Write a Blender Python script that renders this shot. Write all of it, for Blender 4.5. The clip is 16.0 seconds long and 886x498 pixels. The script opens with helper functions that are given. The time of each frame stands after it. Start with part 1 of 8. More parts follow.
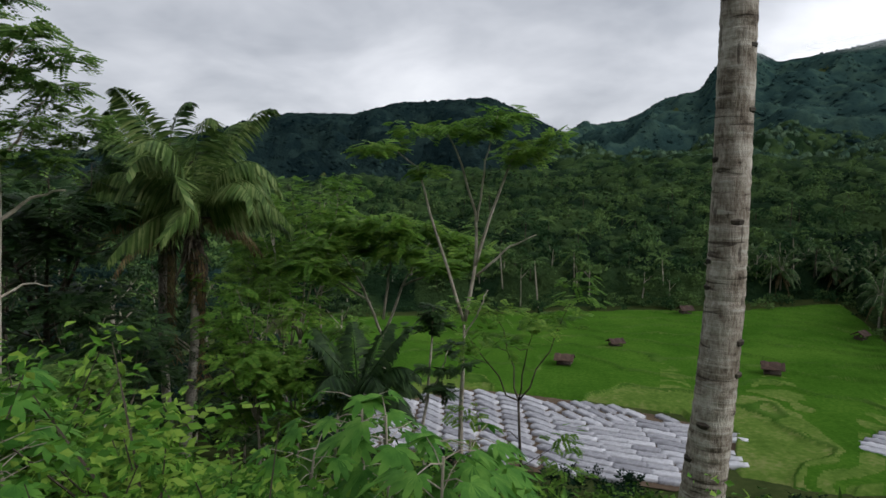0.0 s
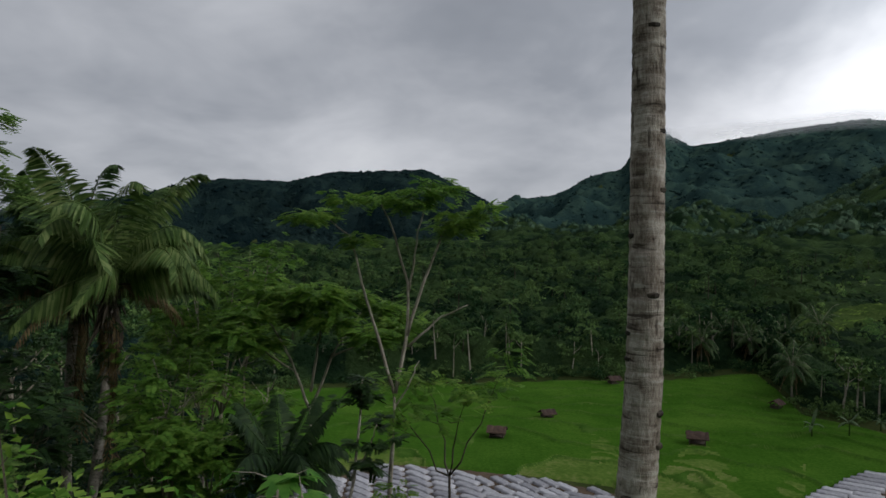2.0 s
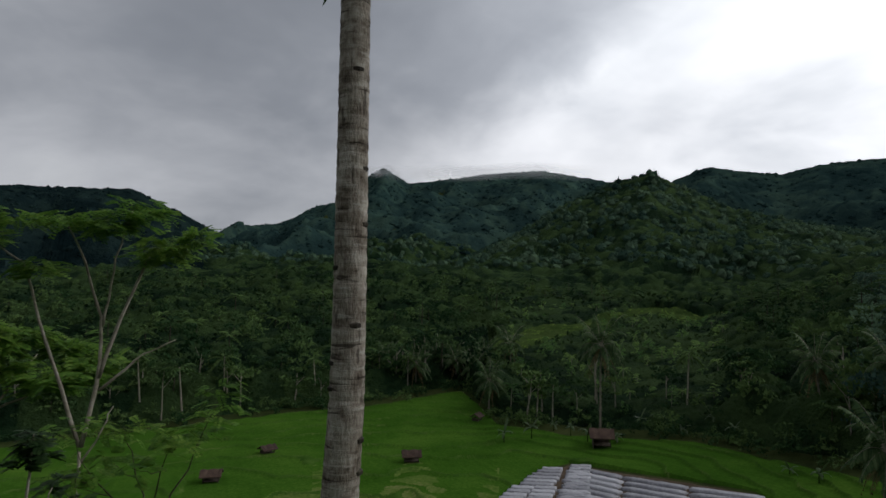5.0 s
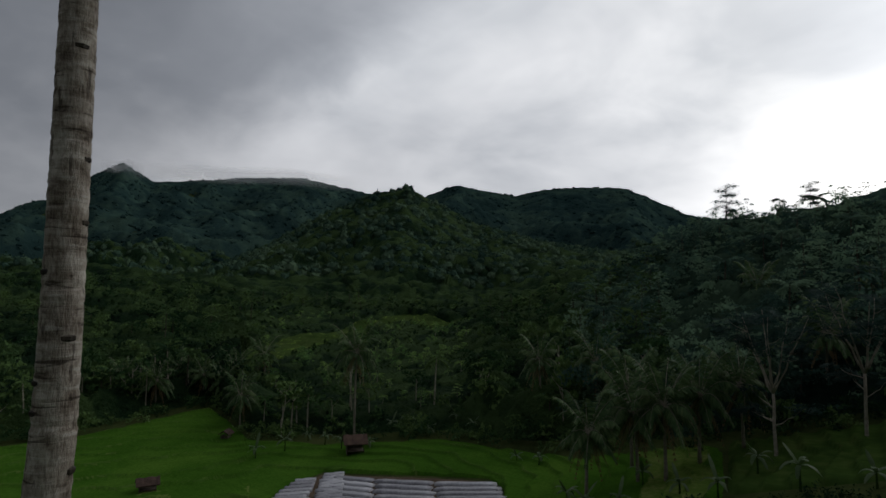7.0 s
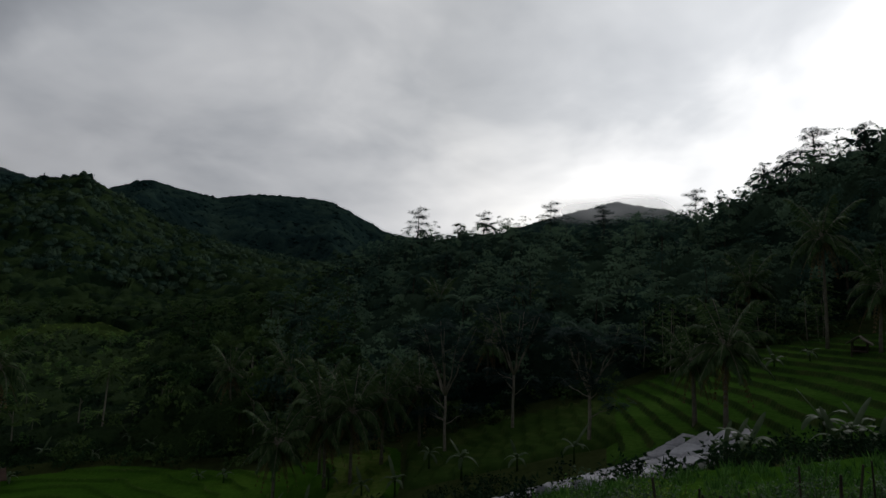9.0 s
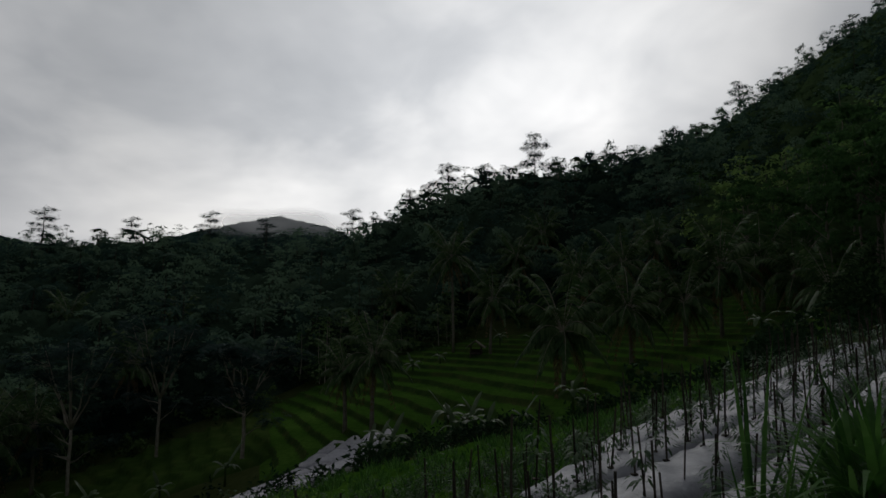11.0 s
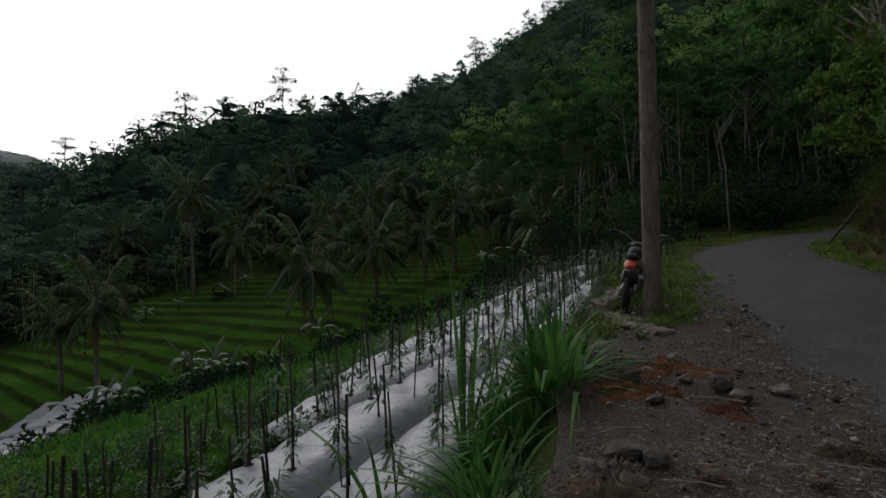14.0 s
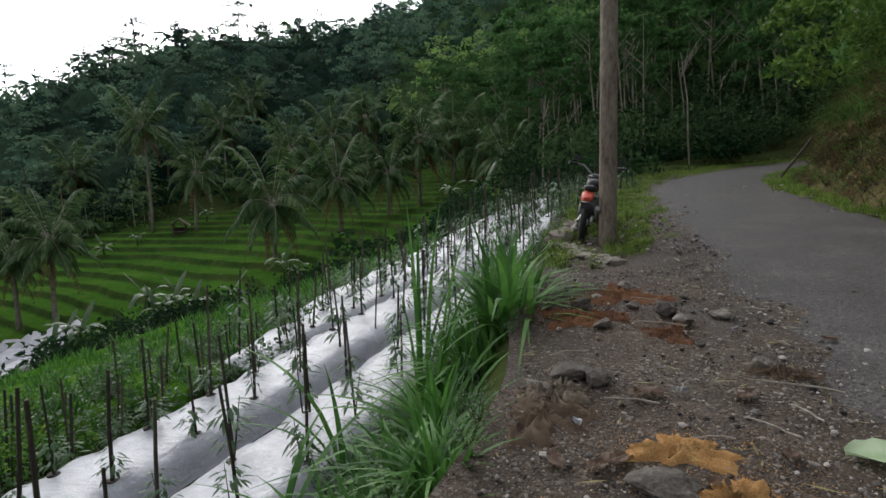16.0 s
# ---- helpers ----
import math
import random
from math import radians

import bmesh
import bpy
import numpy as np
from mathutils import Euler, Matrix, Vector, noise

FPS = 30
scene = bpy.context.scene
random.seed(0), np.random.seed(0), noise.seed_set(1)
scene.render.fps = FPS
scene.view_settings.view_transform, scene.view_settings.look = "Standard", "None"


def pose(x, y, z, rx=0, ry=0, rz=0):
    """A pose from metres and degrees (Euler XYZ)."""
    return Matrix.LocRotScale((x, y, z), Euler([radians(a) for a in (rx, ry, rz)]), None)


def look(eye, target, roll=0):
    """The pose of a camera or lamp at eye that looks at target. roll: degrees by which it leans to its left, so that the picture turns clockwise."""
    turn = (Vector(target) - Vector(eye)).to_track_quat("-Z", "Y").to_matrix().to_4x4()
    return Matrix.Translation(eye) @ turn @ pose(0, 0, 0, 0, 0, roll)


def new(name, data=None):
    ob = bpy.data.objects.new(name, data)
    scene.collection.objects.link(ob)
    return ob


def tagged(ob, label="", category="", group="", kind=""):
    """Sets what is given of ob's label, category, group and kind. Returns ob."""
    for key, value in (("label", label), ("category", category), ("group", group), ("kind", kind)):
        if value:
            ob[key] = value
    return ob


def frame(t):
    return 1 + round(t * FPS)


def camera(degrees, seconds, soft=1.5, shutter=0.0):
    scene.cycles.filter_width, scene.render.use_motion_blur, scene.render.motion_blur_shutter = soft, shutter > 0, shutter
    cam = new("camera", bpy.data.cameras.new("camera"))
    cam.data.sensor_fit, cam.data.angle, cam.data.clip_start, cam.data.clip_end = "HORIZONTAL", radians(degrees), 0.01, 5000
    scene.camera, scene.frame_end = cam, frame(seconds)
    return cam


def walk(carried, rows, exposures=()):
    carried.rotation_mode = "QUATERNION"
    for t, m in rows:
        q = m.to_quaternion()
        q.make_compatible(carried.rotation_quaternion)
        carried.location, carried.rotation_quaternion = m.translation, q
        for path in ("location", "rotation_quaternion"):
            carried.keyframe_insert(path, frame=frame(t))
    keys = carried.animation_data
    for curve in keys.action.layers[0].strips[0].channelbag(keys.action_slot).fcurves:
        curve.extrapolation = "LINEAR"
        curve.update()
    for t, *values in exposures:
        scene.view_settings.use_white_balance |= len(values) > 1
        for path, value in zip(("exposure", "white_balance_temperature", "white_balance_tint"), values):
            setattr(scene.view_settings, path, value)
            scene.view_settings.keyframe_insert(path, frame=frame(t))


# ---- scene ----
EYE = 1.55
cam = camera(72.0, 16.0, soft=1.6)
PATH = [
    (0.0, pose(0.000, -0.000, EYE + -0.010, 90 + -6.06, 0.52, -0.10)),
    (0.5, pose(-0.009, -0.000, EYE + -0.007, 90 + -2.83, -0.04, 1.61)),
    (1.0, pose(-0.008, -0.000, EYE + -0.008, 90 + -1.59, -0.28, 1.26)),
    (1.5, pose(0.020, -0.001, EYE + -0.001, 90 + -0.46, -0.40, -1.46)),
    (2.0, pose(0.052, -0.003, EYE + -0.000, 90 + 0.45, -0.49, -6.26)),
    (2.5, pose(0.088, -0.008, EYE + 0.009, 90 + 1.22, -0.43, -11.48)),
    (3.0, pose(0.120, -0.016, EYE + 0.011, 90 + 1.82, -0.54, -15.35)),
    (5.5, pose(0.208, -0.067, EYE + 0.024, 90 + 3.62, -0.26, -36.23)),
    (6.0, pose(0.222, -0.088, EYE + 0.030, 90 + 3.83, -0.18, -41.09)),
    (6.5, pose(0.232, -0.108, EYE + 0.034, 90 + 4.05, -0.14, -46.92)),
    (7.0, pose(0.241, -0.130, EYE + 0.003, 90 + 4.31, -0.21, -54.02)),
    (7.5, pose(0.251, -0.155, EYE + -0.001, 90 + 4.55, -0.54, -61.46)),
    (8.0, pose(0.264, -0.185, EYE + 0.010, 90 + 4.73, -0.71, -68.36)),
    (8.2, pose(0.270, -0.197, EYE + 0.027, 90 + 4.99, -1.14, -71.13)),
    (10.3, pose(0.328, -0.285, EYE + 0.023, 90 + 6.16, -0.47, -99.57)),
    (10.5, pose(0.330, -0.295, EYE + 0.030, 90 + 6.48, -0.52, -102.89)),
    (11.0, pose(0.322, -0.325, EYE + 0.032, 90 + 7.28, 0.09, -112.60)),
    (11.5, pose(0.305, -0.354, EYE + 0.023, 90 + 8.28, 0.83, -122.37)),
    (12.0, pose(0.277, -0.390, EYE + 0.008, 90 + 9.04, 1.41, -130.73)),
    (12.5, pose(0.263, -0.401, EYE + 0.001, 90 + 8.81, 1.67, -133.53)),
    (13.0, pose(0.258, -0.405, EYE + -0.012, 90 + 7.32, 1.55, -134.33)),
    (13.5, pose(0.254, -0.408, EYE + -0.018, 90 + 4.67, 1.59, -135.02)),
    (14.0, pose(0.248, -0.412, EYE + -0.024, 90 + 1.33, 1.66, -135.73)),
    (14.5, pose(0.239, -0.418, EYE + -0.036, 90 + -0.65, 1.59, -136.38)),
    (15.0, pose(0.222, -0.428, EYE + -0.041, 90 + -2.08, 1.54, -137.18)),
    (15.5, pose(0.190, -0.446, EYE + -0.045, 90 + -3.71, 1.66, -138.27)),
    (16.0, pose(0.171, -0.456, EYE + -0.051, 90 + -4.96, 1.82, -138.94)),
]
STOPS = [(0.0, 0.22), (1.0, 0.05), (2.0, -0.36), (3.0, -0.42), (5.5, -0.74), (7.0, -1.18), (8.0, -1.42), (10.5, -2.1), (12.0, -2.05), (13.0, -1.65), (14.0, -0.95), (15.0, -0.22), (16.0, 0.50)]
walk(cam, PATH, STOPS)

# ---- daylight: a broken overcast, the sun behind thick cloud over the near hill ----
SUN_AZ, SUN_EL = 118.0, 42.0


def compass(az, el=0.0):
    a, e = radians(az), radians(el)
    return Vector((math.sin(a) * math.cos(e), math.cos(a) * math.cos(e), math.sin(e)))


def node(nt, kind, **values):
    n = nt.nodes.new(kind)
    for key, value in values.items():
        n.inputs[key].default_value = value
    return n


def link(nt, a, b):
    nt.links.new(a, b)


def maths(nt, op, a, b=None, clamp=False):
    n = nt.nodes.new("ShaderNodeMath")
    n.operation, n.use_clamp = op, clamp
    for i, v in enumerate((a, b)):
        if v is None:
            continue
        if isinstance(v, (int, float)):
            n.inputs[i].default_value = v
        else:
            link(nt, v, n.inputs[i])
    return n.outputs[0]


def ramp(nt, fac, stops):
    n = nt.nodes.new("ShaderNodeValToRGB")
    el = n.color_ramp.elements
    while len(el) < len(stops):
        el.new(0.5)
    for e, (p, c) in zip(el, stops):
        e.position, e.color = p, (c if len(c) == 4 else (*c, 1))
    link(nt, fac, n.inputs[0])
    return n.outputs[0]


def mix(nt, fac, a, b, kind="MIX"):
    n = nt.nodes.new("ShaderNodeMix")
    n.data_type, n.blend_type = "RGBA", kind
    for i, v in ((0, fac), (6, a), (7, b)):
        if isinstance(v, (int, float)):
            n.inputs[i].default_value = v
        elif isinstance(v, tuple):
            n.inputs[i].default_value = (*v, 1)
        else:
            link(nt, v, n.inputs[i])
    return n.outputs[2]


world = bpy.data.worlds.new("overcast")
scene.world = world
world.use_nodes = True
wt = world.node_tree
wt.nodes.clear()
sky = wt.nodes.new("ShaderNodeTexSky")
sky.sky_type, sky.sun_disc = "NISHITA", False
sky.sun_elevation, sky.sun_rotation = radians(SUN_EL), radians(SUN_AZ)
coord = wt.nodes.new("ShaderNodeTexCoord").outputs["Generated"]
part_xyz = wt.nodes.new("ShaderNodeSeparateXYZ")
link(wt, coord, part_xyz.inputs[0])
X, Y, Z = part_xyz.outputs
# the cloud deck is a flat layer seen in perspective
low = maths(wt, "ADD", maths(wt, "MAXIMUM", Z, 0.0), 0.30)
deck = wt.nodes.new("ShaderNodeCombineXYZ")
link(wt, maths(wt, "ADD", maths(wt, "DIVIDE", X, low), 4.3), deck.inputs[0])
link(wt, maths(wt, "ADD", maths(wt, "DIVIDE", Y, low), 1.7), deck.inputs[1])
big = node(wt, "ShaderNodeTexNoise", Scale=0.85, Detail=5.0, Roughness=0.5, Distortion=0.3)
link(wt, deck.outputs[0], big.inputs["Vector"])
fine = node(wt, "ShaderNodeTexNoise", Scale=3.2, Detail=4.0, Roughness=0.55, Distortion=0.3)
link(wt, deck.outputs[0], fine.inputs["Vector"])


def toward(az, el, power, gain):
    d = compass(az, el)
    dot = maths(wt, "ADD", maths(wt, "MULTIPLY", X, d.x), maths(wt, "ADD", maths(wt, "MULTIPLY", Y, d.y), maths(wt, "MULTIPLY", Z, d.z)))
    return maths(wt, "MULTIPLY", maths(wt, "POWER", maths(wt, "MAXIMUM", dot, 0.0), power), gain)


cover = maths(wt, "ADD", maths(wt, "MULTIPLY", big.outputs[0], 1.15), maths(wt, "MULTIPLY", fine.outputs[0], 0.32))
lowband = maths(wt, "MULTIPLY", maths(wt, "SUBTRACT", 0.26, Z, True), 0.9)
tone = maths(wt, "ADD", maths(wt, "SUBTRACT", cover, 0.33), lowband)
deckcol = ramp(wt, tone, [(0.0, (0.19, 0.21, 0.25)), (0.3, (0.33, 0.353, 0.40)), (0.6, (0.61, 0.63, 0.68)), (1.0, (0.93, 0.95, 0.98))])
# the deck lets more light through where the sun stands behind it
glow = maths(wt, "ADD", maths(wt, "ADD", maths(wt, "ADD", toward(SUN_AZ - 2, 20, 6.0, 4.5), maths(wt, "ADD", maths(wt, "ADD", toward(132, 27, 16.0, 2.4), toward(100, 18, 9.0, 2.0)), toward(4, 18, 4.0, 0.15))), maths(wt, "ADD", toward(58, 22, 14.0, 1.7), toward(84, 18, 5.0, 0.5))), 1.0)
# a bright slanting break in the deck
break_n = compass(37, 12).cross(compass(59, 26)).normalized()
off_break = maths(wt, "ADD", maths(wt, "MULTIPLY", X, break_n.x), maths(wt, "ADD", maths(wt, "MULTIPLY", Y, break_n.y), maths(wt, "MULTIPLY", Z, break_n.z)))
wobble = maths(wt, "ADD", off_break, maths(wt, "MULTIPLY", maths(wt, "SUBTRACT", fine.outputs[0], 0.5), 0.10))
break_at = maths(wt, "MULTIPLY", maths(wt, "SUBTRACT", 1.0, maths(wt, "MULTIPLY", maths(wt, "ABSOLUTE", wobble), 9.0), True), toward(52, 22, 26.0, 1.3))
glow = maths(wt, "ADD", glow, break_at)
cloud = mix(wt, 1.0, deckcol, glow, "MULTIPLY")
cloud = mix(wt, 1.0, cloud, mix(wt, maths(wt, "MULTIPLY", maths(wt, "SUBTRACT", glow, 1.0), 0.25, True), (1.0, 1.0, 1.0), (1.04, 1.0, 0.92)), "MULTIPLY")
skyd = mix(wt, 1.0, sky.outputs[0], (0.08, 0.08, 0.08), "MULTIPLY")
both = mix(wt, 0.95, skyd, cloud)
back = wt.nodes.new("ShaderNodeBackground")
link(wt, both, back.inputs[0])
back.inputs[1].default_value = 1.0
link(wt, back.outputs[0], wt.nodes.new("ShaderNodeOutputWorld").inputs[0])

sun = new("sun", bpy.data.lights.new("sun", "SUN"))
sun.data.energy, sun.data.angle, sun.data.color = 0.55, radians(25), (1.0, 0.97, 0.92)
sun.matrix_world = look(compass(SUN_AZ, SUN_EL) * 50, (0, 0, 0))

# ---- materials ----
def shader(name, stops, scale=3.0, fine_scale=30.0, rough=0.8, bump=0.3, bump_scale=40.0, metal=0.0, island=0.0, spec=0.3, through_light=0.0,
           stretch=(1, 1, 1), obj_var=0.0, fine_amount=0.35, bump_depth=0.02, tone=0.0):
    """A surface whose colour runs over the stops by a coarse and a fine noise, with relief. island: variation from leaf to leaf."""
    m = bpy.data.materials.new(name)
    m.use_nodes = True
    nt = m.node_tree
    nt.nodes.clear()
    co = nt.nodes.new("ShaderNodeTexCoord").outputs["Object"]
    mp = nt.nodes.new("ShaderNodeMapping")
    mp.inputs["Scale"].default_value = stretch
    link(nt, co, mp.inputs[0])
    n1 = node(nt, "ShaderNodeTexNoise", Scale=scale, Detail=4.0, Roughness=0.6)
    n2 = node(nt, "ShaderNodeTexNoise", Scale=fine_scale, Detail=3.0, Roughness=0.6)
    for n in (n1, n2):
        link(nt, mp.outputs[0], n.inputs["Vector"])
    f = maths(nt, "ADD", maths(nt, "MULTIPLY", n1.outputs[0], 1.0 - fine_amount), maths(nt, "MULTIPLY", n2.outputs[0], fine_amount))
    f = maths(nt, "ADD", maths(nt, "MULTIPLY", maths(nt, "SUBTRACT", f, 0.5), 2.0), 0.5)
    if island:
        rnd = nt.nodes.new("ShaderNodeNewGeometry").outputs["Random Per Island"]
        f = maths(nt, "ADD", f, maths(nt, "MULTIPLY", maths(nt, "SUBTRACT", rnd, 0.5), island))
    if tone:
        at = nt.nodes.new("ShaderNodeAttribute")
        at.attribute_name = "tone"
        f = maths(nt, "ADD", f, maths(nt, "MULTIPLY", maths(nt, "SUBTRACT", at.outputs["Fac"], 0.3), tone))
    if obj_var:
        rnd = nt.nodes.new("ShaderNodeObjectInfo").outputs["Random"]
        f = maths(nt, "ADD", f, maths(nt, "MULTIPLY", maths(nt, "SUBTRACT", rnd, 0.5), obj_var))
    k = len(stops) - 1
    col = ramp(nt, f, [(0.1 + 0.8 * i / k, c) for i, c in enumerate(stops)])
    b = node(nt, "ShaderNodeBsdfPrincipled", Roughness=rough, Metallic=metal)
    b.inputs["Specular IOR Level"].default_value = spec
    link(nt, col, b.inputs["Base Color"])
    if bump:
        n3 = node(nt, "ShaderNodeTexNoise", Scale=bump_scale, Detail=4.0, Roughness=0.65)
        link(nt, mp.outputs[0], n3.inputs["Vector"])
        bp = node(nt, "ShaderNodeBump", Strength=bump, Distance=bump_depth)
        link(nt, n3.outputs[0], bp.inputs["Height"])
        link(nt, bp.outputs[0], b.inputs["Normal"])
    last = b.outputs[0]
    if through_light:
        tr = nt.nodes.new("ShaderNodeBsdfTranslucent")
        link(nt, col, tr.inputs[0])
        ms = node(nt, "ShaderNodeMixShader", Fac=through_light)
        link(nt, last, ms.inputs[1])
        link(nt, tr.outputs[0], ms.inputs[2])
        last = ms.outputs[0]
    link(nt, last, nt.nodes.new("ShaderNodeOutputMaterial").inputs[0])
    return m


def leaf_mat(name, stops, scale=0.12, island=0.5, rough=0.6, spec=0.12, through_light=0.3, fine=6.0, bump=0.0, bump_scale=2.0, bump_depth=0.3, tone=0.0):
    return shader(name, stops, scale, fine, rough, bump, bump_scale, bump_depth=bump_depth, tone=tone, island=island, spec=spec, through_light=through_light, fine_amount=0.2)


# Aerial haze over the far forest is painted in as a bluish base colour.
M_FAR = leaf_mat("hazy_far_leaves", [(0.012, 0.028, 0.029), (0.024, 0.050, 0.046), (0.046, 0.083, 0.064)], 0.012, 0.0, 0.95, 0.0, 0.1, 0.15, 0.6, 0.25, 4.0, 0.4)
# Darker copy of the far leaves: the left ridge's shade is in the colour.
M_FARDARK = leaf_mat("ridge_shade_leaves", [(0.004, 0.011, 0.013), (0.010, 0.021, 0.022), (0.020, 0.038, 0.034)], 0.012, 0.0, 0.95, 0.0, 0.1, 0.15, 1.0, 0.25, 4.0, 0.5)
# For the sheets under valley and spur trees: shade of the gaps as colour.
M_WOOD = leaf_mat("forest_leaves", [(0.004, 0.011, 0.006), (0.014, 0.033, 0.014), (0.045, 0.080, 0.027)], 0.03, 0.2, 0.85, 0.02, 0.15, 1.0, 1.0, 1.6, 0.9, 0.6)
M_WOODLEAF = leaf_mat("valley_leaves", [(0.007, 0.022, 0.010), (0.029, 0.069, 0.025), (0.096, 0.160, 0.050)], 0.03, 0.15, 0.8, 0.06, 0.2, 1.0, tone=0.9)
# Haze coloured into both mountain leaves: bluish, with flatter tone on the farther one.
M_PEAK = leaf_mat("hazy_green_leaves", [(0.018, 0.042, 0.034), (0.046, 0.088, 0.060), (0.094, 0.148, 0.088)], 0.012, 0.1, 0.9, 0.02, 0.15, 0.4, tone=0.6)
M_RIDGE = leaf_mat("hazy_mountain_leaves", [(0.010, 0.024, 0.026), (0.022, 0.047, 0.045), (0.044, 0.080, 0.066)], 0.012, 0.1, 0.9, 0.0, 0.15, 0.4, tone=0.3)
# The mountain tree colour again, with the left ridge's shade painted in.
M_RIDGEDARK = leaf_mat("ridge_shade_crowns", [(0.004, 0.011, 0.013), (0.010, 0.021, 0.022), (0.021, 0.040, 0.036)], 0.012, 0.1, 0.9, 0.0, 0.1, 0.4, tone=0.4)
M_GREYBARK = shader("grey_bark", [(0.10, 0.088, 0.068), (0.20, 0.178, 0.142), (0.33, 0.298, 0.248)], 2.5, 22.0, 0.9, 0.4, 25.0, spec=0.15)
# The hill's distance haze is put into its leaf colour as blue.
M_HILL = leaf_mat("hazy_hillside_leaves", [(0.016, 0.040, 0.036), (0.054, 0.110, 0.080), (0.148, 0.238, 0.148)], 0.03, 0.15, 0.75, 0.08, 0.42, 1.0, tone=0.9)
# Same hillside wood, coloured lighter to stand in for more light at the bend.
M_BEND = leaf_mat("lit_bend_leaves", [(0.040, 0.100, 0.032), (0.110, 0.220, 0.066), (0.225, 0.345, 0.105)], 0.03, 0.15, 0.75, 0.08, 0.45, 1.5, tone=0.8)
M_SENGON = leaf_mat("feather_leaves", [(0.048, 0.122, 0.017), (0.114, 0.236, 0.034), (0.215, 0.335, 0.062)], 0.5, 0.5, 0.55, 0.12, 0.48)
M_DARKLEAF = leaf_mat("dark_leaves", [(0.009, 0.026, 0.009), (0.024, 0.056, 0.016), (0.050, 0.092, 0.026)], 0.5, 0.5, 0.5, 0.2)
M_SHRUB = leaf_mat("shrub_leaves", [(0.032, 0.105, 0.013), (0.098, 0.235, 0.028), (0.230, 0.360, 0.058)], 0.8, 0.8, 0.6, 0.1, 0.4)
M_SLOPEBUSH = leaf_mat("slope_bush_leaves", [(0.018, 0.050, 0.009), (0.055, 0.125, 0.018), (0.140, 0.225, 0.036)], 0.35, 0.5, 0.65, 0.08, 0.35)
M_CASSAVA = leaf_mat("cassava_leaves", [(0.046, 0.150, 0.024), (0.090, 0.235, 0.038), (0.160, 0.330, 0.060)], 6.0, 0.6, 0.6, 0.12, 0.4)
M_PALM = leaf_mat("palm_leaflets", [(0.024, 0.056, 0.020), (0.064, 0.118, 0.042), (0.140, 0.200, 0.082)], 0.6, 0.5, 0.6, 0.12, 0.25)
M_PALMNEAR = leaf_mat("bright_palm_leaflets", [(0.040, 0.082, 0.020), (0.105, 0.180, 0.046), (0.250, 0.315, 0.115)], 0.8, 0.7, 0.5, 0.2, 0.35)
M_PALMDRY = leaf_mat("dry_palm_leaflets", [(0.10, 0.065, 0.035), (0.17, 0.12, 0.06), (0.24, 0.18, 0.09)], 0.8, 0.5)
M_BANANA = leaf_mat("banana_leaves", [(0.032, 0.071, 0.022), (0.060, 0.108, 0.035), (0.108, 0.156, 0.071)], 0.8, 0.4, 0.45, 0.3)
M_GRASS = leaf_mat("tall_grass", [(0.030, 0.095, 0.018), (0.075, 0.195, 0.036), (0.150, 0.300, 0.075)], 1.5, 0.7, 0.5, 0.2, 0.4)
M_VERGEGRASS = leaf_mat("yellowish_verge_grass", [(0.060, 0.115, 0.020), (0.140, 0.225, 0.038), (0.270, 0.340, 0.090)], 1.2, 0.7, 0.6, 0.1, 0.4)
M_CHILI = leaf_mat("chili_leaves", [(0.040, 0.090, 0.040), (0.080, 0.140, 0.065), (0.140, 0.200, 0.110)], 3.0, 0.5, 0.5, 0.25)
M_DRYGRASS = leaf_mat("dry_grass", [(0.16, 0.13, 0.05), (0.26, 0.22, 0.09), (0.36, 0.31, 0.15)], 1.5, 0.5)
M_RICE = shader("rice", [(0.023, 0.065, 0.007), (0.042, 0.106, 0.012), (0.080, 0.153, 0.021)], 0.10, 3.0, 0.7, 0.8, 6.0, spec=0.0, fine_amount=0.45)
M_RICE_OLD = shader("pale_rice", [(0.042, 0.095, 0.014), (0.090, 0.145, 0.028), (0.190, 0.195, 0.075)], 0.22, 2.0, 0.7, 0.8, 6.0, spec=0.0, fine_amount=0.5)
M_TERRACE = shader("terrace_rice", [(0.024, 0.062, 0.009), (0.042, 0.100, 0.015), (0.078, 0.145, 0.026)], 0.15, 3.0, 0.7, 0.8, 6.0, spec=0.0, fine_amount=0.45)
M_LEFTTREE = leaf_mat("olive_feather_leaves", [(0.062, 0.135, 0.034), (0.140, 0.245, 0.060), (0.270, 0.370, 0.110)], 0.5, 0.5, 0.6, 0.12, 0.55)
M_OVERHANG = leaf_mat("overhanging_leaves", [(0.036, 0.078, 0.016), (0.090, 0.170, 0.032), (0.180, 0.260, 0.064)], 0.5, 0.6, 0.6, 0.1, 0.4)
M_TERRACETREE = leaf_mat("pale_feather_leaves", [(0.040, 0.085, 0.032), (0.095, 0.170, 0.062), (0.190, 0.270, 0.105)], 0.1, 0.4, 0.7, 0.08, 0.25)
M_MEADOW = shader("rough_meadow", [(0.017, 0.038, 0.009), (0.036, 0.068, 0.015), (0.081, 0.106, 0.032)], 0.05, 0.6, 0.8, 0.8, 2.0, spec=0.0, fine_amount=0.5)
M_CLEARING = shader("clearing_grass", [(0.018, 0.036, 0.009), (0.038, 0.066, 0.017), (0.085, 0.110, 0.040)], 0.06, 0.8, 0.8, 0.8, 2.0, spec=0.0, fine_amount=0.5)
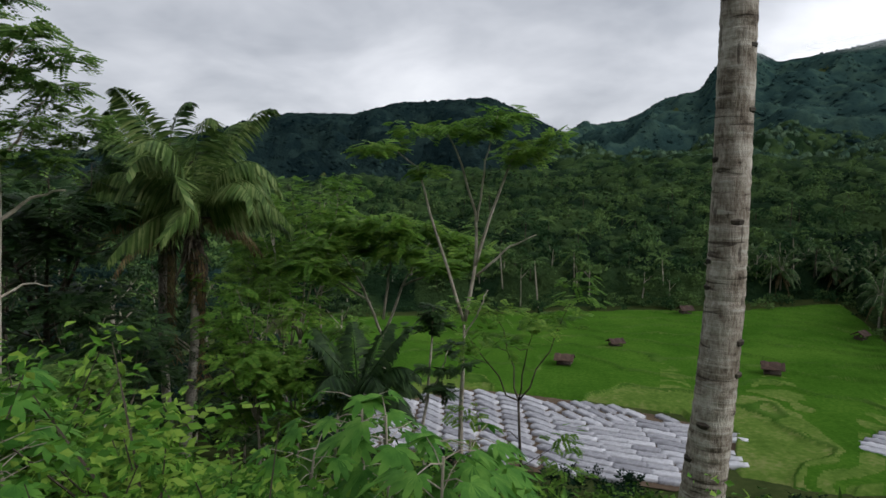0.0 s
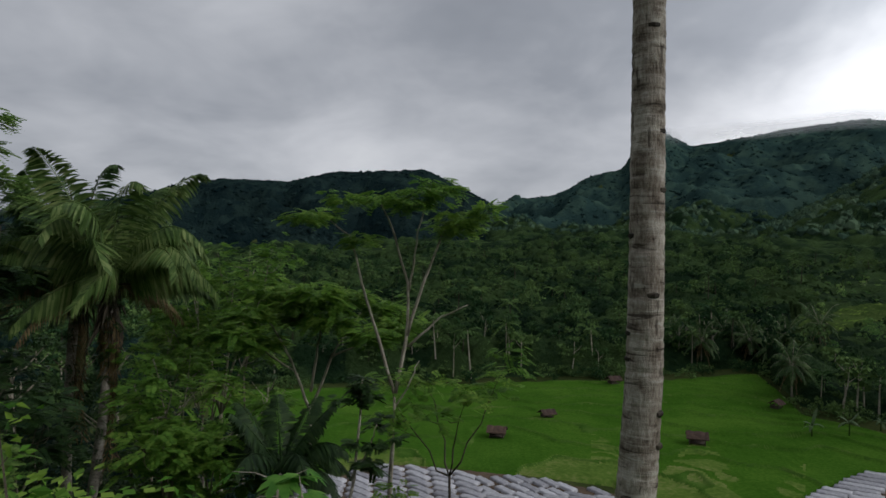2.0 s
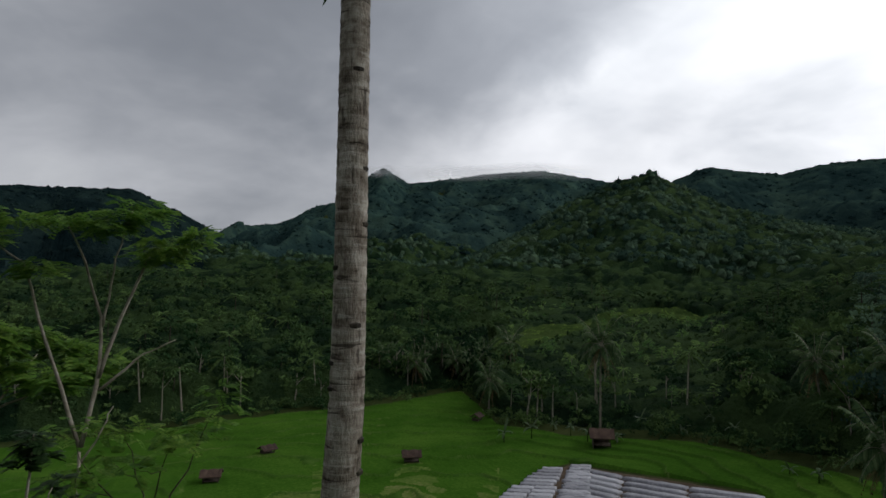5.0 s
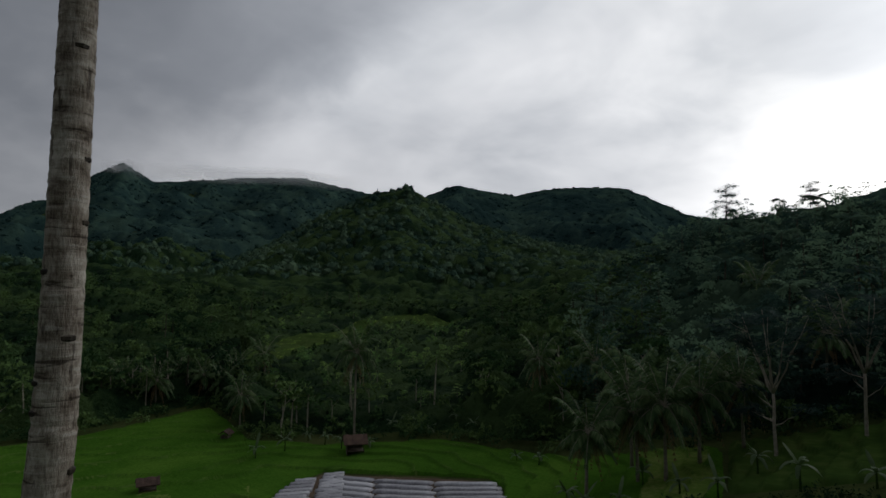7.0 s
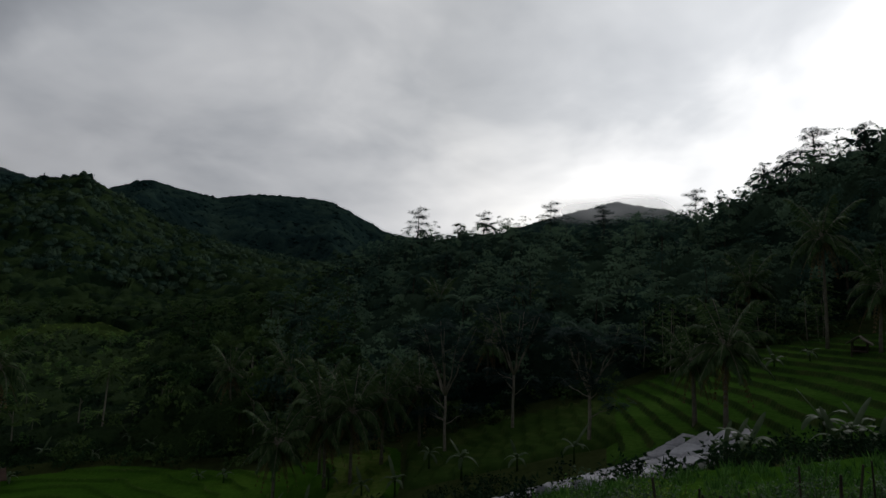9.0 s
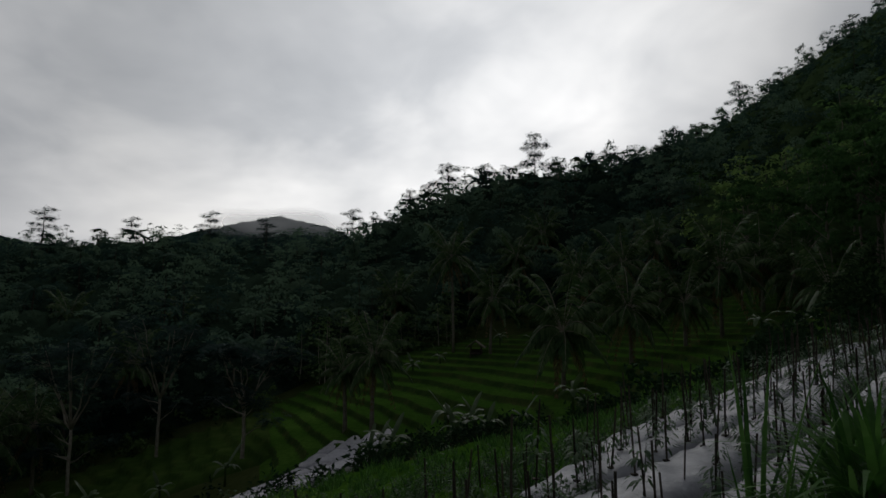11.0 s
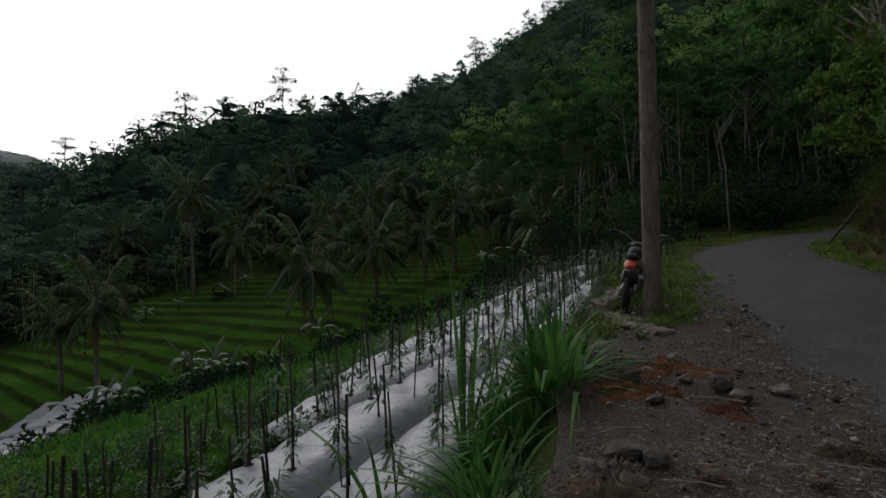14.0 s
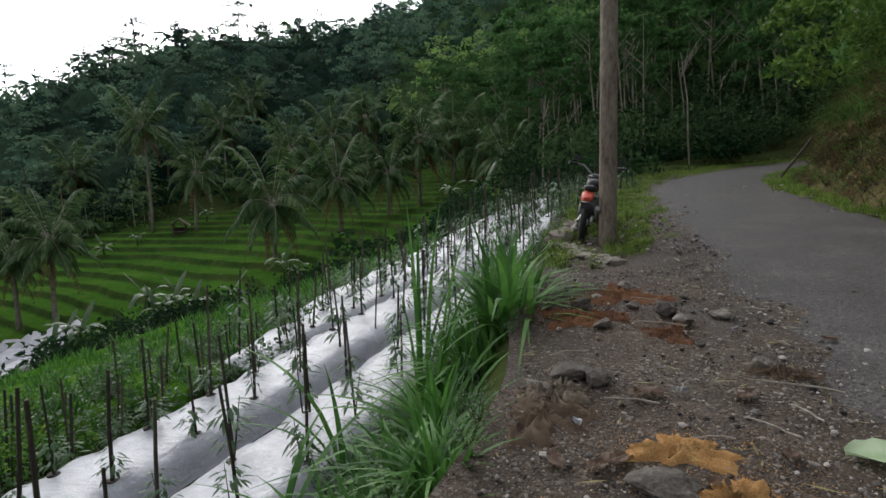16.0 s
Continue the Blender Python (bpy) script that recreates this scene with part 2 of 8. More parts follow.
# Leaf colours kept very dark: they paint the shade between and beneath the trees.
M_BENDSHADE = leaf_mat("bend_shade_leaves", [(0.007, 0.019, 0.010), (0.024, 0.052, 0.022), (0.075, 0.125, 0.050)], 0.03, 0.5, 0.9, 0.0, 0.2, 1.0, 1.0, 2.0, 0.5, 0.6)
M_GAPSHADE = leaf_mat("gap_shade_leaves", [(0.006, 0.014, 0.011), (0.018, 0.036, 0.025), (0.050, 0.085, 0.052)], 0.03, 0.2, 0.9, 0.0, 0.1, 1.0, 1.0, 2.0, 0.5, 0.5)
M_BUND = shader("grassy_bund", [(0.018, 0.040, 0.010), (0.034, 0.064, 0.016), (0.070, 0.082, 0.028)], 0.5, 6.0, 0.9, 0.6, 8.0, spec=0.0)
M_BUNDGREEN = shader("green_bund", [(0.022, 0.060, 0.009), (0.048, 0.105, 0.016), (0.110, 0.150, 0.040)], 0.3, 6.0, 0.9, 0.6, 8.0, spec=0.0)
M_EARTH = shader("undergrowth_soil", [(0.020, 0.028, 0.010), (0.040, 0.055, 0.018), (0.065, 0.075, 0.028)], 0.15, 2.0, 0.95, 0.6, 3.0, spec=0.0)
M_SOIL = shader("field_soil", [(0.054, 0.037, 0.023), (0.091, 0.065, 0.044), (0.140, 0.105, 0.071)], 0.6, 8.0, 0.95, 0.7, 12.0, spec=0.1)
M_CLAY = shader("red_clay", [(0.06, 0.035, 0.022), (0.13, 0.060, 0.032), (0.19, 0.09, 0.045)], 3.0, 25.0, 0.95, 0.7, 30.0, spec=0.1)
M_SAWDUST = shader("orange_chaff", [(0.24, 0.12, 0.045), (0.46, 0.25, 0.095), (0.62, 0.40, 0.18)], 8.0, 120.0, 0.95, 0.8, 120.0, spec=0.1, fine_amount=0.6)
M_STONE = shader("grey_stone", [(0.055, 0.046, 0.038), (0.125, 0.107, 0.090), (0.235, 0.205, 0.175)], 5.0, 40.0, 0.85, 0.9, 25.0, obj_var=0.5)
M_CONCRETE = shader("weathered_concrete", [(0.11, 0.092, 0.072), (0.22, 0.19, 0.155), (0.34, 0.305, 0.26)], 1.2, 22.0, 0.85, 0.4, 50.0, stretch=(1, 1, 0.35))
M_POLE = shader("stained_concrete", [(0.040, 0.029, 0.021), (0.150, 0.117, 0.090), (0.225, 0.185, 0.148), (0.390, 0.340, 0.290)], 3.4, 24.0, 0.88, 0.5, 45.0, stretch=(1, 1, 0.35), fine_amount=0.5)
M_PLASTIC = shader("silver_mulch_film", [(0.26, 0.265, 0.29), (0.38, 0.385, 0.41), (0.52, 0.525, 0.55)], 1.2, 8.0, 0.3, 1.0, 9.0, spec=0.5, bump_depth=0.03)
M_PLASTIC_FAR = shader("grey_mulch_film", [(0.20, 0.20, 0.222), (0.34, 0.34, 0.368), (0.50, 0.50, 0.535)], 0.5, 4.0, 0.55, 0.5, 3.0, spec=0.4, obj_var=0.7)
M_STAKE = shader("dark_bamboo", [(0.020, 0.016, 0.012), (0.045, 0.036, 0.027), (0.09, 0.075, 0.055)], 4.0, 30.0, 0.8, 0.3, 40.0, obj_var=0.5)
M_BARK = shader("coconut_bark", [(0.05, 0.042, 0.035), (0.19, 0.165, 0.14), (0.35, 0.32, 0.28), (0.56, 0.53, 0.48)], 2.2, 18.0, 0.95, 0.9, 22.0, spec=0.15, stretch=(1, 1, 1.6), fine_amount=0.45)
M_PALEBARK = shader("pale_bark", [(0.149, 0.127, 0.098), (0.310, 0.276, 0.224), (0.483, 0.448, 0.380)], 2.5, 22.0, 0.9, 0.4, 25.0, spec=0.15)
M_DARKBARK = shader("dark_bark", [(0.025, 0.02, 0.015), (0.06, 0.05, 0.038), (0.12, 0.10, 0.075)], 2.5, 20.0, 0.9, 0.5, 20.0, spec=0.15)
M_THATCH = shader("brown_hut_roof", [(0.027, 0.018, 0.014), (0.060, 0.037, 0.029), (0.102, 0.065, 0.047)], 1.5, 14.0, 0.9, 0.6, 12.0, obj_var=0.4)
M_HUTWOOD = shader("hut_timber", [(0.03, 0.024, 0.018), (0.07, 0.055, 0.04), (0.12, 0.10, 0.075)], 2.0, 14.0, 0.9, 0.5, 14.0)



def gravel_mat(name, mud, grit, cell, cover, rough, wet=0.0, bump=0.9):
    """Packed ground with fine crushed stone in it: grains as small uneven cells that thin out in patches of mud."""
    m = bpy.data.materials.new(name)
    m.use_nodes = True
    nt = m.node_tree
    nt.nodes.clear()
    co = nt.nodes.new("ShaderNodeTexCoord").outputs["Object"]
    patch_n = node(nt, "ShaderNodeTexNoise", Scale=1.3, Detail=5.0, Roughness=0.62)
    fine_n = node(nt, "ShaderNodeTexNoise", Scale=26.0, Detail=5.0, Roughness=0.65)
    for n in (patch_n, fine_n):
        link(nt, co, n.inputs["Vector"])
    small, large = node(nt, "ShaderNodeTexVoronoi", Scale=cell), node(nt, "ShaderNodeTexVoronoi", Scale=cell * 0.42)
    tints, heights = [], []
    for v in (small, large):
        link(nt, co, v.inputs["Vector"])
        part_c = nt.nodes.new("ShaderNodeSeparateColor")
        link(nt, v.outputs["Color"], part_c.inputs[0])
        tints.append(part_c.outputs)
        heights.append(maths(nt, "SUBTRACT", 1.0, v.outputs["Distance"], True))
    k = len(mud) - 1
    ground = ramp(nt, maths(nt, "ADD", maths(nt, "MULTIPLY", patch_n.outputs[0], 0.6), maths(nt, "MULTIPLY", fine_n.outputs[0], 0.4)), [(0.36 + 0.28 * i / k, c) for i, c in enumerate(mud)])
    k = len(grit) - 1
    col = ground
    for t, density in zip(tints, (cover, cover * 0.55)):
        grain = ramp(nt, t[1], [(0.05 + 0.9 * i / k, c) for i, c in enumerate(grit)])
        here = maths(nt, "GREATER_THAN", maths(nt, "ADD", maths(nt, "MULTIPLY", patch_n.outputs[0], 1.1), density - 0.55), t[0])
        col = mix(nt, maths(nt, "MULTIPLY", here, 0.85), col, grain)
    b = node(nt, "ShaderNodeBsdfPrincipled")
    b.inputs["Specular IOR Level"].default_value = 0.3
    link(nt, col, b.inputs["Base Color"])
    link(nt, maths(nt, "SUBTRACT", rough, maths(nt, "MULTIPLY", maths(nt, "SUBTRACT", 0.52, patch_n.outputs[0], True), wet), True), b.inputs["Roughness"])
    bp = node(nt, "ShaderNodeBump", Strength=bump, Distance=0.012)
    link(nt, maths(nt, "ADD", maths(nt, "ADD", heights[0], maths(nt, "MULTIPLY", heights[1], 1.4)), fine_n.outputs[0]), bp.inputs["Height"])
    link(nt, bp.outputs[0], b.inputs["Normal"])
    link(nt, b.outputs[0], nt.nodes.new("ShaderNodeOutputMaterial").inputs[0])
    return m


M_VERGE = gravel_mat("verge_gravel", [(0.026, 0.018, 0.0122), (0.070, 0.049, 0.034), (0.132, 0.095, 0.067)], [(0.020, 0.0165, 0.014), (0.064, 0.053, 0.044), (0.120, 0.102, 0.087), (0.240, 0.212, 0.183)], 105.0, 0.24, 0.9, 2.4)
M_ASPHALT = gravel_mat("asphalt", [(0.026, 0.0225, 0.020), (0.062, 0.055, 0.051), (0.118, 0.108, 0.100)], [(0.028, 0.025, 0.023), (0.058, 0.052, 0.049), (0.096, 0.088, 0.083), (0.175, 0.162, 0.151)], 170.0, 0.35, 0.8, 0.9, 0.6)


def bark_mat():
    """Coconut bark: grey plates with pale wavy ring scars, cracks and dark stains."""
    m = bpy.data.materials.new("ringed_bark")
    m.use_nodes = True
    nt = m.node_tree
    nt.nodes.clear()
    co = nt.nodes.new("ShaderNodeTexCoord").outputs["Object"]
    stain = node(nt, "ShaderNodeTexNoise", Scale=5.0, Detail=6.0, Roughness=0.7)
    grain = node(nt, "ShaderNodeTexNoise", Scale=55.0, Detail=4.0, Roughness=0.6)
    scar = node(nt, "ShaderNodeTexNoise", Scale=9.0, Detail=4.0, Roughness=0.6, Distortion=0.4)
    split = node(nt, "ShaderNodeTexNoise", Scale=16.0, Detail=3.0, Roughness=0.6)
    flat, tall = nt.nodes.new("ShaderNodeMapping"), nt.nodes.new("ShaderNodeMapping")
    flat.inputs["Scale"].default_value, tall.inputs["Scale"].default_value = (0.28, 0.28, 2.6), (1.0, 1.0, 0.22)
    for mp, nodes in ((flat, (scar,)), (tall, (grain, split))):
        link(nt, co, mp.inputs[0])
        for n in nodes:
            link(nt, mp.outputs[0], n.inputs["Vector"])
    link(nt, co, stain.inputs["Vector"])
    f = maths(nt, "ADD", maths(nt, "MULTIPLY", stain.outputs[0], 0.6), maths(nt, "ADD", maths(nt, "MULTIPLY", grain.outputs[0], 0.22), maths(nt, "MULTIPLY", scar.outputs[0], 0.18)))
    base = ramp(nt, f, [(0.36, (0.040, 0.031, 0.023)), (0.44, (0.175, 0.145, 0.116)), (0.52, (0.340, 0.302, 0.255)), (0.62, (0.54, 0.50, 0.44))])
    pale = ramp(nt, scar.outputs[0], [(0.59, (0, 0, 0)), (0.64, (1, 1, 1))])
    dark = ramp(nt, scar.outputs[0], [(0.34, (1, 1, 1)), (0.39, (0, 0, 0))])
    fissure = ramp(nt, split.outputs[0], [(0.33, (1, 1, 1)), (0.38, (0, 0, 0))])
    col = mix(nt, maths(nt, "MULTIPLY", pale, 0.55), base, (0.50, 0.47, 0.42))
    col = mix(nt, maths(nt, "MULTIPLY", dark, 0.75), col, (0.030, 0.023, 0.017))
    col = mix(nt, maths(nt, "MULTIPLY", fissure, 0.7), col, (0.040, 0.031, 0.024))
    b = node(nt, "ShaderNodeBsdfPrincipled", Roughness=0.95)
    b.inputs["Specular IOR Level"].default_value = 0.15
    link(nt, col, b.inputs["Base Color"])
    bp = node(nt, "ShaderNodeBump", Strength=0.9, Distance=0.012)
    link(nt, maths(nt, "ADD", grain.outputs[0], maths(nt, "ADD", scar.outputs[0], split.outputs[0])), bp.inputs["Height"])
    link(nt, bp.outputs[0], b.inputs["Normal"])
    link(nt, b.outputs[0], nt.nodes.new("ShaderNodeOutputMaterial").inputs[0])
    return m


M_RINGBARK = bark_mat()

# ---- geometry helpers ----
class Geo:
    """Triangles with a material slot each."""

    def __init__(self, v, t, m=0):
        self.v = np.asarray(v, float).reshape(-1, 3)
        self.t = np.asarray(t, int).reshape(-1, 3)
        self.m = np.full(len(self.t), m) if np.isscalar(m) else np.asarray(m)

    def moved(self, matrix):
        a = np.array(matrix)
        return Geo(self.v @ a[:3, :3].T + a[:3, 3], self.t, self.m)


def joined(geos):
    off, vs, ts, ms = 0, [], [], []
    for g in geos:
        vs.append(g.v), ts.append(g.t + off), ms.append(g.m)
        off += len(g.v)
    return Geo(np.concatenate(vs), np.concatenate(ts), np.concatenate(ms))


def strewn(g, places, turns, sizes, tall=None):
    """Many copies of one Geo in one: places K x 3, turns about z in radians, sizes."""
    k, n = len(places), len(g.v)
    c, s = np.cos(turns)[:, None], np.sin(turns)[:, None]
    sz = np.asarray(sizes)[:, None]
    th = sz if tall is None else np.asarray(tall)[:, None]
    x, y, z = g.v[:, 0][None], g.v[:, 1][None], g.v[:, 2][None]
    v = np.stack([(x * c - y * s) * sz, (x * s + y * c) * sz, z * th], 2) + np.asarray(places)[:, None, :]
    t = g.t[None] + (np.arange(k) * n)[:, None, None]
    return Geo(v.reshape(-1, 3), t.reshape(-1, 3), np.tile(g.m, k))


def mesh_of(name, g, mats, smooth=False):
    me = bpy.data.meshes.new(name)
    n, k = len(g.v), len(g.t)
    me.vertices.add(n)
    me.vertices.foreach_set("co", g.v.astype(np.float32).ravel())
    me.loops.add(3 * k)
    me.loops.foreach_set("vertex_index", g.t.astype(np.int32).ravel())
    me.polygons.add(k)
    me.polygons.foreach_set("loop_start", np.arange(0, 3 * k, 3, dtype=np.int32))
    me.polygons.foreach_set("material_index", g.m.astype(np.int32))
    me.polygons.foreach_set("use_smooth", np.full(k, smooth))
    for m in mats if isinstance(mats, (list, tuple)) else [mats]:
        me.materials.append(m)
    me.update(calc_edges=True)
    return me


def thing(name, label, category, g=None, mats=(), at=None, group="", kind="", smooth=False):
    ob = new(name, mesh_of(name, g, mats, smooth) if g is not None else None)
    if at is not None:
        ob.matrix_world = at if isinstance(at, Matrix) else Matrix.Translation(at)
    return tagged(ob, label, category, group, kind)


def part(name, g, mats, parent, label="", smooth=False, at=None):
    ob = new(name, g if isinstance(g, bpy.types.Mesh) else mesh_of(name, g, mats, smooth))
    ob.parent = parent
    if at is not None:
        ob.matrix_basis = at
    return tagged(ob, label)


def tube(points, radii, sides=8, m=0, cap=True):
    p = np.asarray(points, float)
    r = np.broadcast_to(np.asarray(radii, float), (len(p),))
    d = np.gradient(p, axis=0)
    d /= np.linalg.norm(d, axis=1)[:, None] + 1e-9
    ref = np.where(np.abs(d[:, 2:3]) > 0.9, [[1.0, 0, 0]], [[0, 0, 1.0]])
    a = np.cross(d, ref)
    a /= np.linalg.norm(a, axis=1)[:, None]
    b = np.cross(d, a)
    for i in range(1, len(p)):
        if a[i] @ a[i - 1] < 0:
            a[i], b[i] = -a[i], -b[i]
    ang = np.arange(sides) * 2 * np.pi / sides
    v = (p[:, None] + r[:, None, None] * (np.cos(ang)[None, :, None] * a[:, None] + np.sin(ang)[None, :, None] * b[:, None])).reshape(-1, 3)
    t = []
    for i in range(len(p) - 1):
        for j in range(sides):
            q, w = i * sides + j, i * sides + (j + 1) % sides
            t += [(q, w, w + sides), (q, w + sides, q + sides)]
    if cap:
        v = np.vstack([v, p[-1:], p[:1]])
        top, bot, base = len(v) - 2, len(v) - 1, (len(p) - 1) * sides
        for j in range(sides):
            t += [(base + j, base + (j + 1) % sides, top), ((j + 1) % sides, j, bot)]
    return Geo(v, t, m)


def curve_points(a, b, sag=0.0, n=6, rng=None, jitter=0.0):
    a, b = np.asarray(a, float), np.asarray(b, float)
    u = np.linspace(0, 1, n)[:, None]
    p = a + (b - a) * u
    p[:, 2] += sag * 4 * (u * (1 - u))[:, 0]
    if rng is not None and jitter:
        p[1:-1] += rng.normal(0, jitter, (n - 2, 3))
    return p


def blades(base, way, side, length, width, m=0, fold=0.0):
    """Pointed leaves, four corners each: base, two flanks and the tip."""
    base, way, side = (np.asarray(q, float) for q in (base, way, side))
    n = len(base)
    length = np.broadcast_to(length, (n,))[:, None]
    width = np.broadcast_to(width, (n,))[:, None]
    way = way / (np.linalg.norm(way, axis=1)[:, None] + 1e-9)
    side = side - way * (side * way).sum(1)[:, None]
    side = side / (np.linalg.norm(side, axis=1)[:, None] + 1e-9)
    up = np.cross(way, side)
    mid = base + way * length * 0.45 + up * length * fold
    v = np.stack([base, mid + side * width / 2, base + way * length, mid - side * width / 2], 1).reshape(-1, 3)
    i = np.arange(n)[:, None] * 4
    t = np.concatenate([i + [0, 1, 2], i + [0, 2, 3]], 1).reshape(-1, 3)
    return Geo(v, t, m)


def unit(rng, n, flat=1.0):
    d = rng.normal(size=(n, 3)) * [1, 1, flat]
    return d / np.linalg.norm(d, axis=1)[:, None]


def box(sx, sy, sz, at=(0, 0, 0), m=0, bevel=0.0):
    """A block whose upright edges are chamfered, its base centred at the place."""
    b = min(bevel, sx / 3, sy / 3)
    x, y = sx / 2, sy / 2
    ring = [(x - b, -y), (x, -y + b), (x, y - b), (x - b, y), (-x + b, y), (-x, y - b), (-x, -y + b), (-x + b, -y)] if b else [(x, -y), (x, y), (-x, y), (-x, -y)]
    n = len(ring)
    k = 1 - (b * 0.7 / max(x, y))
    levels = [(0, 1), (sz - b, 1), (sz, k)] if b else [(0, 1), (sz, 1)]
    v = [(px * q, py * q, pz) for pz, q in levels for px, py in ring] + [(0, 0, 0), (0, 0, sz)]
    t = []
    for i in range(len(levels) - 1):
        for j in range(n):
            a, c = i * n + j, i * n + (j + 1) % n
            t += [(a, c, c + n), (a, c + n, a + n)]
    e = (len(levels) - 1) * n
    for j in range(n):
        t += [((j + 1) % n, j, len(v) - 2), (e + j, e + (j + 1) % n, len(v) - 1)]
    return Geo(np.array(v) + np.array(at), t, m)


def smoothstep(x, a, b):
    u = np.clip((np.asarray(x, float) - a) / (b - a), 0, 1)
    return u * u * (3 - 2 * u)


def waves(x, y, size, seed=0, octaves=3):
    """Cheap rolling noise of about -1 to 1."""
    rng = np.random.RandomState(seed)
    z, amp, total = 0.0, 1.0, 0.0
    for _ in range(octaves):
        for _ in range(3):
            a, ph = rng.uniform(0, 2 * np.pi, 2)
            z = z + amp * np.sin((x * np.cos(a) + y * np.sin(a)) * 2 * np.pi / (size * rng.uniform(0.7, 1.4)) + ph)
            total += amp * 0.6
        size, amp = size * 0.47, amp * 0.5
    return z / total

# ---- the land ----
# Ground heights by compass bearing: close by at 4, 10, 20, 38 m, and further off at 60, 85, 120, 180, 260, 400 m.
NEAR_AT = (0.5, 4, 10, 20, 38)
NEAR = {-60: (0, -1.5, -3, -6), -25: (-1.0, -3.5, -6.9, -12), -8: (-1.3, -4.4, -9.4, -17.5), 5: (-1.5, -4.8, -10.2, -19), 25: (-1.5, -4.8, -10.2, -19.5),
        45: (-1.2, -4, -9, -17), 65: (-1.2, -3.3, -8, -14), 80: (-1.1, -2.4, -5.6, -11), 95: (-1.05, -1.7, -3.8, -8), 112: (-1, -1.35, -2.6, -5.2),
        127: (-0.9, -0.95, -1.6, -3.4), 142: (-0.6, -0.4, 0.2, 0.6), 153: (0.3, 0.83, 1.66, 3.1), 170: (0.3, 0.8, 1.7, 3.3), 190: (0.3, 0.8, 4, 9), 250: (0, 2, 6, 9), 290: (0, 1, 2, 2)}
FAR_AT = (60, 85, 120, 180, 260, 400)
FAR = {-60: (-7, -8, -8, -5, 0, 15), -25: (-15, -17, -17, -14, -10, 0), -8: (-20, -20.5, -20, -17, -12, 0), 5: (-20.5, -20.8, -19.5, -15, -8, 5),
       25: (-20.8, -21, -20, -15, -5, 12), 45: (-20, -20.7, -18, -14, -11, -5), 57: (-18.5, -18.5, -15.5, -12.5, -11.5, -6), 65: (-17, -16.5, -13, -9, -6, 0),
       76: (-14, -11.5, -2, 13, 22, 14), 83: (-12, -9, 2, 18, 21, 14), 92: (-9, -6, 4, 20, 19, 15), 100: (-6, -3, 6, 15.5, 17, 15)}
FAR_HILL = {113: (-2.8, 0.5, 21, 31, 33, 33), 121: (-2, 1.2, 26.5, 38.8, 41, 42), 127: (-1.2, 2, 22.5, 39.5, 46, 50), 137: (0.5, 6, 21.5, 48, 72, 77), 147: (4, 12, 29, 62, 100, 110),
            153: (9, 19, 39, 78, 120, 130), 166: (13, 24, 45, 80, 115, 130), 190: (15, 25, 42, 70, 95, 110), 250: (10, 20, 32, 55, 80, 100), 290: (2, 6, 12, 25, 40, 60)}
# the skylines of the mountains: bearing and the angle of the top above the eye
DARK_RIDGE = ((-70, 2), (-45, 0.8), (-31, 1.4), (-28, 2.6), (-17, 5.4), (-14, 6.2), (-8, 6.2), (-4, 7.2), (4.6, 7.6), (8.8, 5.5), (11.3, 4.2), (16, 1.5), (25, 0))
CLOUD_RIDGE = ((4, 1), (9, 3.6), (12, 4.6), (13.8, 5.0), (15.2, 4.8), (17.6, 5.7), (20, 7.0), (22.6, 7.5), (23.8, 9.4), (26, 10.7), (28.4, 9.2), (32, 9.7), (36, 10.2),
               (41, 10.4), (47, 9.2), (54, 6), (64, 4))
PEAK_RIDGE = ((32, 1), (38, 4.0), (43, 7.0), (46.8, 8.6), (50.5, 9.6), (53, 8.3), (57, 6.2), (63, 4.5), (72, 3), (84, 1))
BACK_RIDGE = ((46, 4), (52.5, 9.0), (55, 10.0), (61, 8.9), (63.5, 9.5), (67, 9.6), (71, 9.3), (76, 6.7), (82, 5.5), (90, 7.8), (97, 9.7), (102, 8.8), (110, 5), (130, 5))
ROAD_AZ = 153.0
U, V = compass(ROAD_AZ), compass(ROAD_AZ - 90)


STAND = Vector((0.17, -0.456, 0))  # where the walk ends


def along(x, y):
    """Metres ahead along the road, and metres to the valley side of it."""
    x, y = x - STAND.x, y - STAND.y
    return x * U.x + y * U.y, x * V.x + y * V.y


def world_xy(s, w):
    return s * U.x + w * V.x + STAND.x, s * U.y + w * V.y + STAND.y


def bend(s):
    """How far the road has swung to the hill side."""
    return 0.035 * np.maximum(s - 15.5, 0) ** 2 + 0.09 * np.maximum(-1 - s, 0) ** 2


def sheet(az, r):
    keys = sorted(NEAR)
    kf = sorted([*FAR, *FAR_HILL])
    rr = np.array([*NEAR_AT, *FAR_AT])
    both = {**FAR, **FAR_HILL}

    def column(i):
        if i == 0:
            return np.zeros_like(az)
        k, d, j = (keys, NEAR, i - 1) if i < 5 else (kf, both, i - 5)
        return np.interp(az, [*k, k[0] + 360], [*[d[q][j] for q in k], d[k[0]][j]])

    cols = np.array([column(i) for i in range(len(rr))])
    lr, lk = np.log(np.clip(r, 0.5, 400)), np.log(rr)
    z = np.zeros_like(az)
    for i in range(len(rr) - 1):
        u = (lr - lk[i]) / (lk[i + 1] - lk[i])
        inside = (u >= 0) & (u <= 1) if i == 0 else (u > 0) & (u <= 1)
        z = np.where(inside, cols[i] + (cols[i + 1] - cols[i]) * u, z)
    return z


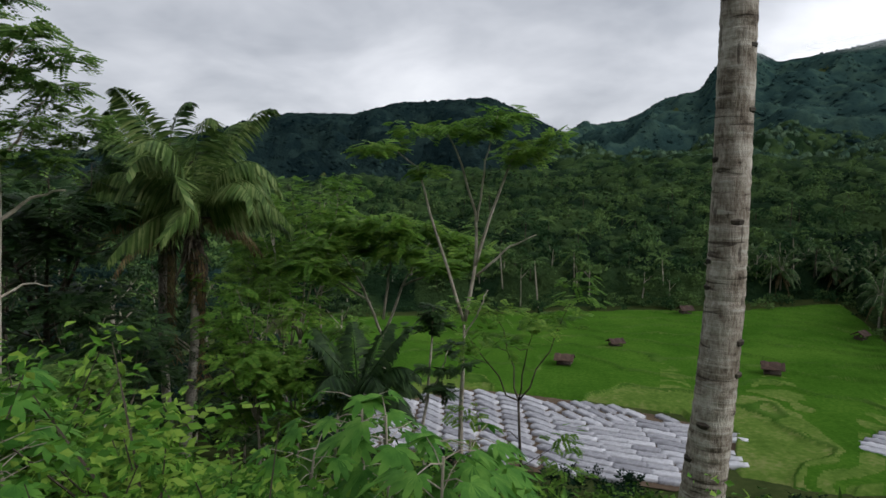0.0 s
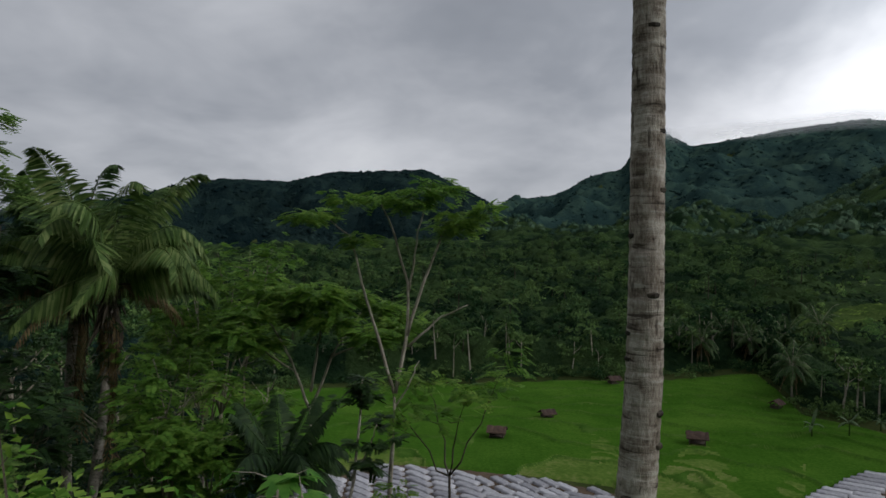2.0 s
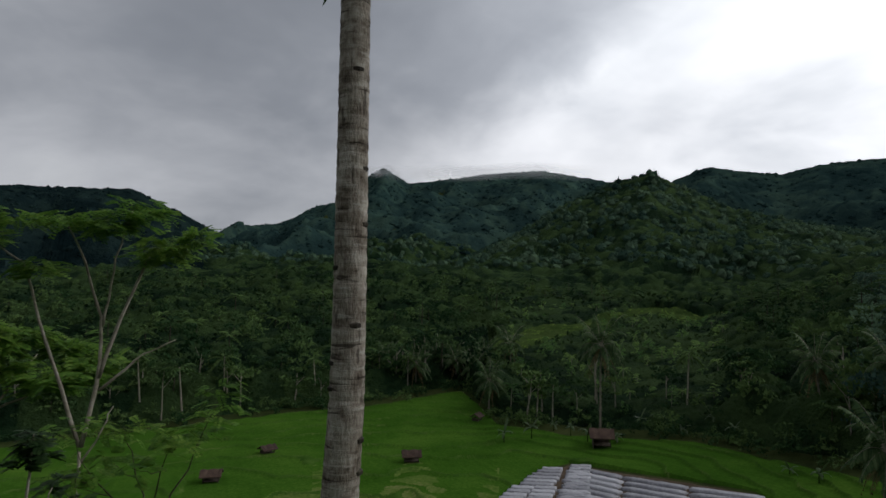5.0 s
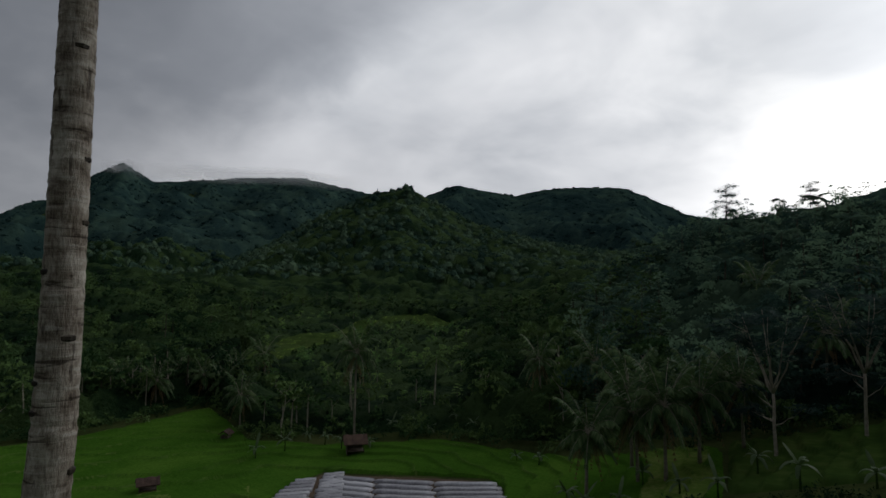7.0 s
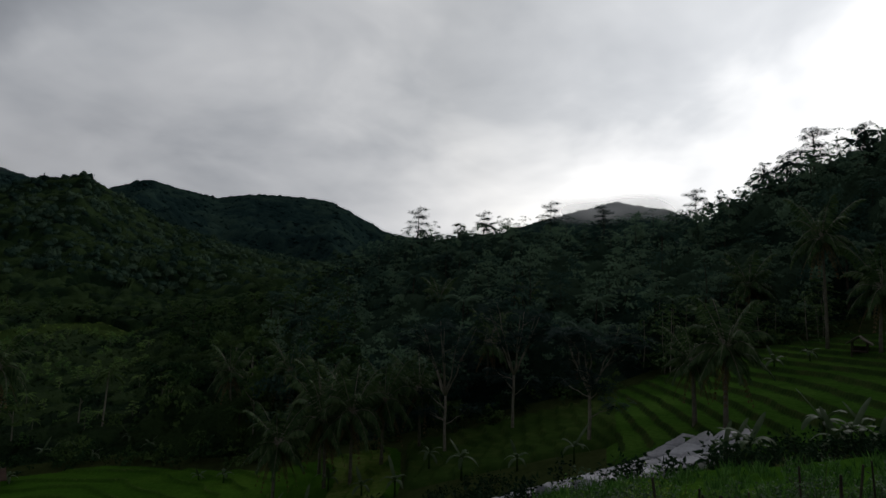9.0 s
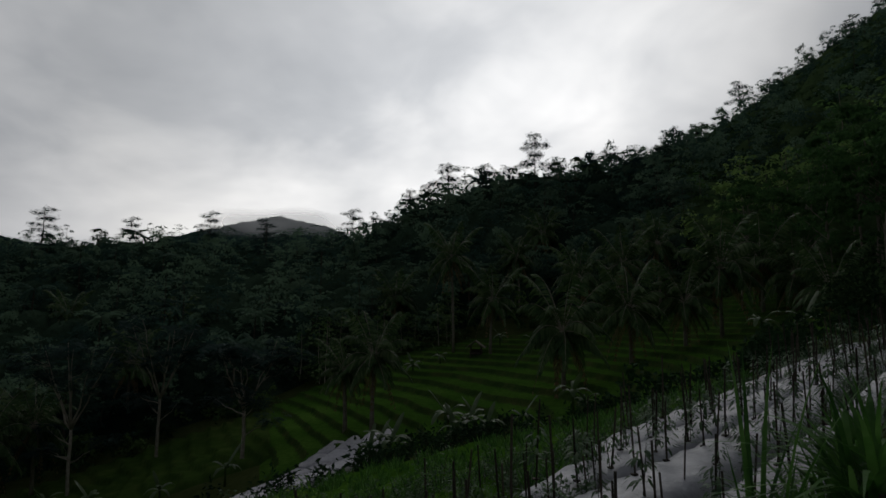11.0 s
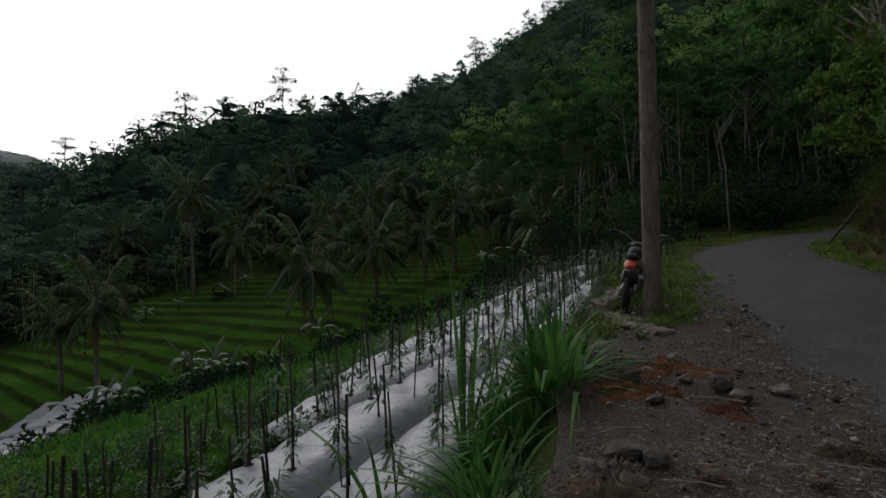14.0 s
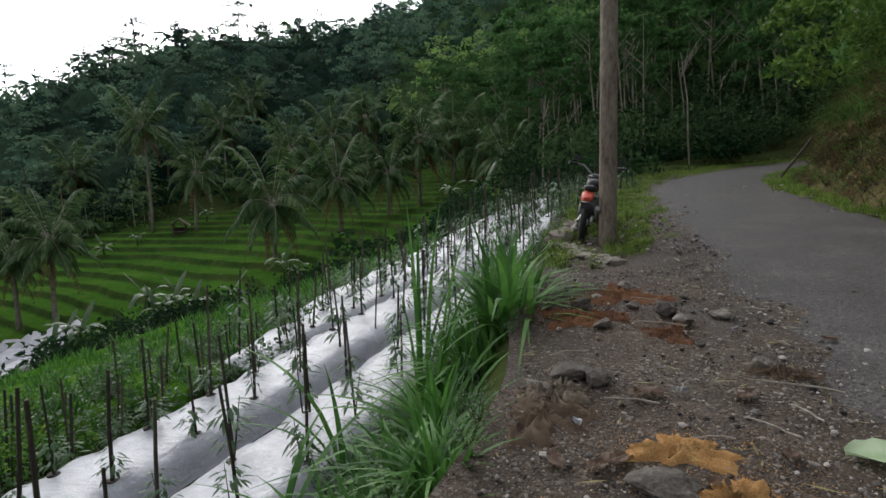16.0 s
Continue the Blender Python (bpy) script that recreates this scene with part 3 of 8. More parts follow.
def mountain(az, r, line, top_at, foot_at, base):
    a, e = np.array(line).T
    el = np.interp(az, a, e, left=-3, right=-3)
    top = EYE + top_at * np.tan(np.radians(el))
    u = np.clip((r - foot_at) / (top_at - foot_at), 0, 1)
    rise = np.where(r < foot_at, -99, base + (top - base) * u ** 1.25)
    return np.where(r <= top_at, rise, top - (r - top_at) * 0.12)


def height(x, y):
    x, y = np.asarray(x, float), np.asarray(y, float)
    r = np.hypot(x, y)
    az = (np.degrees(np.arctan2(x, y)) + 60) % 360 - 60
    z = 0
    for d, k in ((-5, 0.2), (-2, 0.3), (2, 0.3), (5, 0.2)):
        z = z + k * (sheet((az + d + 60) % 360 - 60, r * 0.93) + sheet((az + d + 60) % 360 - 60, r * 1.07)) / 2
    z = z + waves(x, y, 55, 3) * np.clip((r - 110) / 400, 0, 1) * 5
    gully = ((0.42 - np.abs(waves(x, y, 330, 5, 2))) * 1.5 + 0.35 * waves(x, y, 110, 9, 2)) * np.clip((r - 380) / 300, 0, 1)
    floor = np.minimum(z, 30)
    for line, top, foot in ((DARK_RIDGE, 1250, 520), (CLOUD_RIDGE, 1500, 560), (PEAK_RIDGE, 680, 380), (BACK_RIDGE, 1050, 600)):
        fade = np.clip(np.abs(top - r) / 250, 0, 1)
        z = np.maximum(z, mountain(az, r, line, top, foot, floor) + gully * 30 * fade)
    far = smoothstep(r, 1700, 3200)
    z = z * (1 - far) + far * 20
    # the road's shelf, cut into the hill
    s, w = along(x, y)
    b = bend(s)
    shelf = 0.083 * np.clip(s, -25, 36)
    q = -(w + b) - 5.3
    bank = np.where(q > 0, np.minimum(q * 1.5, 3.2) + np.maximum(q - 2.1, 0) * 0.5, 0)
    on = smoothstep(-(w + b), -1.3, -0.5) * (1 - smoothstep(r, 32, 48))
    bank = np.minimum(bank, 8.0)
    return z * (1 - on) + on * (shelf + bank)


def ground_at(az, r):
    p = compass(az) * r
    return Vector((p.x, p.y, float(height(p.x, p.y))))


def polar_sheet(az0, az1, naz, radii, lift=0.0, shape=None):
    a = np.radians(np.linspace(az0, az1, naz))
    R, A = np.meshgrid(np.asarray(radii), a)
    x, y = R * np.sin(A), R * np.cos(A)
    z = height(x, y) if shape is None else shape(x, y)
    v = np.stack([x, y, z + lift], 2).reshape(-1, 3)
    n = len(radii)
    i, j = np.meshgrid(np.arange(naz - 1), np.arange(n - 1), indexing="ij")
    q = (i * n + j).ravel()
    t = np.concatenate([np.stack([q, q + 1, q + n + 1], 1), np.stack([q, q + n + 1, q + n], 1)])
    return Geo(v, t)


radii = np.concatenate([[0.02], 0.35 * 1.045 ** np.arange(216)])
g = polar_sheet(-60, 300, 481, radii)
g.t = g.t[:, ::-1]
thing("ground", "dark green undergrowth and earth over valley and hills", "ground", g, [M_EARTH], kind="structure", smooth=True)

# ---- road and verge ----
def strip(s_list, left, right, lift, across=8, crown=0.0, rough=0.0):
    """A sheet that follows the road between two offsets from its axis."""
    s_list = np.asarray(s_list, float)
    u = np.linspace(0, 1, across)
    b = bend(s_list)
    # square to the curve
    ds = np.gradient(-b, s_list)
    n = np.sqrt(1 + ds ** 2)
    off = left[:, None] + (right - left)[:, None] * u
    S = s_list[:, None] - off * (ds / n)[:, None] * 1.0
    W = -b[:, None] + off / n[:, None]
    x, y = world_xy(S, W)
    z = 0.083 * np.clip(S, -25, 36) + lift + crown * (1 - (2 * u - 1) ** 2)
    if rough:
        z = z + waves(x, y, 0.7, 11, 3) * rough
    v = np.stack([x, y, z], 2).reshape(-1, 3)
    i, j = np.meshgrid(np.arange(len(s_list) - 1), np.arange(across - 1), indexing="ij")
    q = (i * across + j).ravel()
    return Geo(v, np.concatenate([np.stack([q, q + 1, q + across + 1], 1), np.stack([q, q + across + 1, q + across], 1)]))


ss = np.concatenate([np.linspace(-14, 0, 30), np.linspace(0.3, 14, 70), np.linspace(14.4, 36, 60)])
ragged = 0.10 * np.sin(ss * 2.1) + 0.06 * np.sin(ss * 5.3 + 1)
thing("road", "grey worn asphalt lane curving uphill round a bend", "road", strip(ss, -1.27 + ragged - 0.06 * np.clip(6 - ss, 0, 3), np.interp(ss, [10, 16, 22, 30], [-4.28, -4.3, -4.05, -4.3]), 0.026, 16, 0.055), [M_ASPHALT], kind="structure", smooth=True)
thing("verge", "dark gravel and mud verge beside the asphalt", "verge", strip(ss, 0.70 + 0.12 * np.sin(ss * 1.3), np.full_like(ss, -1.75), 0.028, 56, 0.0, 0.016), [M_VERGE], kind="structure", smooth=True)

# ---- where the beds under film lie in the valley ----
def field_lo(a):
    return np.interp(a, [-10, 0, 22, 27], [45, 43, 43, 50])


def field_hi(a):
    return np.interp(a, [-10, -5, 2, 10, 20, 27], [54, 58, 63.5, 62, 59.5, 57])


def strip_lo(a):
    return np.interp(a, [33, 36, 45, 57, 60], [58, 57, 54, 54, 60])


def strip_hi(a):
    return np.interp(a, [35, 36.5, 40.2, 43.4, 58.5, 60], [58, 63, 74, 79, 67.5, 63])


# ---- rice fields: stepped sheets with bunds ----
def paddies(name, label, az0, az1, naz, edge_near, edge_far, nr, step, wander, lean=(0, 0), mats=None, lift=0.12, brink=0.925, hole=None, pale=None):
    """Rice in terraces: the ground cut into level steps whose edges wander, each with a low bund."""
    a = np.linspace(az0, az1, naz)
    A = np.radians(a)[:, None]
    lo, hi = edge_near(a)[:, None], edge_far(a)[:, None]
    u = np.linspace(0, 1, nr)[None]
    R = lo + (hi - lo) * u
    x, y = R * np.sin(A), R * np.cos(A)
    h = height(x, y)
    field = h + lean[0] * x + lean[1] * y + wander * waves(x, y, 24, 21, 2) + 0.35 * wander * waves(x, y, 7, 8, 2)
    k = field / step
    f = k - np.floor(k)
    riser = smoothstep(f, 0.9, 0.985)
    level = (np.floor(k) + riser) * step
    bund = np.exp(-((f - 0.88) / 0.05) ** 2) * 0.10
    rim = smoothstep(u, 0, 0.05) * (1 - smoothstep(u, 0.95, 1)) * smoothstep(np.arange(naz)[:, None], 0, naz * 0.04) * (1 - smoothstep(np.arange(naz)[:, None], naz * 0.96, naz - 1))
    if hole is not None:
        rim = rim * (1 - hole(a[:, None] + 0 * R, R))
    z = h + rim * ((level - field) * 0.9 + bund + lift + step * 0.75) + 0.06 - 0.25 * (1 - rim) + 0.03 * waves(x, y, 1.2, 4, 2) * rim
    v = np.stack([x, y, z], 2).reshape(-1, 3)
    i, j = np.meshgrid(np.arange(naz - 1), np.arange(nr - 1), indexing="ij")
    q = (i * nr + j).ravel()
    t = np.concatenate([np.stack([q, q + nr + 1, q + 1], 1), np.stack([q, q + nr, q + nr + 1], 1)])
    fc = f.ravel()[q]
    cell = np.floor(k).ravel()[q]
    pick = np.where((fc > brink) & (fc < 0.985), 1, np.where(np.sin(cell * 12.99 + 0.7) > 0.8, 2, 0))
    if pale is not None:
        # riper strips that follow the steps
        band = pale(np.degrees(np.arctan2(x, y)), R).ravel()[q] * (np.sin(k.ravel()[q] * 13.0 + 2.0 * waves(x, y, 9, 31, 2).ravel()[q]) > -0.2)
        pick = np.where((pick == 0) & (band > 0), 2, pick)
    return thing(name, label, "rice field", Geo(v, t, np.concatenate([pick, pick])), mats or [M_RICE, M_BUNDGREEN, M_RICE_OLD], kind="structure", smooth=True)


paddies("rice_field", "bright green rice fields over the valley floor", -16, 80, 520, lambda a: np.interp(a, [-16, -5, 3, 22, 27, 34, 45, 58, 66, 80], [58, 60, 62, 60, 46, 45, 52, 50, 49, 46]),
        lambda a: np.interp(a, [-16, 5, 25, 33.5, 36.8, 44, 54, 62, 66, 80], [99, 101, 112, 122, 98, 92, 88, 76, 70, 65]), 190, 0.42, 0.18, (0.025, 0.055),
        hole=lambda a, r: ((a > -9) & (a < 26.5) & (r < field_hi(a))) | ((a > 35.5) & (a < 60) & (r > strip_lo(a)) & (r < strip_hi(a))), pale=lambda a, r: (a > 20) & (a < 37) & (r < 70 + 8 * np.sin(a * 0.7)))
paddies("rice_terraces", "green rice terraces stepping up to the palms", 96, 147, 260, lambda a: np.interp(a, [96, 110, 125, 147], [38, 34, 34, 30]),
        lambda a: np.interp(a, [96, 104, 113, 125, 147], [64, 70, 78, 82, 72]), 320, 0.46, 0.06, (0, 0), brink=0.78, mats=[M_TERRACE, M_BUND, M_TERRACE])
paddies("rice_field", "small bright rice field below the vegetable beds", 78, 140, 160, lambda a: np.interp(a, [78, 100, 117, 132, 140], [8.6, 7.6, 8.4, 12.5, 16.5]),
        lambda a: np.interp(a, [78, 102, 112, 121, 131, 140], [17, 18.5, 20, 21.5, 23, 22]), 120, 0.35, 0.15, (0, 0), lift=0.10)
paddies("rice_field", "dim rice terraces below the wooded hill", 78.5, 98, 80, lambda a: np.interp(a, [76, 97], [48, 44]), lambda a: np.interp(a, [76, 97], [66, 64]), 80, 0.5, 0.3, mats=[M_MEADOW, M_BUND, M_MEADOW])
paddies("rice_field", "distant clearing with pale terraces", 46.2, 57.3, 60, lambda a: 262 + 14 * np.sin(a * 0.9) - 36 * np.sin((a - 46) / 11.5 * np.pi), lambda a: 262 + 14 * np.sin(a * 0.9) + 36 * np.sin((a - 46) / 11.5 * np.pi), 60, 0.9, 0.6, lift=0.5, mats=[M_CLEARING, M_RICE_OLD, M_CLEARING])
paddies("rice_field", "narrow grassy clearing running up the valley", 35.8, 47.2, 50, lambda a: 138 + (a - 37) * 7, lambda a: 180 + (a - 37) * 7, 50, 0.7, 0.4, lift=0.5, mats=[M_CLEARING, M_RICE_OLD, M_CLEARING])

# ---- woods: far slopes, valley woods and the near hill ----
PHI = (1 + 5 ** 0.5) / 2
ICO_V = np.array([(-1, PHI, 0), (1, PHI, 0), (-1, -PHI, 0), (1, -PHI, 0), (0, -1, PHI), (0, 1, PHI), (0, -1, -PHI), (0, 1, -PHI), (PHI, 0, -1), (PHI, 0, 1), (-PHI, 0, -1), (-PHI, 0, 1)]) / 1.9
ICO_T = np.array([(0, 11, 5), (0, 5, 1), (0, 1, 7), (0, 7, 10), (0, 10, 11), (1, 5, 9), (5, 11, 4), (11, 10, 2), (10, 7, 6), (7, 1, 8), (3, 9, 4), (3, 4, 2), (3, 2, 6), (3, 6, 8), (3, 8, 9), (4, 9, 5), (2, 4, 11), (6, 2, 10), (8, 6, 7), (9, 8, 1)])


def crown_geo(rng, tiers, leaves, spread, tall, size, slim=0.35, m=0, flat=0.4, low=0.45):
    """A dome of leafy clumps round the stem, each clump a shell of leaves that lie along it."""
    out = []
    for i in range(tiers):
        a, q = i * 2.4 + rng.uniform(-0.5, 0.5), rng.uniform(-0.3, 1.0)
        d = spread * np.sqrt(max(0.0, 1 - q * q)) * rng.uniform(0.5, 1.05)
        c = np.array([np.cos(a) * d, np.sin(a) * d, tall * (low + (1 - low) * (0.25 + 0.68 * q))])
        big = np.array([1, 1, flat]) * spread * slim * rng.uniform(0.75, 1.3)
        n = unit(rng, leaves, 0.9)
        n[:, 2] = np.abs(n[:, 2]) * np.where(rng.uniform(size=leaves) < 0.75, 1, -1)
        p = c + n * big * rng.uniform(0.35, 1.15, (leaves, 1))
        way = np.cross(n, unit(rng, leaves)) + n * rng.uniform(0.0, 0.6, (leaves, 1)) + [0, 0, -0.15]
        out.append(blades(p - way * size * 0.4, way, np.cross(n, way), rng.uniform(0.7, 1.3, leaves) * size, rng.uniform(0.45, 0.75, leaves) * size, m, 0.08))
    return joined(out)


def stem_geo(rng, tall, r, m=1, forks=3, lean=0.05):
    top = np.array([rng.normal(0, lean) * tall, rng.normal(0, lean) * tall, tall])
    out = [tube(curve_points((0, 0, -0.8), top * 0.82, 0, 4, rng, tall * 0.012), [r, r * 0.85, r * 0.65, r * 0.35], 5, m, False)]
    for _ in range(forks):
        u = rng.uniform(0.5, 0.75)
        a = rng.uniform(0, 2 * np.pi)
        end = top * u + np.array([np.cos(a) * tall * 0.18, np.sin(a) * tall * 0.18, tall * 0.2])
        out.append(tube(curve_points(top * u, end, -tall * 0.01, 3), [r * 0.45, r * 0.35, r * 0.15], 4, m, False))
    return joined(out)


def small_palm_geo(rng, tall, fronds=13, m=0, mt=1, leaflets=9):
    out = [tube(curve_points((0, 0, -0.5), (rng.normal(0, 0.06) * tall, rng.normal(0, 0.06) * tall, tall), 0, 5), [0.17, 0.14, 0.12, 0.11, 0.10], 5, mt, False)]
    top = np.array([out[0].v[-5:, 0].mean(), out[0].v[-5:, 1].mean(), out[0].v[-1, 2]])
    for i in range(fronds):
        a, up = i * 2.4 + rng.uniform(-0.3, 0.3), rng.uniform(-0.5, 1.1)
        ln = rng.uniform(2.7, 3.7)
        u = np.linspace(0.08, 1, leaflets)
        rad = np.array([np.cos(a), np.sin(a), 0])
        sidev = np.array([-np.sin(a), np.cos(a), 0])
        q = top + u[:, None] * rad * ln * np.cos(up * 0.7) + (u * np.sin(up) - u ** 2 * 0.62)[:, None] * ln * np.array([0, 0, 1.0])
        for sg in (-1, 1):
            way = sg * sidev * 0.8 + rad * 0.55 + np.array([0, 0, -0.55])
            out.append(blades(q, np.tile(way, (leaflets, 1)), np.tile(rad, (leaflets, 1)), 0.85 * (1.15 - 0.6 * u), 0.36, m))
        out.append(blades(q[:1], (q[-1] - q[0])[None], sidev[None], ln, 0.10, m, 0.12))
    return joined(out)


def layered_geo(rng, tall, reach, tiers, leaves, size, low=0.4, m=0, mt=1, r=0.11):
    """A slim tree with flat spreading tiers of leaves, one above the other, round a pale stem."""
    top = np.array([rng.normal(0, 0.03) * tall, rng.normal(0, 0.03) * tall, tall])
    out = [tube(curve_points((0, 0, -0.8), top * 0.95, 0, 4, rng, tall * 0.012), [r, r * 0.8, r * 0.55, r * 0.2], 5, mt, False)]
    for i in range(tiers):
        u = (i + 0.5) / tiers
        a = i * 2.4 + rng.uniform(-0.5, 0.5)
        d = reach * (1 - 0.7 * u * u) * rng.uniform(0.35, 1.0)
        c = top * (low + (1 - low) * u) + np.array([np.cos(a) * d, np.sin(a) * d, 0])
        rr = reach * rng.uniform(0.36, 0.58) * (1 - 0.25 * u)
        b, q = rng.uniform(0, 2 * np.pi, leaves), np.sqrt(rng.uniform(0, 1, leaves))
        p = c + np.stack([np.cos(b) * q * rr, np.sin(b) * q * rr, -0.35 * rr * q ** 2 + rng.normal(0, 0.07 * rr, leaves)], 1)
        b = b + rng.normal(0, 0.8, leaves)
        way = np.stack([np.cos(b), np.sin(b), rng.normal(-0.2, 0.3, leaves)], 1)
        side = np.stack([-np.sin(b), np.cos(b), rng.normal(0, 0.45, leaves)], 1)
        out.append(blades(p - way * size * 0.4, way, side, rng.uniform(0.6, 1.35, leaves) * size, rng.uniform(0.4, 0.7, leaves) * size, m, 0.08))
    return joined(out)


def sites(seed, az0, az1, r0, r1, area, keep=None):
    """Places for trees, evenly strewn over a ring sector."""
    rng = np.random.RandomState(seed)
    n = int(abs(az1 - az0) / 360 * np.pi * (r1 ** 2 - r0 ** 2) / area)
    az = rng.uniform(az0, az1, n)
    r = np.sqrt(rng.uniform(r0 ** 2, r1 ** 2, n))
    if keep is not None:
        ok = keep(az, r)
        az, r = az[ok], r[ok]
    x, y = r * np.sin(np.radians(az)), r * np.cos(np.radians(az))
    return np.stack([x, y, height(x, y)], 1), az, r, rng


def wood(name, label, kinds, mats, seed, az0, az1, r0, r1, area, sizes, keep=None, lift=0.0):
    pts, az, r, rng = sites(seed, az0, az1, r0, r1, area, keep)
    pts[:, 2] += lift
    pick = rng.randint(0, len(kinds), len(pts))
    out, tones = [], []
    for i, gg in enumerate(kinds):
        k = pick == i
        if k.any():
            sz = rng.uniform(*sizes, k.sum())
            out.append(strewn(gg, pts[k], rng.uniform(0, 6.28, k.sum()), sz, sz * rng.uniform(0.85, 1.2, k.sum())))
            tones.append(np.repeat(rng.uniform(0, 1, k.sum()), len(gg.v)))
    ob = thing(name, label, "woods", joined(out), mats, kind="stuff")
    ob.data.attributes.new("tone", "FLOAT", "POINT").data.foreach_set("value", np.concatenate(tones).astype(np.float32))
    return ob


def dice(i, j, k):
    """A steady random number of 0 to 1 for each cell."""
    h = np.sin(i * 127.1 + j * 311.7 + k * 74.7) * 43758.5453
    return h - np.floor(h)


def crowns(x, y, size):
    """Rounded tree tops in uneven cells: the dome's height of 0 to 1, and a number for each tree."""
    gx, gy = np.floor(x / size), np.floor(y / size)
    best, tree_no = np.full(x.shape, -1.0), np.zeros(x.shape)
    for dx in (-1, 0, 1):
        for dy in (-1, 0, 1):
            i, j = gx + dx, gy + dy
            cx, cy = (i + 0.5 + 0.8 * (dice(i, j, 1) - 0.5)) * size, (j + 0.5 + 0.8 * (dice(i, j, 2) - 0.5)) * size
            rad = size * (0.55 + 0.4 * dice(i, j, 3))
            q = 1 - ((x - cx) ** 2 + (y - cy) ** 2) / rad ** 2
            top = np.sqrt(np.maximum(q, 0)) * (0.55 + 0.45 * dice(i, j, 4)) + np.minimum(q, 0) * 0.3
            up = top > best
            best, tree_no = np.where(up, top, best), np.where(up, dice(i, j, 5), tree_no)
    return best, tree_no


def canopy(name, label, az0, az1, naz, edge, crest, nr, mat_, tall, size_near, size_grow, rough, leaf=None, clear=None, seed=0, squat=None):
    """The closed roof of a wood as one rolling sheet of tree tops, with loose leaves over it where it is near."""
    a = np.linspace(az0, az1, naz)
    lo, hi = edge(a), crest(a)
    u = np.linspace(0, 1, nr)
    R = lo[:, None] * (hi / lo)[:, None] ** u[None]
    A = np.radians(a)[:, None]
    x, y = R * np.sin(A), R * np.cos(A)
    size = size_near
    dome, no = crowns(x, y, size)
    if size_grow > size_near:
        d2, n2 = crowns(x, y, size_grow)
        k = smoothstep(R, 350, 800)
        dome, no = dome * (1 - k) + d2 * k, np.where(k > 0.5, n2, no)
    small, _ = crowns(x + 31, y - 17, size * 0.32)
    wall = smoothstep(R - lo[:, None], 0.0, 5.0)
    if squat is not None:
        wall = wall * squat(a[:, None] + 0 * R, R)
    z = height(x, y) + wall * (tall * (0.30 + 0.55 * dome + 0.30 * (no - 0.5)) + rough * small)
    if clear is not None:
        z = np.where(clear(a[:, None] + 0 * R, R), height(x, y) - 3, z)
    v = np.stack([x, y, z], 2).reshape(-1, 3)
    i, j = np.meshgrid(np.arange(naz - 1), np.arange(nr - 1), indexing="ij")
    q = (i * nr + j).ravel()
    t = np.concatenate([np.stack([q, q + nr + 1, q + 1], 1), np.stack([q, q + nr, q + nr + 1], 1)])
    tones = no.ravel()
    out = [Geo(v, t)]
    if leaf:
        count, near_size, far_at = leaf
        rg = np.random.RandomState(seed)
        pick = rg.randint(0, len(t), count)
        pick = pick[R.ravel()[t[pick, 0]] < far_at]
        w = rg.dirichlet((1, 1, 1), len(pick))
        p = (v[t[pick]] * w[:, :, None]).sum(1)
        e1, e2 = v[t[pick, 1]] - v[t[pick, 0]], v[t[pick, 2]] - v[t[pick, 0]]
        n = np.cross(e1, e2)
        n /= np.linalg.norm(n, axis=1)[:, None] + 1e-9
        n *= np.sign(n[:, 2:3] + 1e-9)
        sz = near_size * np.maximum(1, np.hypot(p[:, 0], p[:, 1]) / 70) * rg.uniform(0.6, 1.4, len(p))
        way = np.cross(n, unit(rg, len(p))) + n * rg.uniform(-0.1, 0.8, (len(p), 1))
        out.append(blades(p + n * 0.15, way, np.cross(n, way), sz, sz * 0.6, 0, 0.08))
        tones = np.concatenate([tones, np.repeat(tones[t[pick, 0]], 4)])
    g = joined(out)
    ob = thing(name, label, "woods", g, [mat_], kind="stuff", smooth=True)
    ob.data.attributes.new("tone", "FLOAT", "POINT").data.foreach_set("value", tones.astype(np.float32))
    return ob


def field_edge(az):
    return np.interp(az, [-48, -30, -16, 5, 25, 33.5, 36.8, 44, 54, 62, 70, 76, 97, 104, 113, 125, 140, 147, 153, 166, 185],
                     [60, 75, 101, 103, 114, 124, 100, 95, 91, 80, 73, 68, 67, 73, 81, 85, 78, 60, 48, 46, 46])


def open_ground(az, r):
    return ((az > 46) & (az < 57.5) & (np.abs(r - 262 - 14 * np.sin(az * 0.9)) < 34 * np.sin((az - 46) / 11.5 * np.pi))) | ((az > 36) & (az < 47) & (r > strip_edge(az)) & (r < strip_edge(az) + 38))


def scrub(az, r):
    """Lower growth down the open middle of the valley."""
    return 1 - 0.72 * smoothstep(az, 36, 40) * (1 - smoothstep(az, 55, 59)) * (1 - smoothstep(r, 215, 340))


def strip_edge(az):
    return 140 + (az - 37) * 7


def thinned(seed):
    """Drops more and more trees with distance."""
    return lambda r, near: np.random.RandomState(seed).uniform(size=r.shape) < near / r


def crest_line(az):
    return np.interp(az, [-48, 10, 12, 44, 47, 60, 72, 80], [1290, 1290, 1540, 1540, 1540, 1120, 1090, 1090])


canopy("valley_canopy", "closed treetops over the valley woods, coloured dark as shaded gaps", -48, 74, 420, lambda a: field_edge(a) + 1, lambda a: 0 * a + 500, 260, M_WOOD, 6.0, 5.5, 5.5, 1.3, (26000, 0.55, 320), open_ground, 1, scrub)
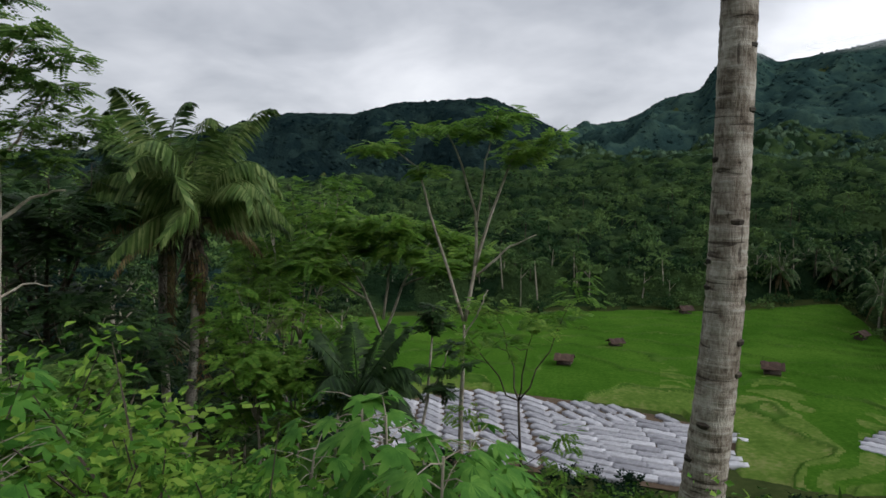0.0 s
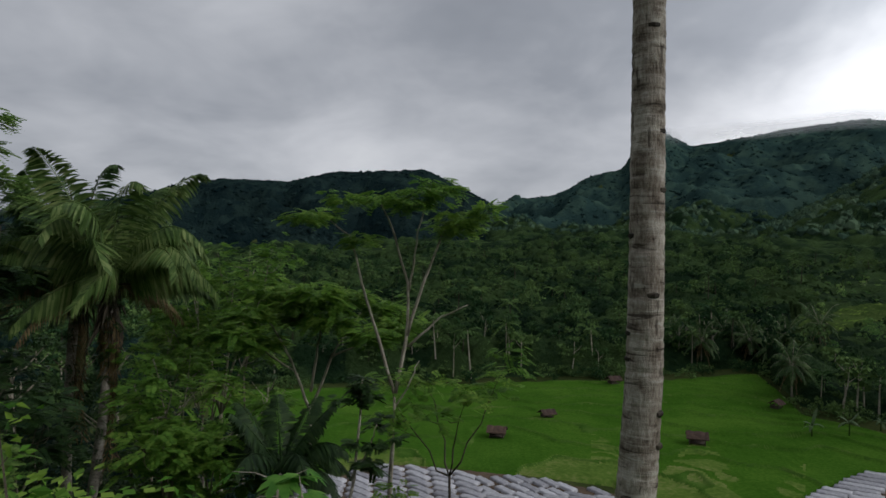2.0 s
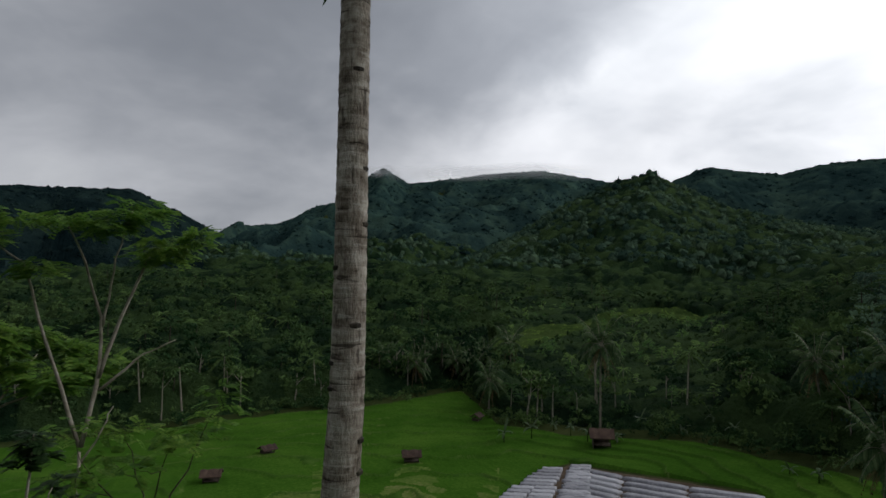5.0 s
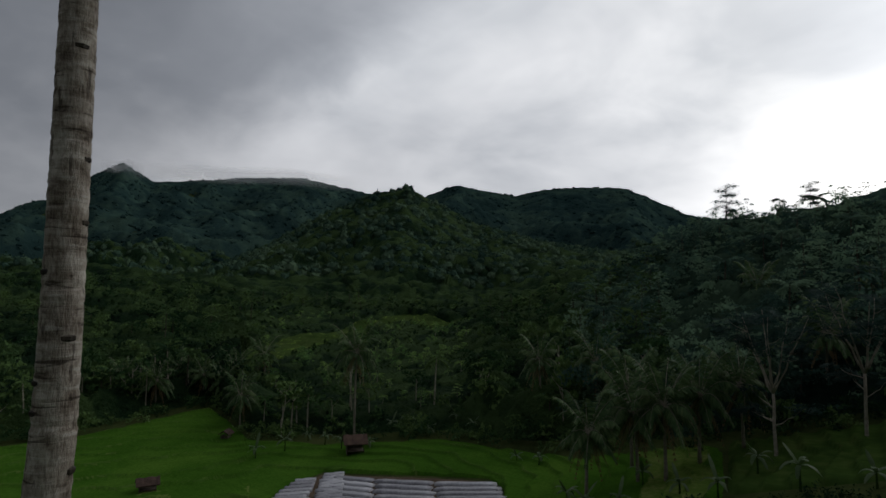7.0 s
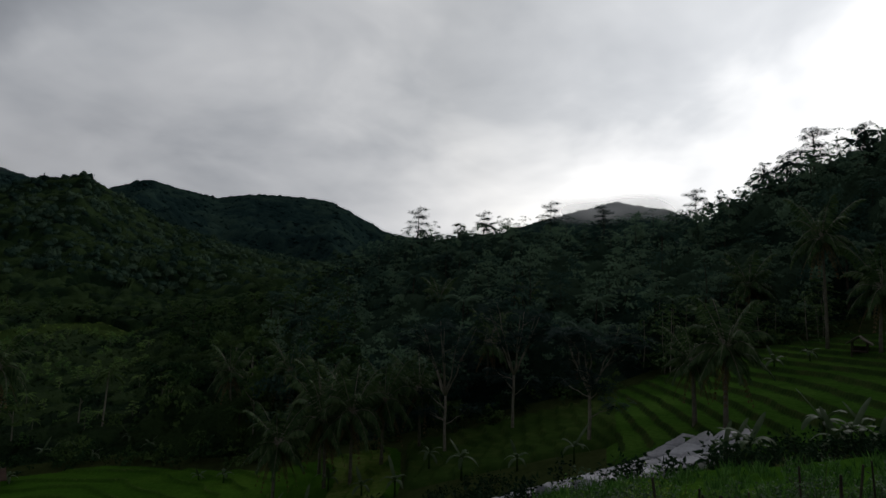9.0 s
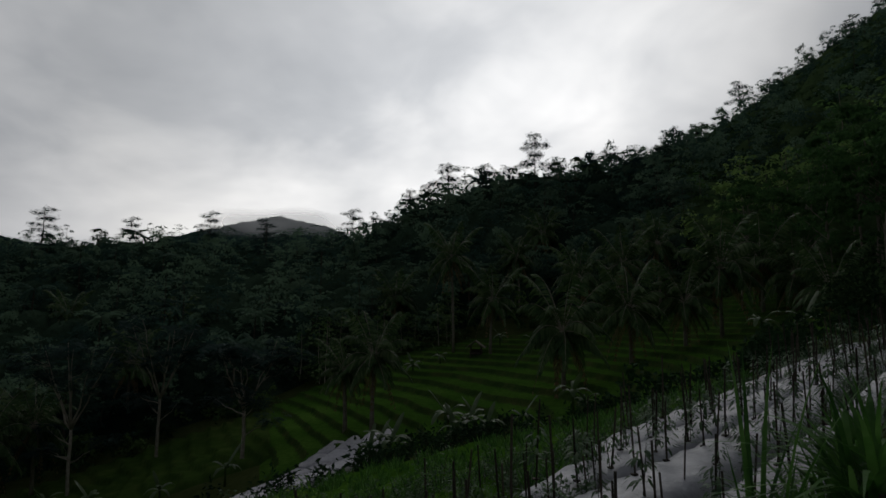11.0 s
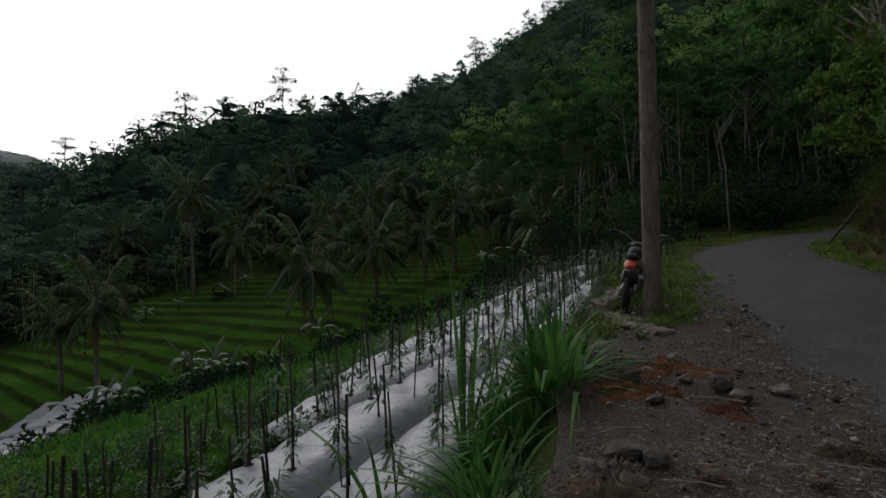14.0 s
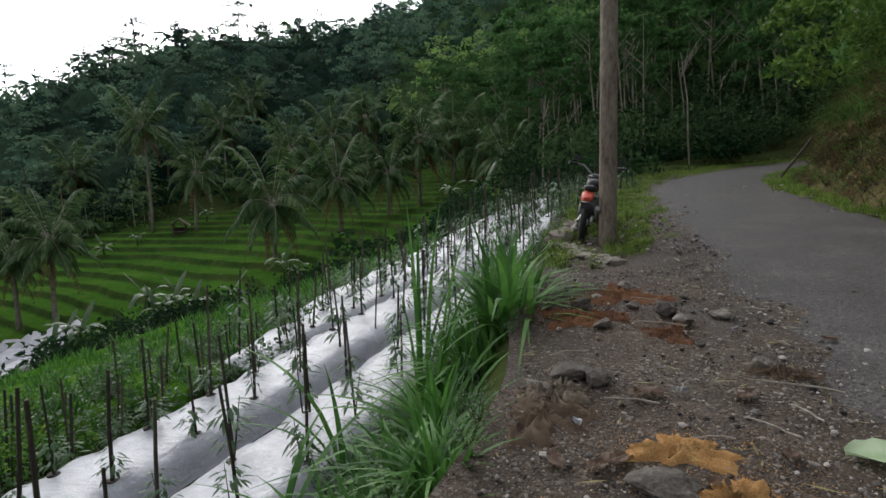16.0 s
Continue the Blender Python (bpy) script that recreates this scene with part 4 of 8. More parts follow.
canopy("dark_ridge_canopy", "treetops over the distant ridge, coloured near-black as in shade", -48, 10.6, 220, lambda a: 430 + 40 * np.sin(a * 0.35) + 25 * np.sin(a * 0.9 + 1), crest_line, 170, M_FARDARK, 8.0, 8.0, 11.0, 1.0, None, None, 7)
canopy("foothill_canopy", "treetops over the nearer mountain spurs, coloured dark as shaded gaps", 10.2, 80, 300, lambda a: 430 + 40 * np.sin(a * 0.35) + 25 * np.sin(a * 0.9 + 1), lambda a: 0 * a + 712, 110, M_WOOD, 8.0, 8.0, 8.0, 1.5, None, None, 2)
canopy("mountain_canopy", "dense treetops over the distant mountains, blue haze in their colour", 10.2, 80, 260, lambda a: 0 * a + 700, crest_line, 140, M_FAR, 8.0, 9.0, 11.0, 1.5, None, None, 2)
canopy("cloud_hill_canopy", "treetops on a distant hill, blue haze in their colour", 80, 112, 120, lambda a: 0 * a + 800, lambda a: 0 * a + 1080, 40, M_FAR, 10.0, 11.0, 13.0, 2.0, None, None, 3)
# These two sheets fill the gaps among the hill trees with painted shade.
canopy("hill_canopy", "closed treetops over the near hill, coloured dark as shaded gaps", 68, 134.5, 330, lambda a: field_edge(a) + 1.5, lambda a: np.interp(a, [66, 76, 92, 113, 125, 134], [300, 290, 230, 180, 200, 240]), 200, M_GAPSHADE, 6.5, 4.8, 4.6, 1.2, (16000, 0.42, 300), None, 4)
canopy("bend_canopy", "treetops on the slope above the bend, coloured dark as shaded gaps", 133.5, 188, 240, lambda a: field_edge(a) + 6, lambda a: 0 * a + 300, 200, M_BENDSHADE, 5.5, 4.6, 4.4, 1.2, (16000, 0.42, 300), None, 5)

rng = np.random.RandomState(5)
def dome_geo(rng, wide, tall, leaves, size):
    """A far tree: an uneven rounded crown with a few loose sprays of leaves."""
    q = ICO_V * (1 + rng.normal(0, 0.16, (12, 1)))
    out = [Geo(q * [wide / 2, wide / 2, tall * 0.36] + [0, 0, tall * 0.64], ICO_T)]
    n = unit(rng, leaves)
    n[:, 2] = np.abs(n[:, 2])
    p = n * [wide / 2, wide / 2, tall * 0.36] + [0, 0, tall * 0.64]
    way = np.cross(n, unit(rng, leaves)) + n * 0.6
    out.append(blades(p - way * size * 0.4, way, np.cross(n, way), rng.uniform(0.7, 1.3, leaves) * size, size * 0.6, 0, 0.1))
    return joined(out)


far_kinds = [dome_geo(rng, rng.uniform(6, 8.5), rng.uniform(6.5, 8.5), 3, 2.4) for _ in range(6)]
spur_kinds = [dome_geo(rng, rng.uniform(4.5, 7), rng.uniform(6.5, 9.5), 12, 1.8) for _ in range(7)]
wood("dark_ridge_trees", "trees crowding the distant ridge, coloured near-black as in shade", far_kinds, [M_RIDGEDARK], 30, -48, 10.8, 520, 1290, 55, (0.6, 1.05), None, -1.0)
wood("mountain_trees", "trees crowding the distant mountains, coloured with blue haze", far_kinds, [M_RIDGE], 31, 10.2, 112, 690, 1540, 55, (0.6, 1.05),
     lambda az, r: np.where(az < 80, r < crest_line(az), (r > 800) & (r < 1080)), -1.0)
wood("spur_trees", "green trees crowding the nearer mountain spurs, tinted with haze", spur_kinds, [M_PEAK], 34, 10.2, 80, 440, 715, 42, (0.6, 1.3), None, -1.0)

mid_kinds = [joined([crown_geo(rng, 9, 14, 2.6, t, 0.8, 0.36, 0, 0.4, rng.uniform(0.3, 0.5)), stem_geo(rng, t * 0.85, 0.14, 1, 2)]) for t in (8, 9, 10, 11, 12, 9)]
mid_kinds += [small_palm_geo(rng, rng.uniform(7, 10), 11, 0, 1, 6) for _ in range(2)]
wood("valley_trees", "slim pale-stemmed trees at the edge of the valley woods", mid_kinds, [M_WOODLEAF, M_PALEBARK], 32, -48, 74, 60, 150, 24, (0.6, 1.1), lambda az, r: (r > field_edge(az)) & (r < field_edge(az) + 13))
layer_kinds = [layered_geo(rng, t, rng.uniform(2.4, 3.2), 10, 13, 0.85, rng.uniform(0.3, 0.5)) for t in (8, 9, 10, 11, 12, 9, 10)]
round_kinds = [crown_geo(rng, 11, 15, rng.uniform(2.2, 3.2), t, 0.8, 0.42, 0, 0.6, 0.25) for t in (7, 8, 9, 10, 8)]
wide_kinds = layer_kinds[:3] + round_kinds + [small_palm_geo(rng, rng.uniform(7, 10), 11, 0, 1, 6) for _ in range(2)]
valley_thin, hill_thin, bend_thin = thinned(61), thinned(62), thinned(63)
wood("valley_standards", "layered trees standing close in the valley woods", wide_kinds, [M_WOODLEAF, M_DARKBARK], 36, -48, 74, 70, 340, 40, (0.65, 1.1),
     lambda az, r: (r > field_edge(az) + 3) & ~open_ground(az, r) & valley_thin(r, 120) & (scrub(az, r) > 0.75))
wood("valley_scrub", "low trees and bushes in the open middle of the valley", wide_kinds, [M_BEND, M_PALEBARK], 46, 36, 59, 95, 330, 60, (0.28, 0.5),
     lambda az, r: (r > field_edge(az) + 3) & ~open_ground(az, r) & (scrub(az, r) <= 0.75))

hill_kinds = [joined([crown_geo(rng, 11, 18, 2.5, t, 0.6, 0.33, 0, 0.36, rng.uniform(0.25, 0.45)), stem_geo(rng, t * 0.85, 0.12, 1, 3)]) for t in (8, 9, 10, 11, 12, 9)]
hill_kinds += [small_palm_geo(rng, rng.uniform(7, 10), 12, 0, 1, 7) for _ in range(2)]
near_layers = [layered_geo(rng, t, rng.uniform(2.4, 3.4), 12, 16, 0.66, rng.uniform(0.2, 0.42)) for t in (9, 10, 11, 12, 8, 10, 11)]
domes = [crown_geo(rng, 12, 20, rng.uniform(2.0, 2.8), t, 0.55, 0.38, 0, 0.55, 0.3) for t in (9, 10, 8, 11, 9)]
near_mix = near_layers[:4] + domes + [small_palm_geo(rng, 9, 12, 0, 1, 7)]
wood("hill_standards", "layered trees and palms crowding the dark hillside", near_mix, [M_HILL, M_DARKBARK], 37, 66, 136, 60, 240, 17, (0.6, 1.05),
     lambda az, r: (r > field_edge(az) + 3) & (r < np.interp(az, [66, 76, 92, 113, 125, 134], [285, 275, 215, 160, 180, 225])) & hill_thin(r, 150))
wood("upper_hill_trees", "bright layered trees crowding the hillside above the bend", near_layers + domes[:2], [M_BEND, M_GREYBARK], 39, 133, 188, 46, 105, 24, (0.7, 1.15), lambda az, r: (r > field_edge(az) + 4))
wood("crest_trees", "trees crowding the upper slope of the hill, blue haze in their colour", near_layers[:3] + domes, [M_HILL, M_DARKBARK], 40, 133, 188, 105, 300, 24, (0.7, 1.15), lambda az, r: bend_thin(r, 95))

bush_kinds = [crown_geo(rng, 5, 18, 0.95, rng.uniform(1.2, 2.0), 0.34, 0.55, 0, 0.7, 0.1) for _ in range(5)]
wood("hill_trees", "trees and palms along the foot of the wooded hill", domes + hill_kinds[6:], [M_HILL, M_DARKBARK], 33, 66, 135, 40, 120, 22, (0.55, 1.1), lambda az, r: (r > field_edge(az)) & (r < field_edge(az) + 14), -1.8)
wood("terrace_trees", "bright layered trees at the upper edge of the terraces", near_layers, [M_TERRACETREE, M_PALEBARK], 47, 99.5, 114, 60, 88, 9, (0.5, 0.8), lambda az, r: r > field_edge(az) - 7, -2.4)
under_kinds = [crown_geo(rng, 9, 26, 0.95, rng.uniform(1.2, 2.2), 0.19, 0.6, 0, 0.7, 0.1) for _ in range(4)]
wood("bend_undergrowth", "dense undergrowth behind the bend, its shade put into the leaf colour", under_kinds, [M_BENDSHADE], 38, 146, 180, 25, 60, 2.6, (0.7, 1.6),
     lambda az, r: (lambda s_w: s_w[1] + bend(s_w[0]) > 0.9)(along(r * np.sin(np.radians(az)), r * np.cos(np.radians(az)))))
sapling_kinds = [stem_geo(rng, tall, 0.05, 0, 4) for tall in (6.0, 7.5, 5.0, 8.5)]
wood("bend_saplings", "thin pale sapling stems in front of the dark undergrowth", sapling_kinds, [M_GREYBARK], 48, 148, 176, 24, 46, 17, (0.6, 1.1),
     lambda az, r: (lambda s_w: s_w[1] + bend(s_w[0]) > 1.1)(along(r * np.sin(np.radians(az)), r * np.cos(np.radians(az)))))
wood("undergrowth", "low dark bushes under the edge of the woods", bush_kinds, [M_WOODLEAF], 35, -48, 186, 32, 150, 9, (0.8, 1.7), lambda az, r: (r > field_edge(az) - 4) & (r < field_edge(az) + 9) & ~((az > 147) & (r < 38)))

# ---- single trees ----
def lances(base, way, side, length, width, m=0, droop=0.15):
    """Lance-shaped leaves of six corners, bent down towards the tip."""
    base, way, side = (np.asarray(q, float) for q in (base, way, side))
    n = len(base)
    length = np.broadcast_to(length, (n,))[:, None]
    width = np.broadcast_to(width, (n,))[:, None]
    way = way / (np.linalg.norm(way, axis=1)[:, None] + 1e-9)
    side = side - way * (side * way).sum(1)[:, None]
    side = side / (np.linalg.norm(side, axis=1)[:, None] + 1e-9)
    down = np.array([0, 0, -1.0])
    p1 = base + way * length * 0.35 + down * length * droop * 0.1
    p2 = base + way * length * 0.72 + down * length * droop * 0.5
    tip = base + way * length + down * length * droop
    v = np.stack([base, p1 + side * width / 2, p2 + side * width * 0.38, tip, p2 - side * width * 0.38, p1 - side * width / 2], 1).reshape(-1, 3)
    i = np.arange(n)[:, None] * 6
    t = np.concatenate([i + [0, 1, 5], i + [1, 2, 5], i + [5, 2, 4], i + [2, 3, 4]], 1).reshape(-1, 3)
    return Geo(v, t, m)


def sprays(rng, centres, spread, n, length, m=0, pairs=6, leaflet=0.11, flat=0.22):
    """Feather leaves: each a row of leaflet pairs, in flat clumps round the centres."""
    k = len(centres) * n
    c = np.repeat(np.asarray(centres, float), n, 0)
    a = rng.uniform(0, 2 * np.pi, k)
    off = np.sqrt(rng.uniform(0, 1, k)) * spread * rng.uniform(0.5, 1.1, k)
    base = c + np.stack([np.cos(a) * off, np.sin(a) * off, rng.normal(0, spread * flat, k)], 1)
    aa = a + rng.normal(0, 0.7, k)
    way = np.stack([np.cos(aa), np.sin(aa), rng.normal(-0.1, 0.25, k)], 1)
    ln = length * rng.uniform(0.7, 1.2, k)
    side = np.stack([-np.sin(aa), np.cos(aa), rng.normal(0, 0.3, k)], 1)
    out = []
    for i in range(pairs):
        u = (i + 0.6) / pairs
        q = base + way * (ln * u)[:, None] + np.array([0, 0, -0.18]) * (ln * u * u)[:, None]
        for sg in (-1, 1):
            out.append(blades(q, sg * side + way * 0.5 + [0, 0, -0.15], way, leaflet * (1.2 - 0.5 * u), leaflet * 0.62, m))
    return joined(out)


def feather_tree(rng, tall, fork, limbs, reach, r, clump=0.8, leaves=16, per=2, leaf=0.38, lean=(0, 0), pairs=6, leaflet=0.12, side_limbs=2):
    """A slim forked tree; returns its stem and its crown."""
    top = np.array([lean[0], lean[1], fork])
    stem = [tube(curve_points((0, 0, -0.6), top, 0, 6, rng, 0.04), np.linspace(r, r * 0.7, 6), 8)]
    ends = []
    for i in range(limbs):
        a = i * 2 * np.pi / limbs + rng.uniform(-0.4, 0.4)
        h = tall * rng.uniform(0.86, 1.0)
        end = np.array([top[0] + np.cos(a) * reach * rng.uniform(0.6, 1), top[1] + np.sin(a) * reach * rng.uniform(0.6, 1), h])
        pts = curve_points(top, end, -0.05 * tall * rng.uniform(0, 1), 7, rng, 0.06)
        stem.append(tube(pts, np.linspace(r * 0.6, r * 0.12, 7), 6))
        ends.append(end)
        for _ in range(per):
            j = rng.randint(3, 6)
            b = a + rng.uniform(-1.3, 1.3)
            e2 = pts[j] + np.array([np.cos(b), np.sin(b), rng.uniform(0.2, 0.7)]) * reach * rng.uniform(0.3, 0.6)
            stem.append(tube(curve_points(pts[j], e2, -0.05, 5, rng, 0.04), np.linspace(r * 0.28, r * 0.07, 5), 5))
            ends.append(e2)
    for _ in range(side_limbs):
        u = rng.uniform(0.45, 0.95)
        a = rng.uniform(0, 2 * np.pi)
        p0 = top * u
        e2 = p0 + np.array([np.cos(a), np.sin(a), rng.uniform(0.3, 0.9)]) * reach * rng.uniform(0.5, 0.9)
        stem.append(tube(curve_points(p0, e2, -0.1, 6, rng, 0.05), np.linspace(r * 0.35, r * 0.06, 6), 5))
        ends.append(e2)
    crown = sprays(rng, np.array(ends), clump, leaves, leaf, 0, pairs, leaflet)
    return joined(stem), crown


def tree(name, label, at, stem, crown, bark, leaf, turn=0.0, group="", size=1.0, category="tree"):
    ob = thing(name, label, category, at=Matrix.Translation(at) @ Matrix.Rotation(turn, 4, "Z") @ Matrix.Scale(size, 4), group=group)
    part("trunk", stem, [bark], ob, smooth=True)
    part("crown", crown, [leaf], ob)
    return ob


def frond_mesh(rng, length, rise, droop, leaflets=34, width=0.62, m=0, hang=0.5, broad=0.06):
    """One coconut frond along +x: a bent rib with two rows of narrow leaflets."""
    u = np.linspace(0, 1, 10)
    x = length * (u - 0.12 * u ** 2)
    z = length * (rise * u - droop * u ** 2.2)
    rib = tube(np.stack([x, 0 * x, z], 1), np.linspace(0.035, 0.006, 10), 4, 1, False)
    q = np.linspace(0.13, 0.99, leaflets)
    p = np.stack([np.interp(q, u, x), 0 * q, np.interp(q, u, z)], 1)
    out = [rib]
    d = np.stack([np.gradient(p[:, 0]), 0 * q, np.gradient(p[:, 2])], 1)
    d /= np.linalg.norm(d, axis=1)[:, None]
    ln = width * np.sin(np.clip(q * 1.05 + 0.12, 0, 1) * np.pi * 0.86 + 0.2) * 1.2 + 0.12
    for sg in (-1, 1):
        way = d * 0.65 + np.array([0, sg * 0.8, 0]) + np.stack([0 * q, 0 * q, -hang * rng.uniform(0.5, 1.5, leaflets)], 1)
        out.append(lances(p, way, d, ln * rng.uniform(0.85, 1.1, leaflets), broad, m, 0.3))
    return joined(out)


def ringed_trunk(pts, radii, sides=14, ring=0.11, m=0, bulge=0.06, rng=None):
    """A palm stem with the scars of shed fronds as low rings."""
    pts = np.asarray(pts, float)
    ln = np.linalg.norm(np.diff(pts, axis=0), axis=1).sum()
    n = int(ln / ring) * 4
    u = np.linspace(0, 1, n)
    k = np.linspace(0, 1, len(pts))
    p = np.stack([np.interp(u, k, pts[:, i]) for i in range(3)], 1)
    saw = np.array([0.0, 0.9, 1.0, 0.55])[np.arange(n) % 4]
    rad = np.interp(u, k, radii) * (1 + bulge * (saw - 0.5) + (rng.normal(0, 0.012, n) if rng is not None else 0))
    g = tube(p, rad, sides, m)
    if rng is not None:
        ang = np.arange(len(g.v)) % sides
        wob = rng.normal(0, 0.006, len(g.v))
        g.v += wob[:, None] * np.stack([np.cos(ang * 2 * np.pi / sides), np.sin(ang * 2 * np.pi / sides), 0.5 * np.ones(len(g.v))], 1)
    return g


rng = np.random.RandomState(11)

# the bare coconut stem close to the camera
def on_ray(az, el, d, base=Vector((0, 0, 0))):
    v = compass(az, el)
    k = d / math.hypot(v.x, v.y)
    return Vector((base.x + v.x * k, base.y + v.y * k, EYE + v.z * k))


low_p, mid_p, high_p = on_ray(23.8, -26.4, 5.0), on_ray(25.25, -5.7, 5.0), on_ray(25.35, 14.5, 5.0)
rise = (high_p - mid_p) / (high_p.z - mid_p.z)
droop = (mid_p - low_p) / (mid_p.z - low_p.z)
foot = low_p + droop * (float(height(low_p.x, low_p.y)) - 0.3 - low_p.z)
head = high_p + rise * 5.0


def stem_at(z):
    """The centre of the leaning stem at a height: bowed below, straight above."""
    k = float(smoothstep(z, low_p.z - 0.6, high_p.z))
    a, b = low_p + droop * (z - low_p.z), mid_p + rise * (z - mid_p.z)
    return a.lerp(b, min(1.0, k * 1.35))


stem_pts = [stem_at(z) for z in np.linspace(foot.z, head.z, 14)]
foot = stem_pts[0]
head = stem_pts[-1]
stem = ringed_trunk([p - foot for p in stem_pts], [0.215, 0.19, 0.168, 0.150, 0.139, 0.132, 0.128, 0.125, 0.122, 0.119, 0.116, 0.113, 0.11, 0.11], 22, 0.115, 0, 0.03, rng)
old_coconut = thing("coconut_palm", "bare grey coconut trunk with ring scars and notches", "palm tree", at=Matrix.Translation(foot))
part("trunk", stem, [M_RINGBARK], old_coconut, smooth=True)
fr = [mesh_of("frond", frond_mesh(rng, 3.4, r0, d0), [M_PALM, M_PALEBARK]) for r0, d0 in ((0.8, 0.7), (0.35, 0.9), (0.0, 0.7))]
for i in range(12):
    part("frond", fr[i % 3], None, old_coconut, at=Matrix.Translation(head - foot) @ Matrix.Rotation(i * 2.4, 4, "Z"))
# climbing notches hacked into the bark
notch = joined([tube(curve_points((0, 0, -0.035), (0, 0, 0.035), 0, 4), [0.03, 0.06, 0.062, 0.02], 8)])
notch_me = mesh_of("notch", notch, [M_STAKE])
for zz, side in ((1.7, -66), (2.5, 66), (1.25, 25), (0.75, -72), (0.95, -72), (0.35, 68), (-0.3, -25), (-0.6, -62), (3.3, 20), (-1.1, 40), (4.1, -60), (0.1, 74), (2.05, 70)):
    u = (zz - foot.z) / (head.z - foot.z)
    c = stem_at(zz) - foot
    toward_eye = (-Vector((foot.x + c.x, foot.y + c.y, 0))).normalized()
    side_v = Matrix.Rotation(radians(side), 3, "Z") @ toward_eye
    rad = float(np.interp(u, [0, 0.3, 0.5, 1], [0.215, 0.150, 0.130, 0.11]))
    part("notch", notch_me, None, old_coconut, at=Matrix.Translation(c + side_v * (rad - 0.051)) @ side_v.to_track_quat("X", "Z").to_matrix().to_4x4())

# the two coconut palms on the slope, one behind the other
def slope_palm(label, foot_az, d, head_az, head_el, bow, spread, mats_, dry_n, seed):
    rg = np.random.RandomState(seed)
    pf = ground_at(foot_az, d)
    ph = on_ray(head_az, head_el, d) - pf
    palm = thing("coconut_palm", label, "palm tree", at=Matrix.Translation(pf))
    pts = [Vector((0, 0, -0.4)).lerp(ph, u) + Vector((bow * math.sin(u * 3.1), 0, 0)) for u in np.linspace(0, 1, 7)]
    part("trunk", ringed_trunk(pts, [0.23, 0.18, 0.16, 0.15, 0.15, 0.17, 0.2], 12, 0.12, 0, 0.06, rg), [M_BARK], palm, smooth=True)
    # young fronds stand upright, older ones arch outwards and droop
    kinds = [mesh_of("frond", frond_mesh(rg, ln * spread, r0, d0, 76, 0.78, 0, hang, 0.078), mats_) for ln, r0, d0, hang in ((2.6, 3.0, 1.45, 0.4), (3.2, 2.0, 1.2, 0.6), (3.6, 1.35, 1.1, 0.9), (3.9, 0.85, 0.95, 1.1), (3.8, 0.35, 0.6, 1.2))]
    for i in range(30):
        part("frond", kinds[(0, 1, 1, 2, 2, 2, 3, 3, 3, 4)[i // 3]], None, palm, at=Matrix.Translation(ph) @ Matrix.Rotation(i * 2.399 + rg.uniform(-0.15, 0.15), 4, "Z") @ Matrix.Rotation(rg.uniform(-0.6, 0.6), 4, "X") @ Matrix.Rotation(rg.uniform(-0.2, 0.2), 4, "Y"))
    dry = [mesh_of("frond", frond_mesh(rg, ln, r0, d0, 30, 0.5, 0, 0.9), [M_PALMDRY, M_DARKBARK]) for ln, r0, d0 in ((2.6, -0.9, 1.2), (3.4, 0.1, 0.55))]
    for i in range(dry_n):
        part("frond", dry[i % 4 == 1], None, palm, "brown dry hanging frond", at=Matrix.Translation(ph - Vector((0, 0, 0.25))) @ Matrix.Rotation(i * 0.8 + 0.2, 4, "Z") @ Matrix.Rotation(0.45 if i % 4 != 1 else 0.0, 4, "Y"))
    # dead sheaths and fibre hang round the top of the stem
    skirt = blades(np.array([np.array(ph) + rg.normal(0, 0.13, 3) - [0, 0, rg.uniform(0, 1.5)] for _ in range(170)]), np.stack([rg.normal(0, 0.25, 170), rg.normal(0, 0.25, 170), -np.ones(170)], 1), unit(rg, 170), rg.uniform(0.5, 1.1, 170), 0.10, 0, 0.1)
    part("skirt", skirt, [M_DARKBARK], palm, "dark dead sheaths hanging under the crown")
    vines = sprays(rg, np.array([np.array(pts[2].lerp(pts[6], u)) for u in np.linspace(0, 0.9, 7)]), 0.32, 18, 0.3, 0, 5, 0.12, 0.8)
    part("climber", vines, [M_DARKLEAF], palm, "dark climbing plant on the trunk")
    return palm


slope_palm("coconut palm with a full green crown and dry skirt", -24.2, 23.0, -22.2, -2.2, 0.25, 1.0, [M_PALMNEAR, M_PALMNEAR], 10, 12)
slope_palm("darker coconut palm behind the full-crowned one", -25.0, 25.5, -24.4, -1.2, -0.2, 0.85, [M_PALM, M_DARKBARK], 6, 13)

# a young stemless palm
yp = ground_at(-8.2, 16.5)
young = thing("young_palm", "young dark green coconut palm without a stem", "palm tree", at=Matrix.Translation(yp))
ytop = on_ray(-8.2, -19.2, 16.5).z - yp.z
ymesh = [mesh_of("frond", frond_mesh(rng, ln, r0, d0, 64, 0.5, 0, 0.5, 0.07), [M_DARKLEAF, M_DARKLEAF]) for ln, r0, d0 in ((1.5, 1.7, 0.55), (2.0, 1.15, 0.85), (2.1, 0.7, 0.85))]
for i in range(15):
    part("frond", ymesh[i % 3], None, young, at=Matrix.Translation((0, 0, ytop)) @ Matrix.Rotation(i * 2.399, 4, "Z"))
part("stub", tube([(0, 0, -0.4), (0, 0, ytop + 0.1)], [0.25, 0.18], 8), [M_DARKBARK], young)

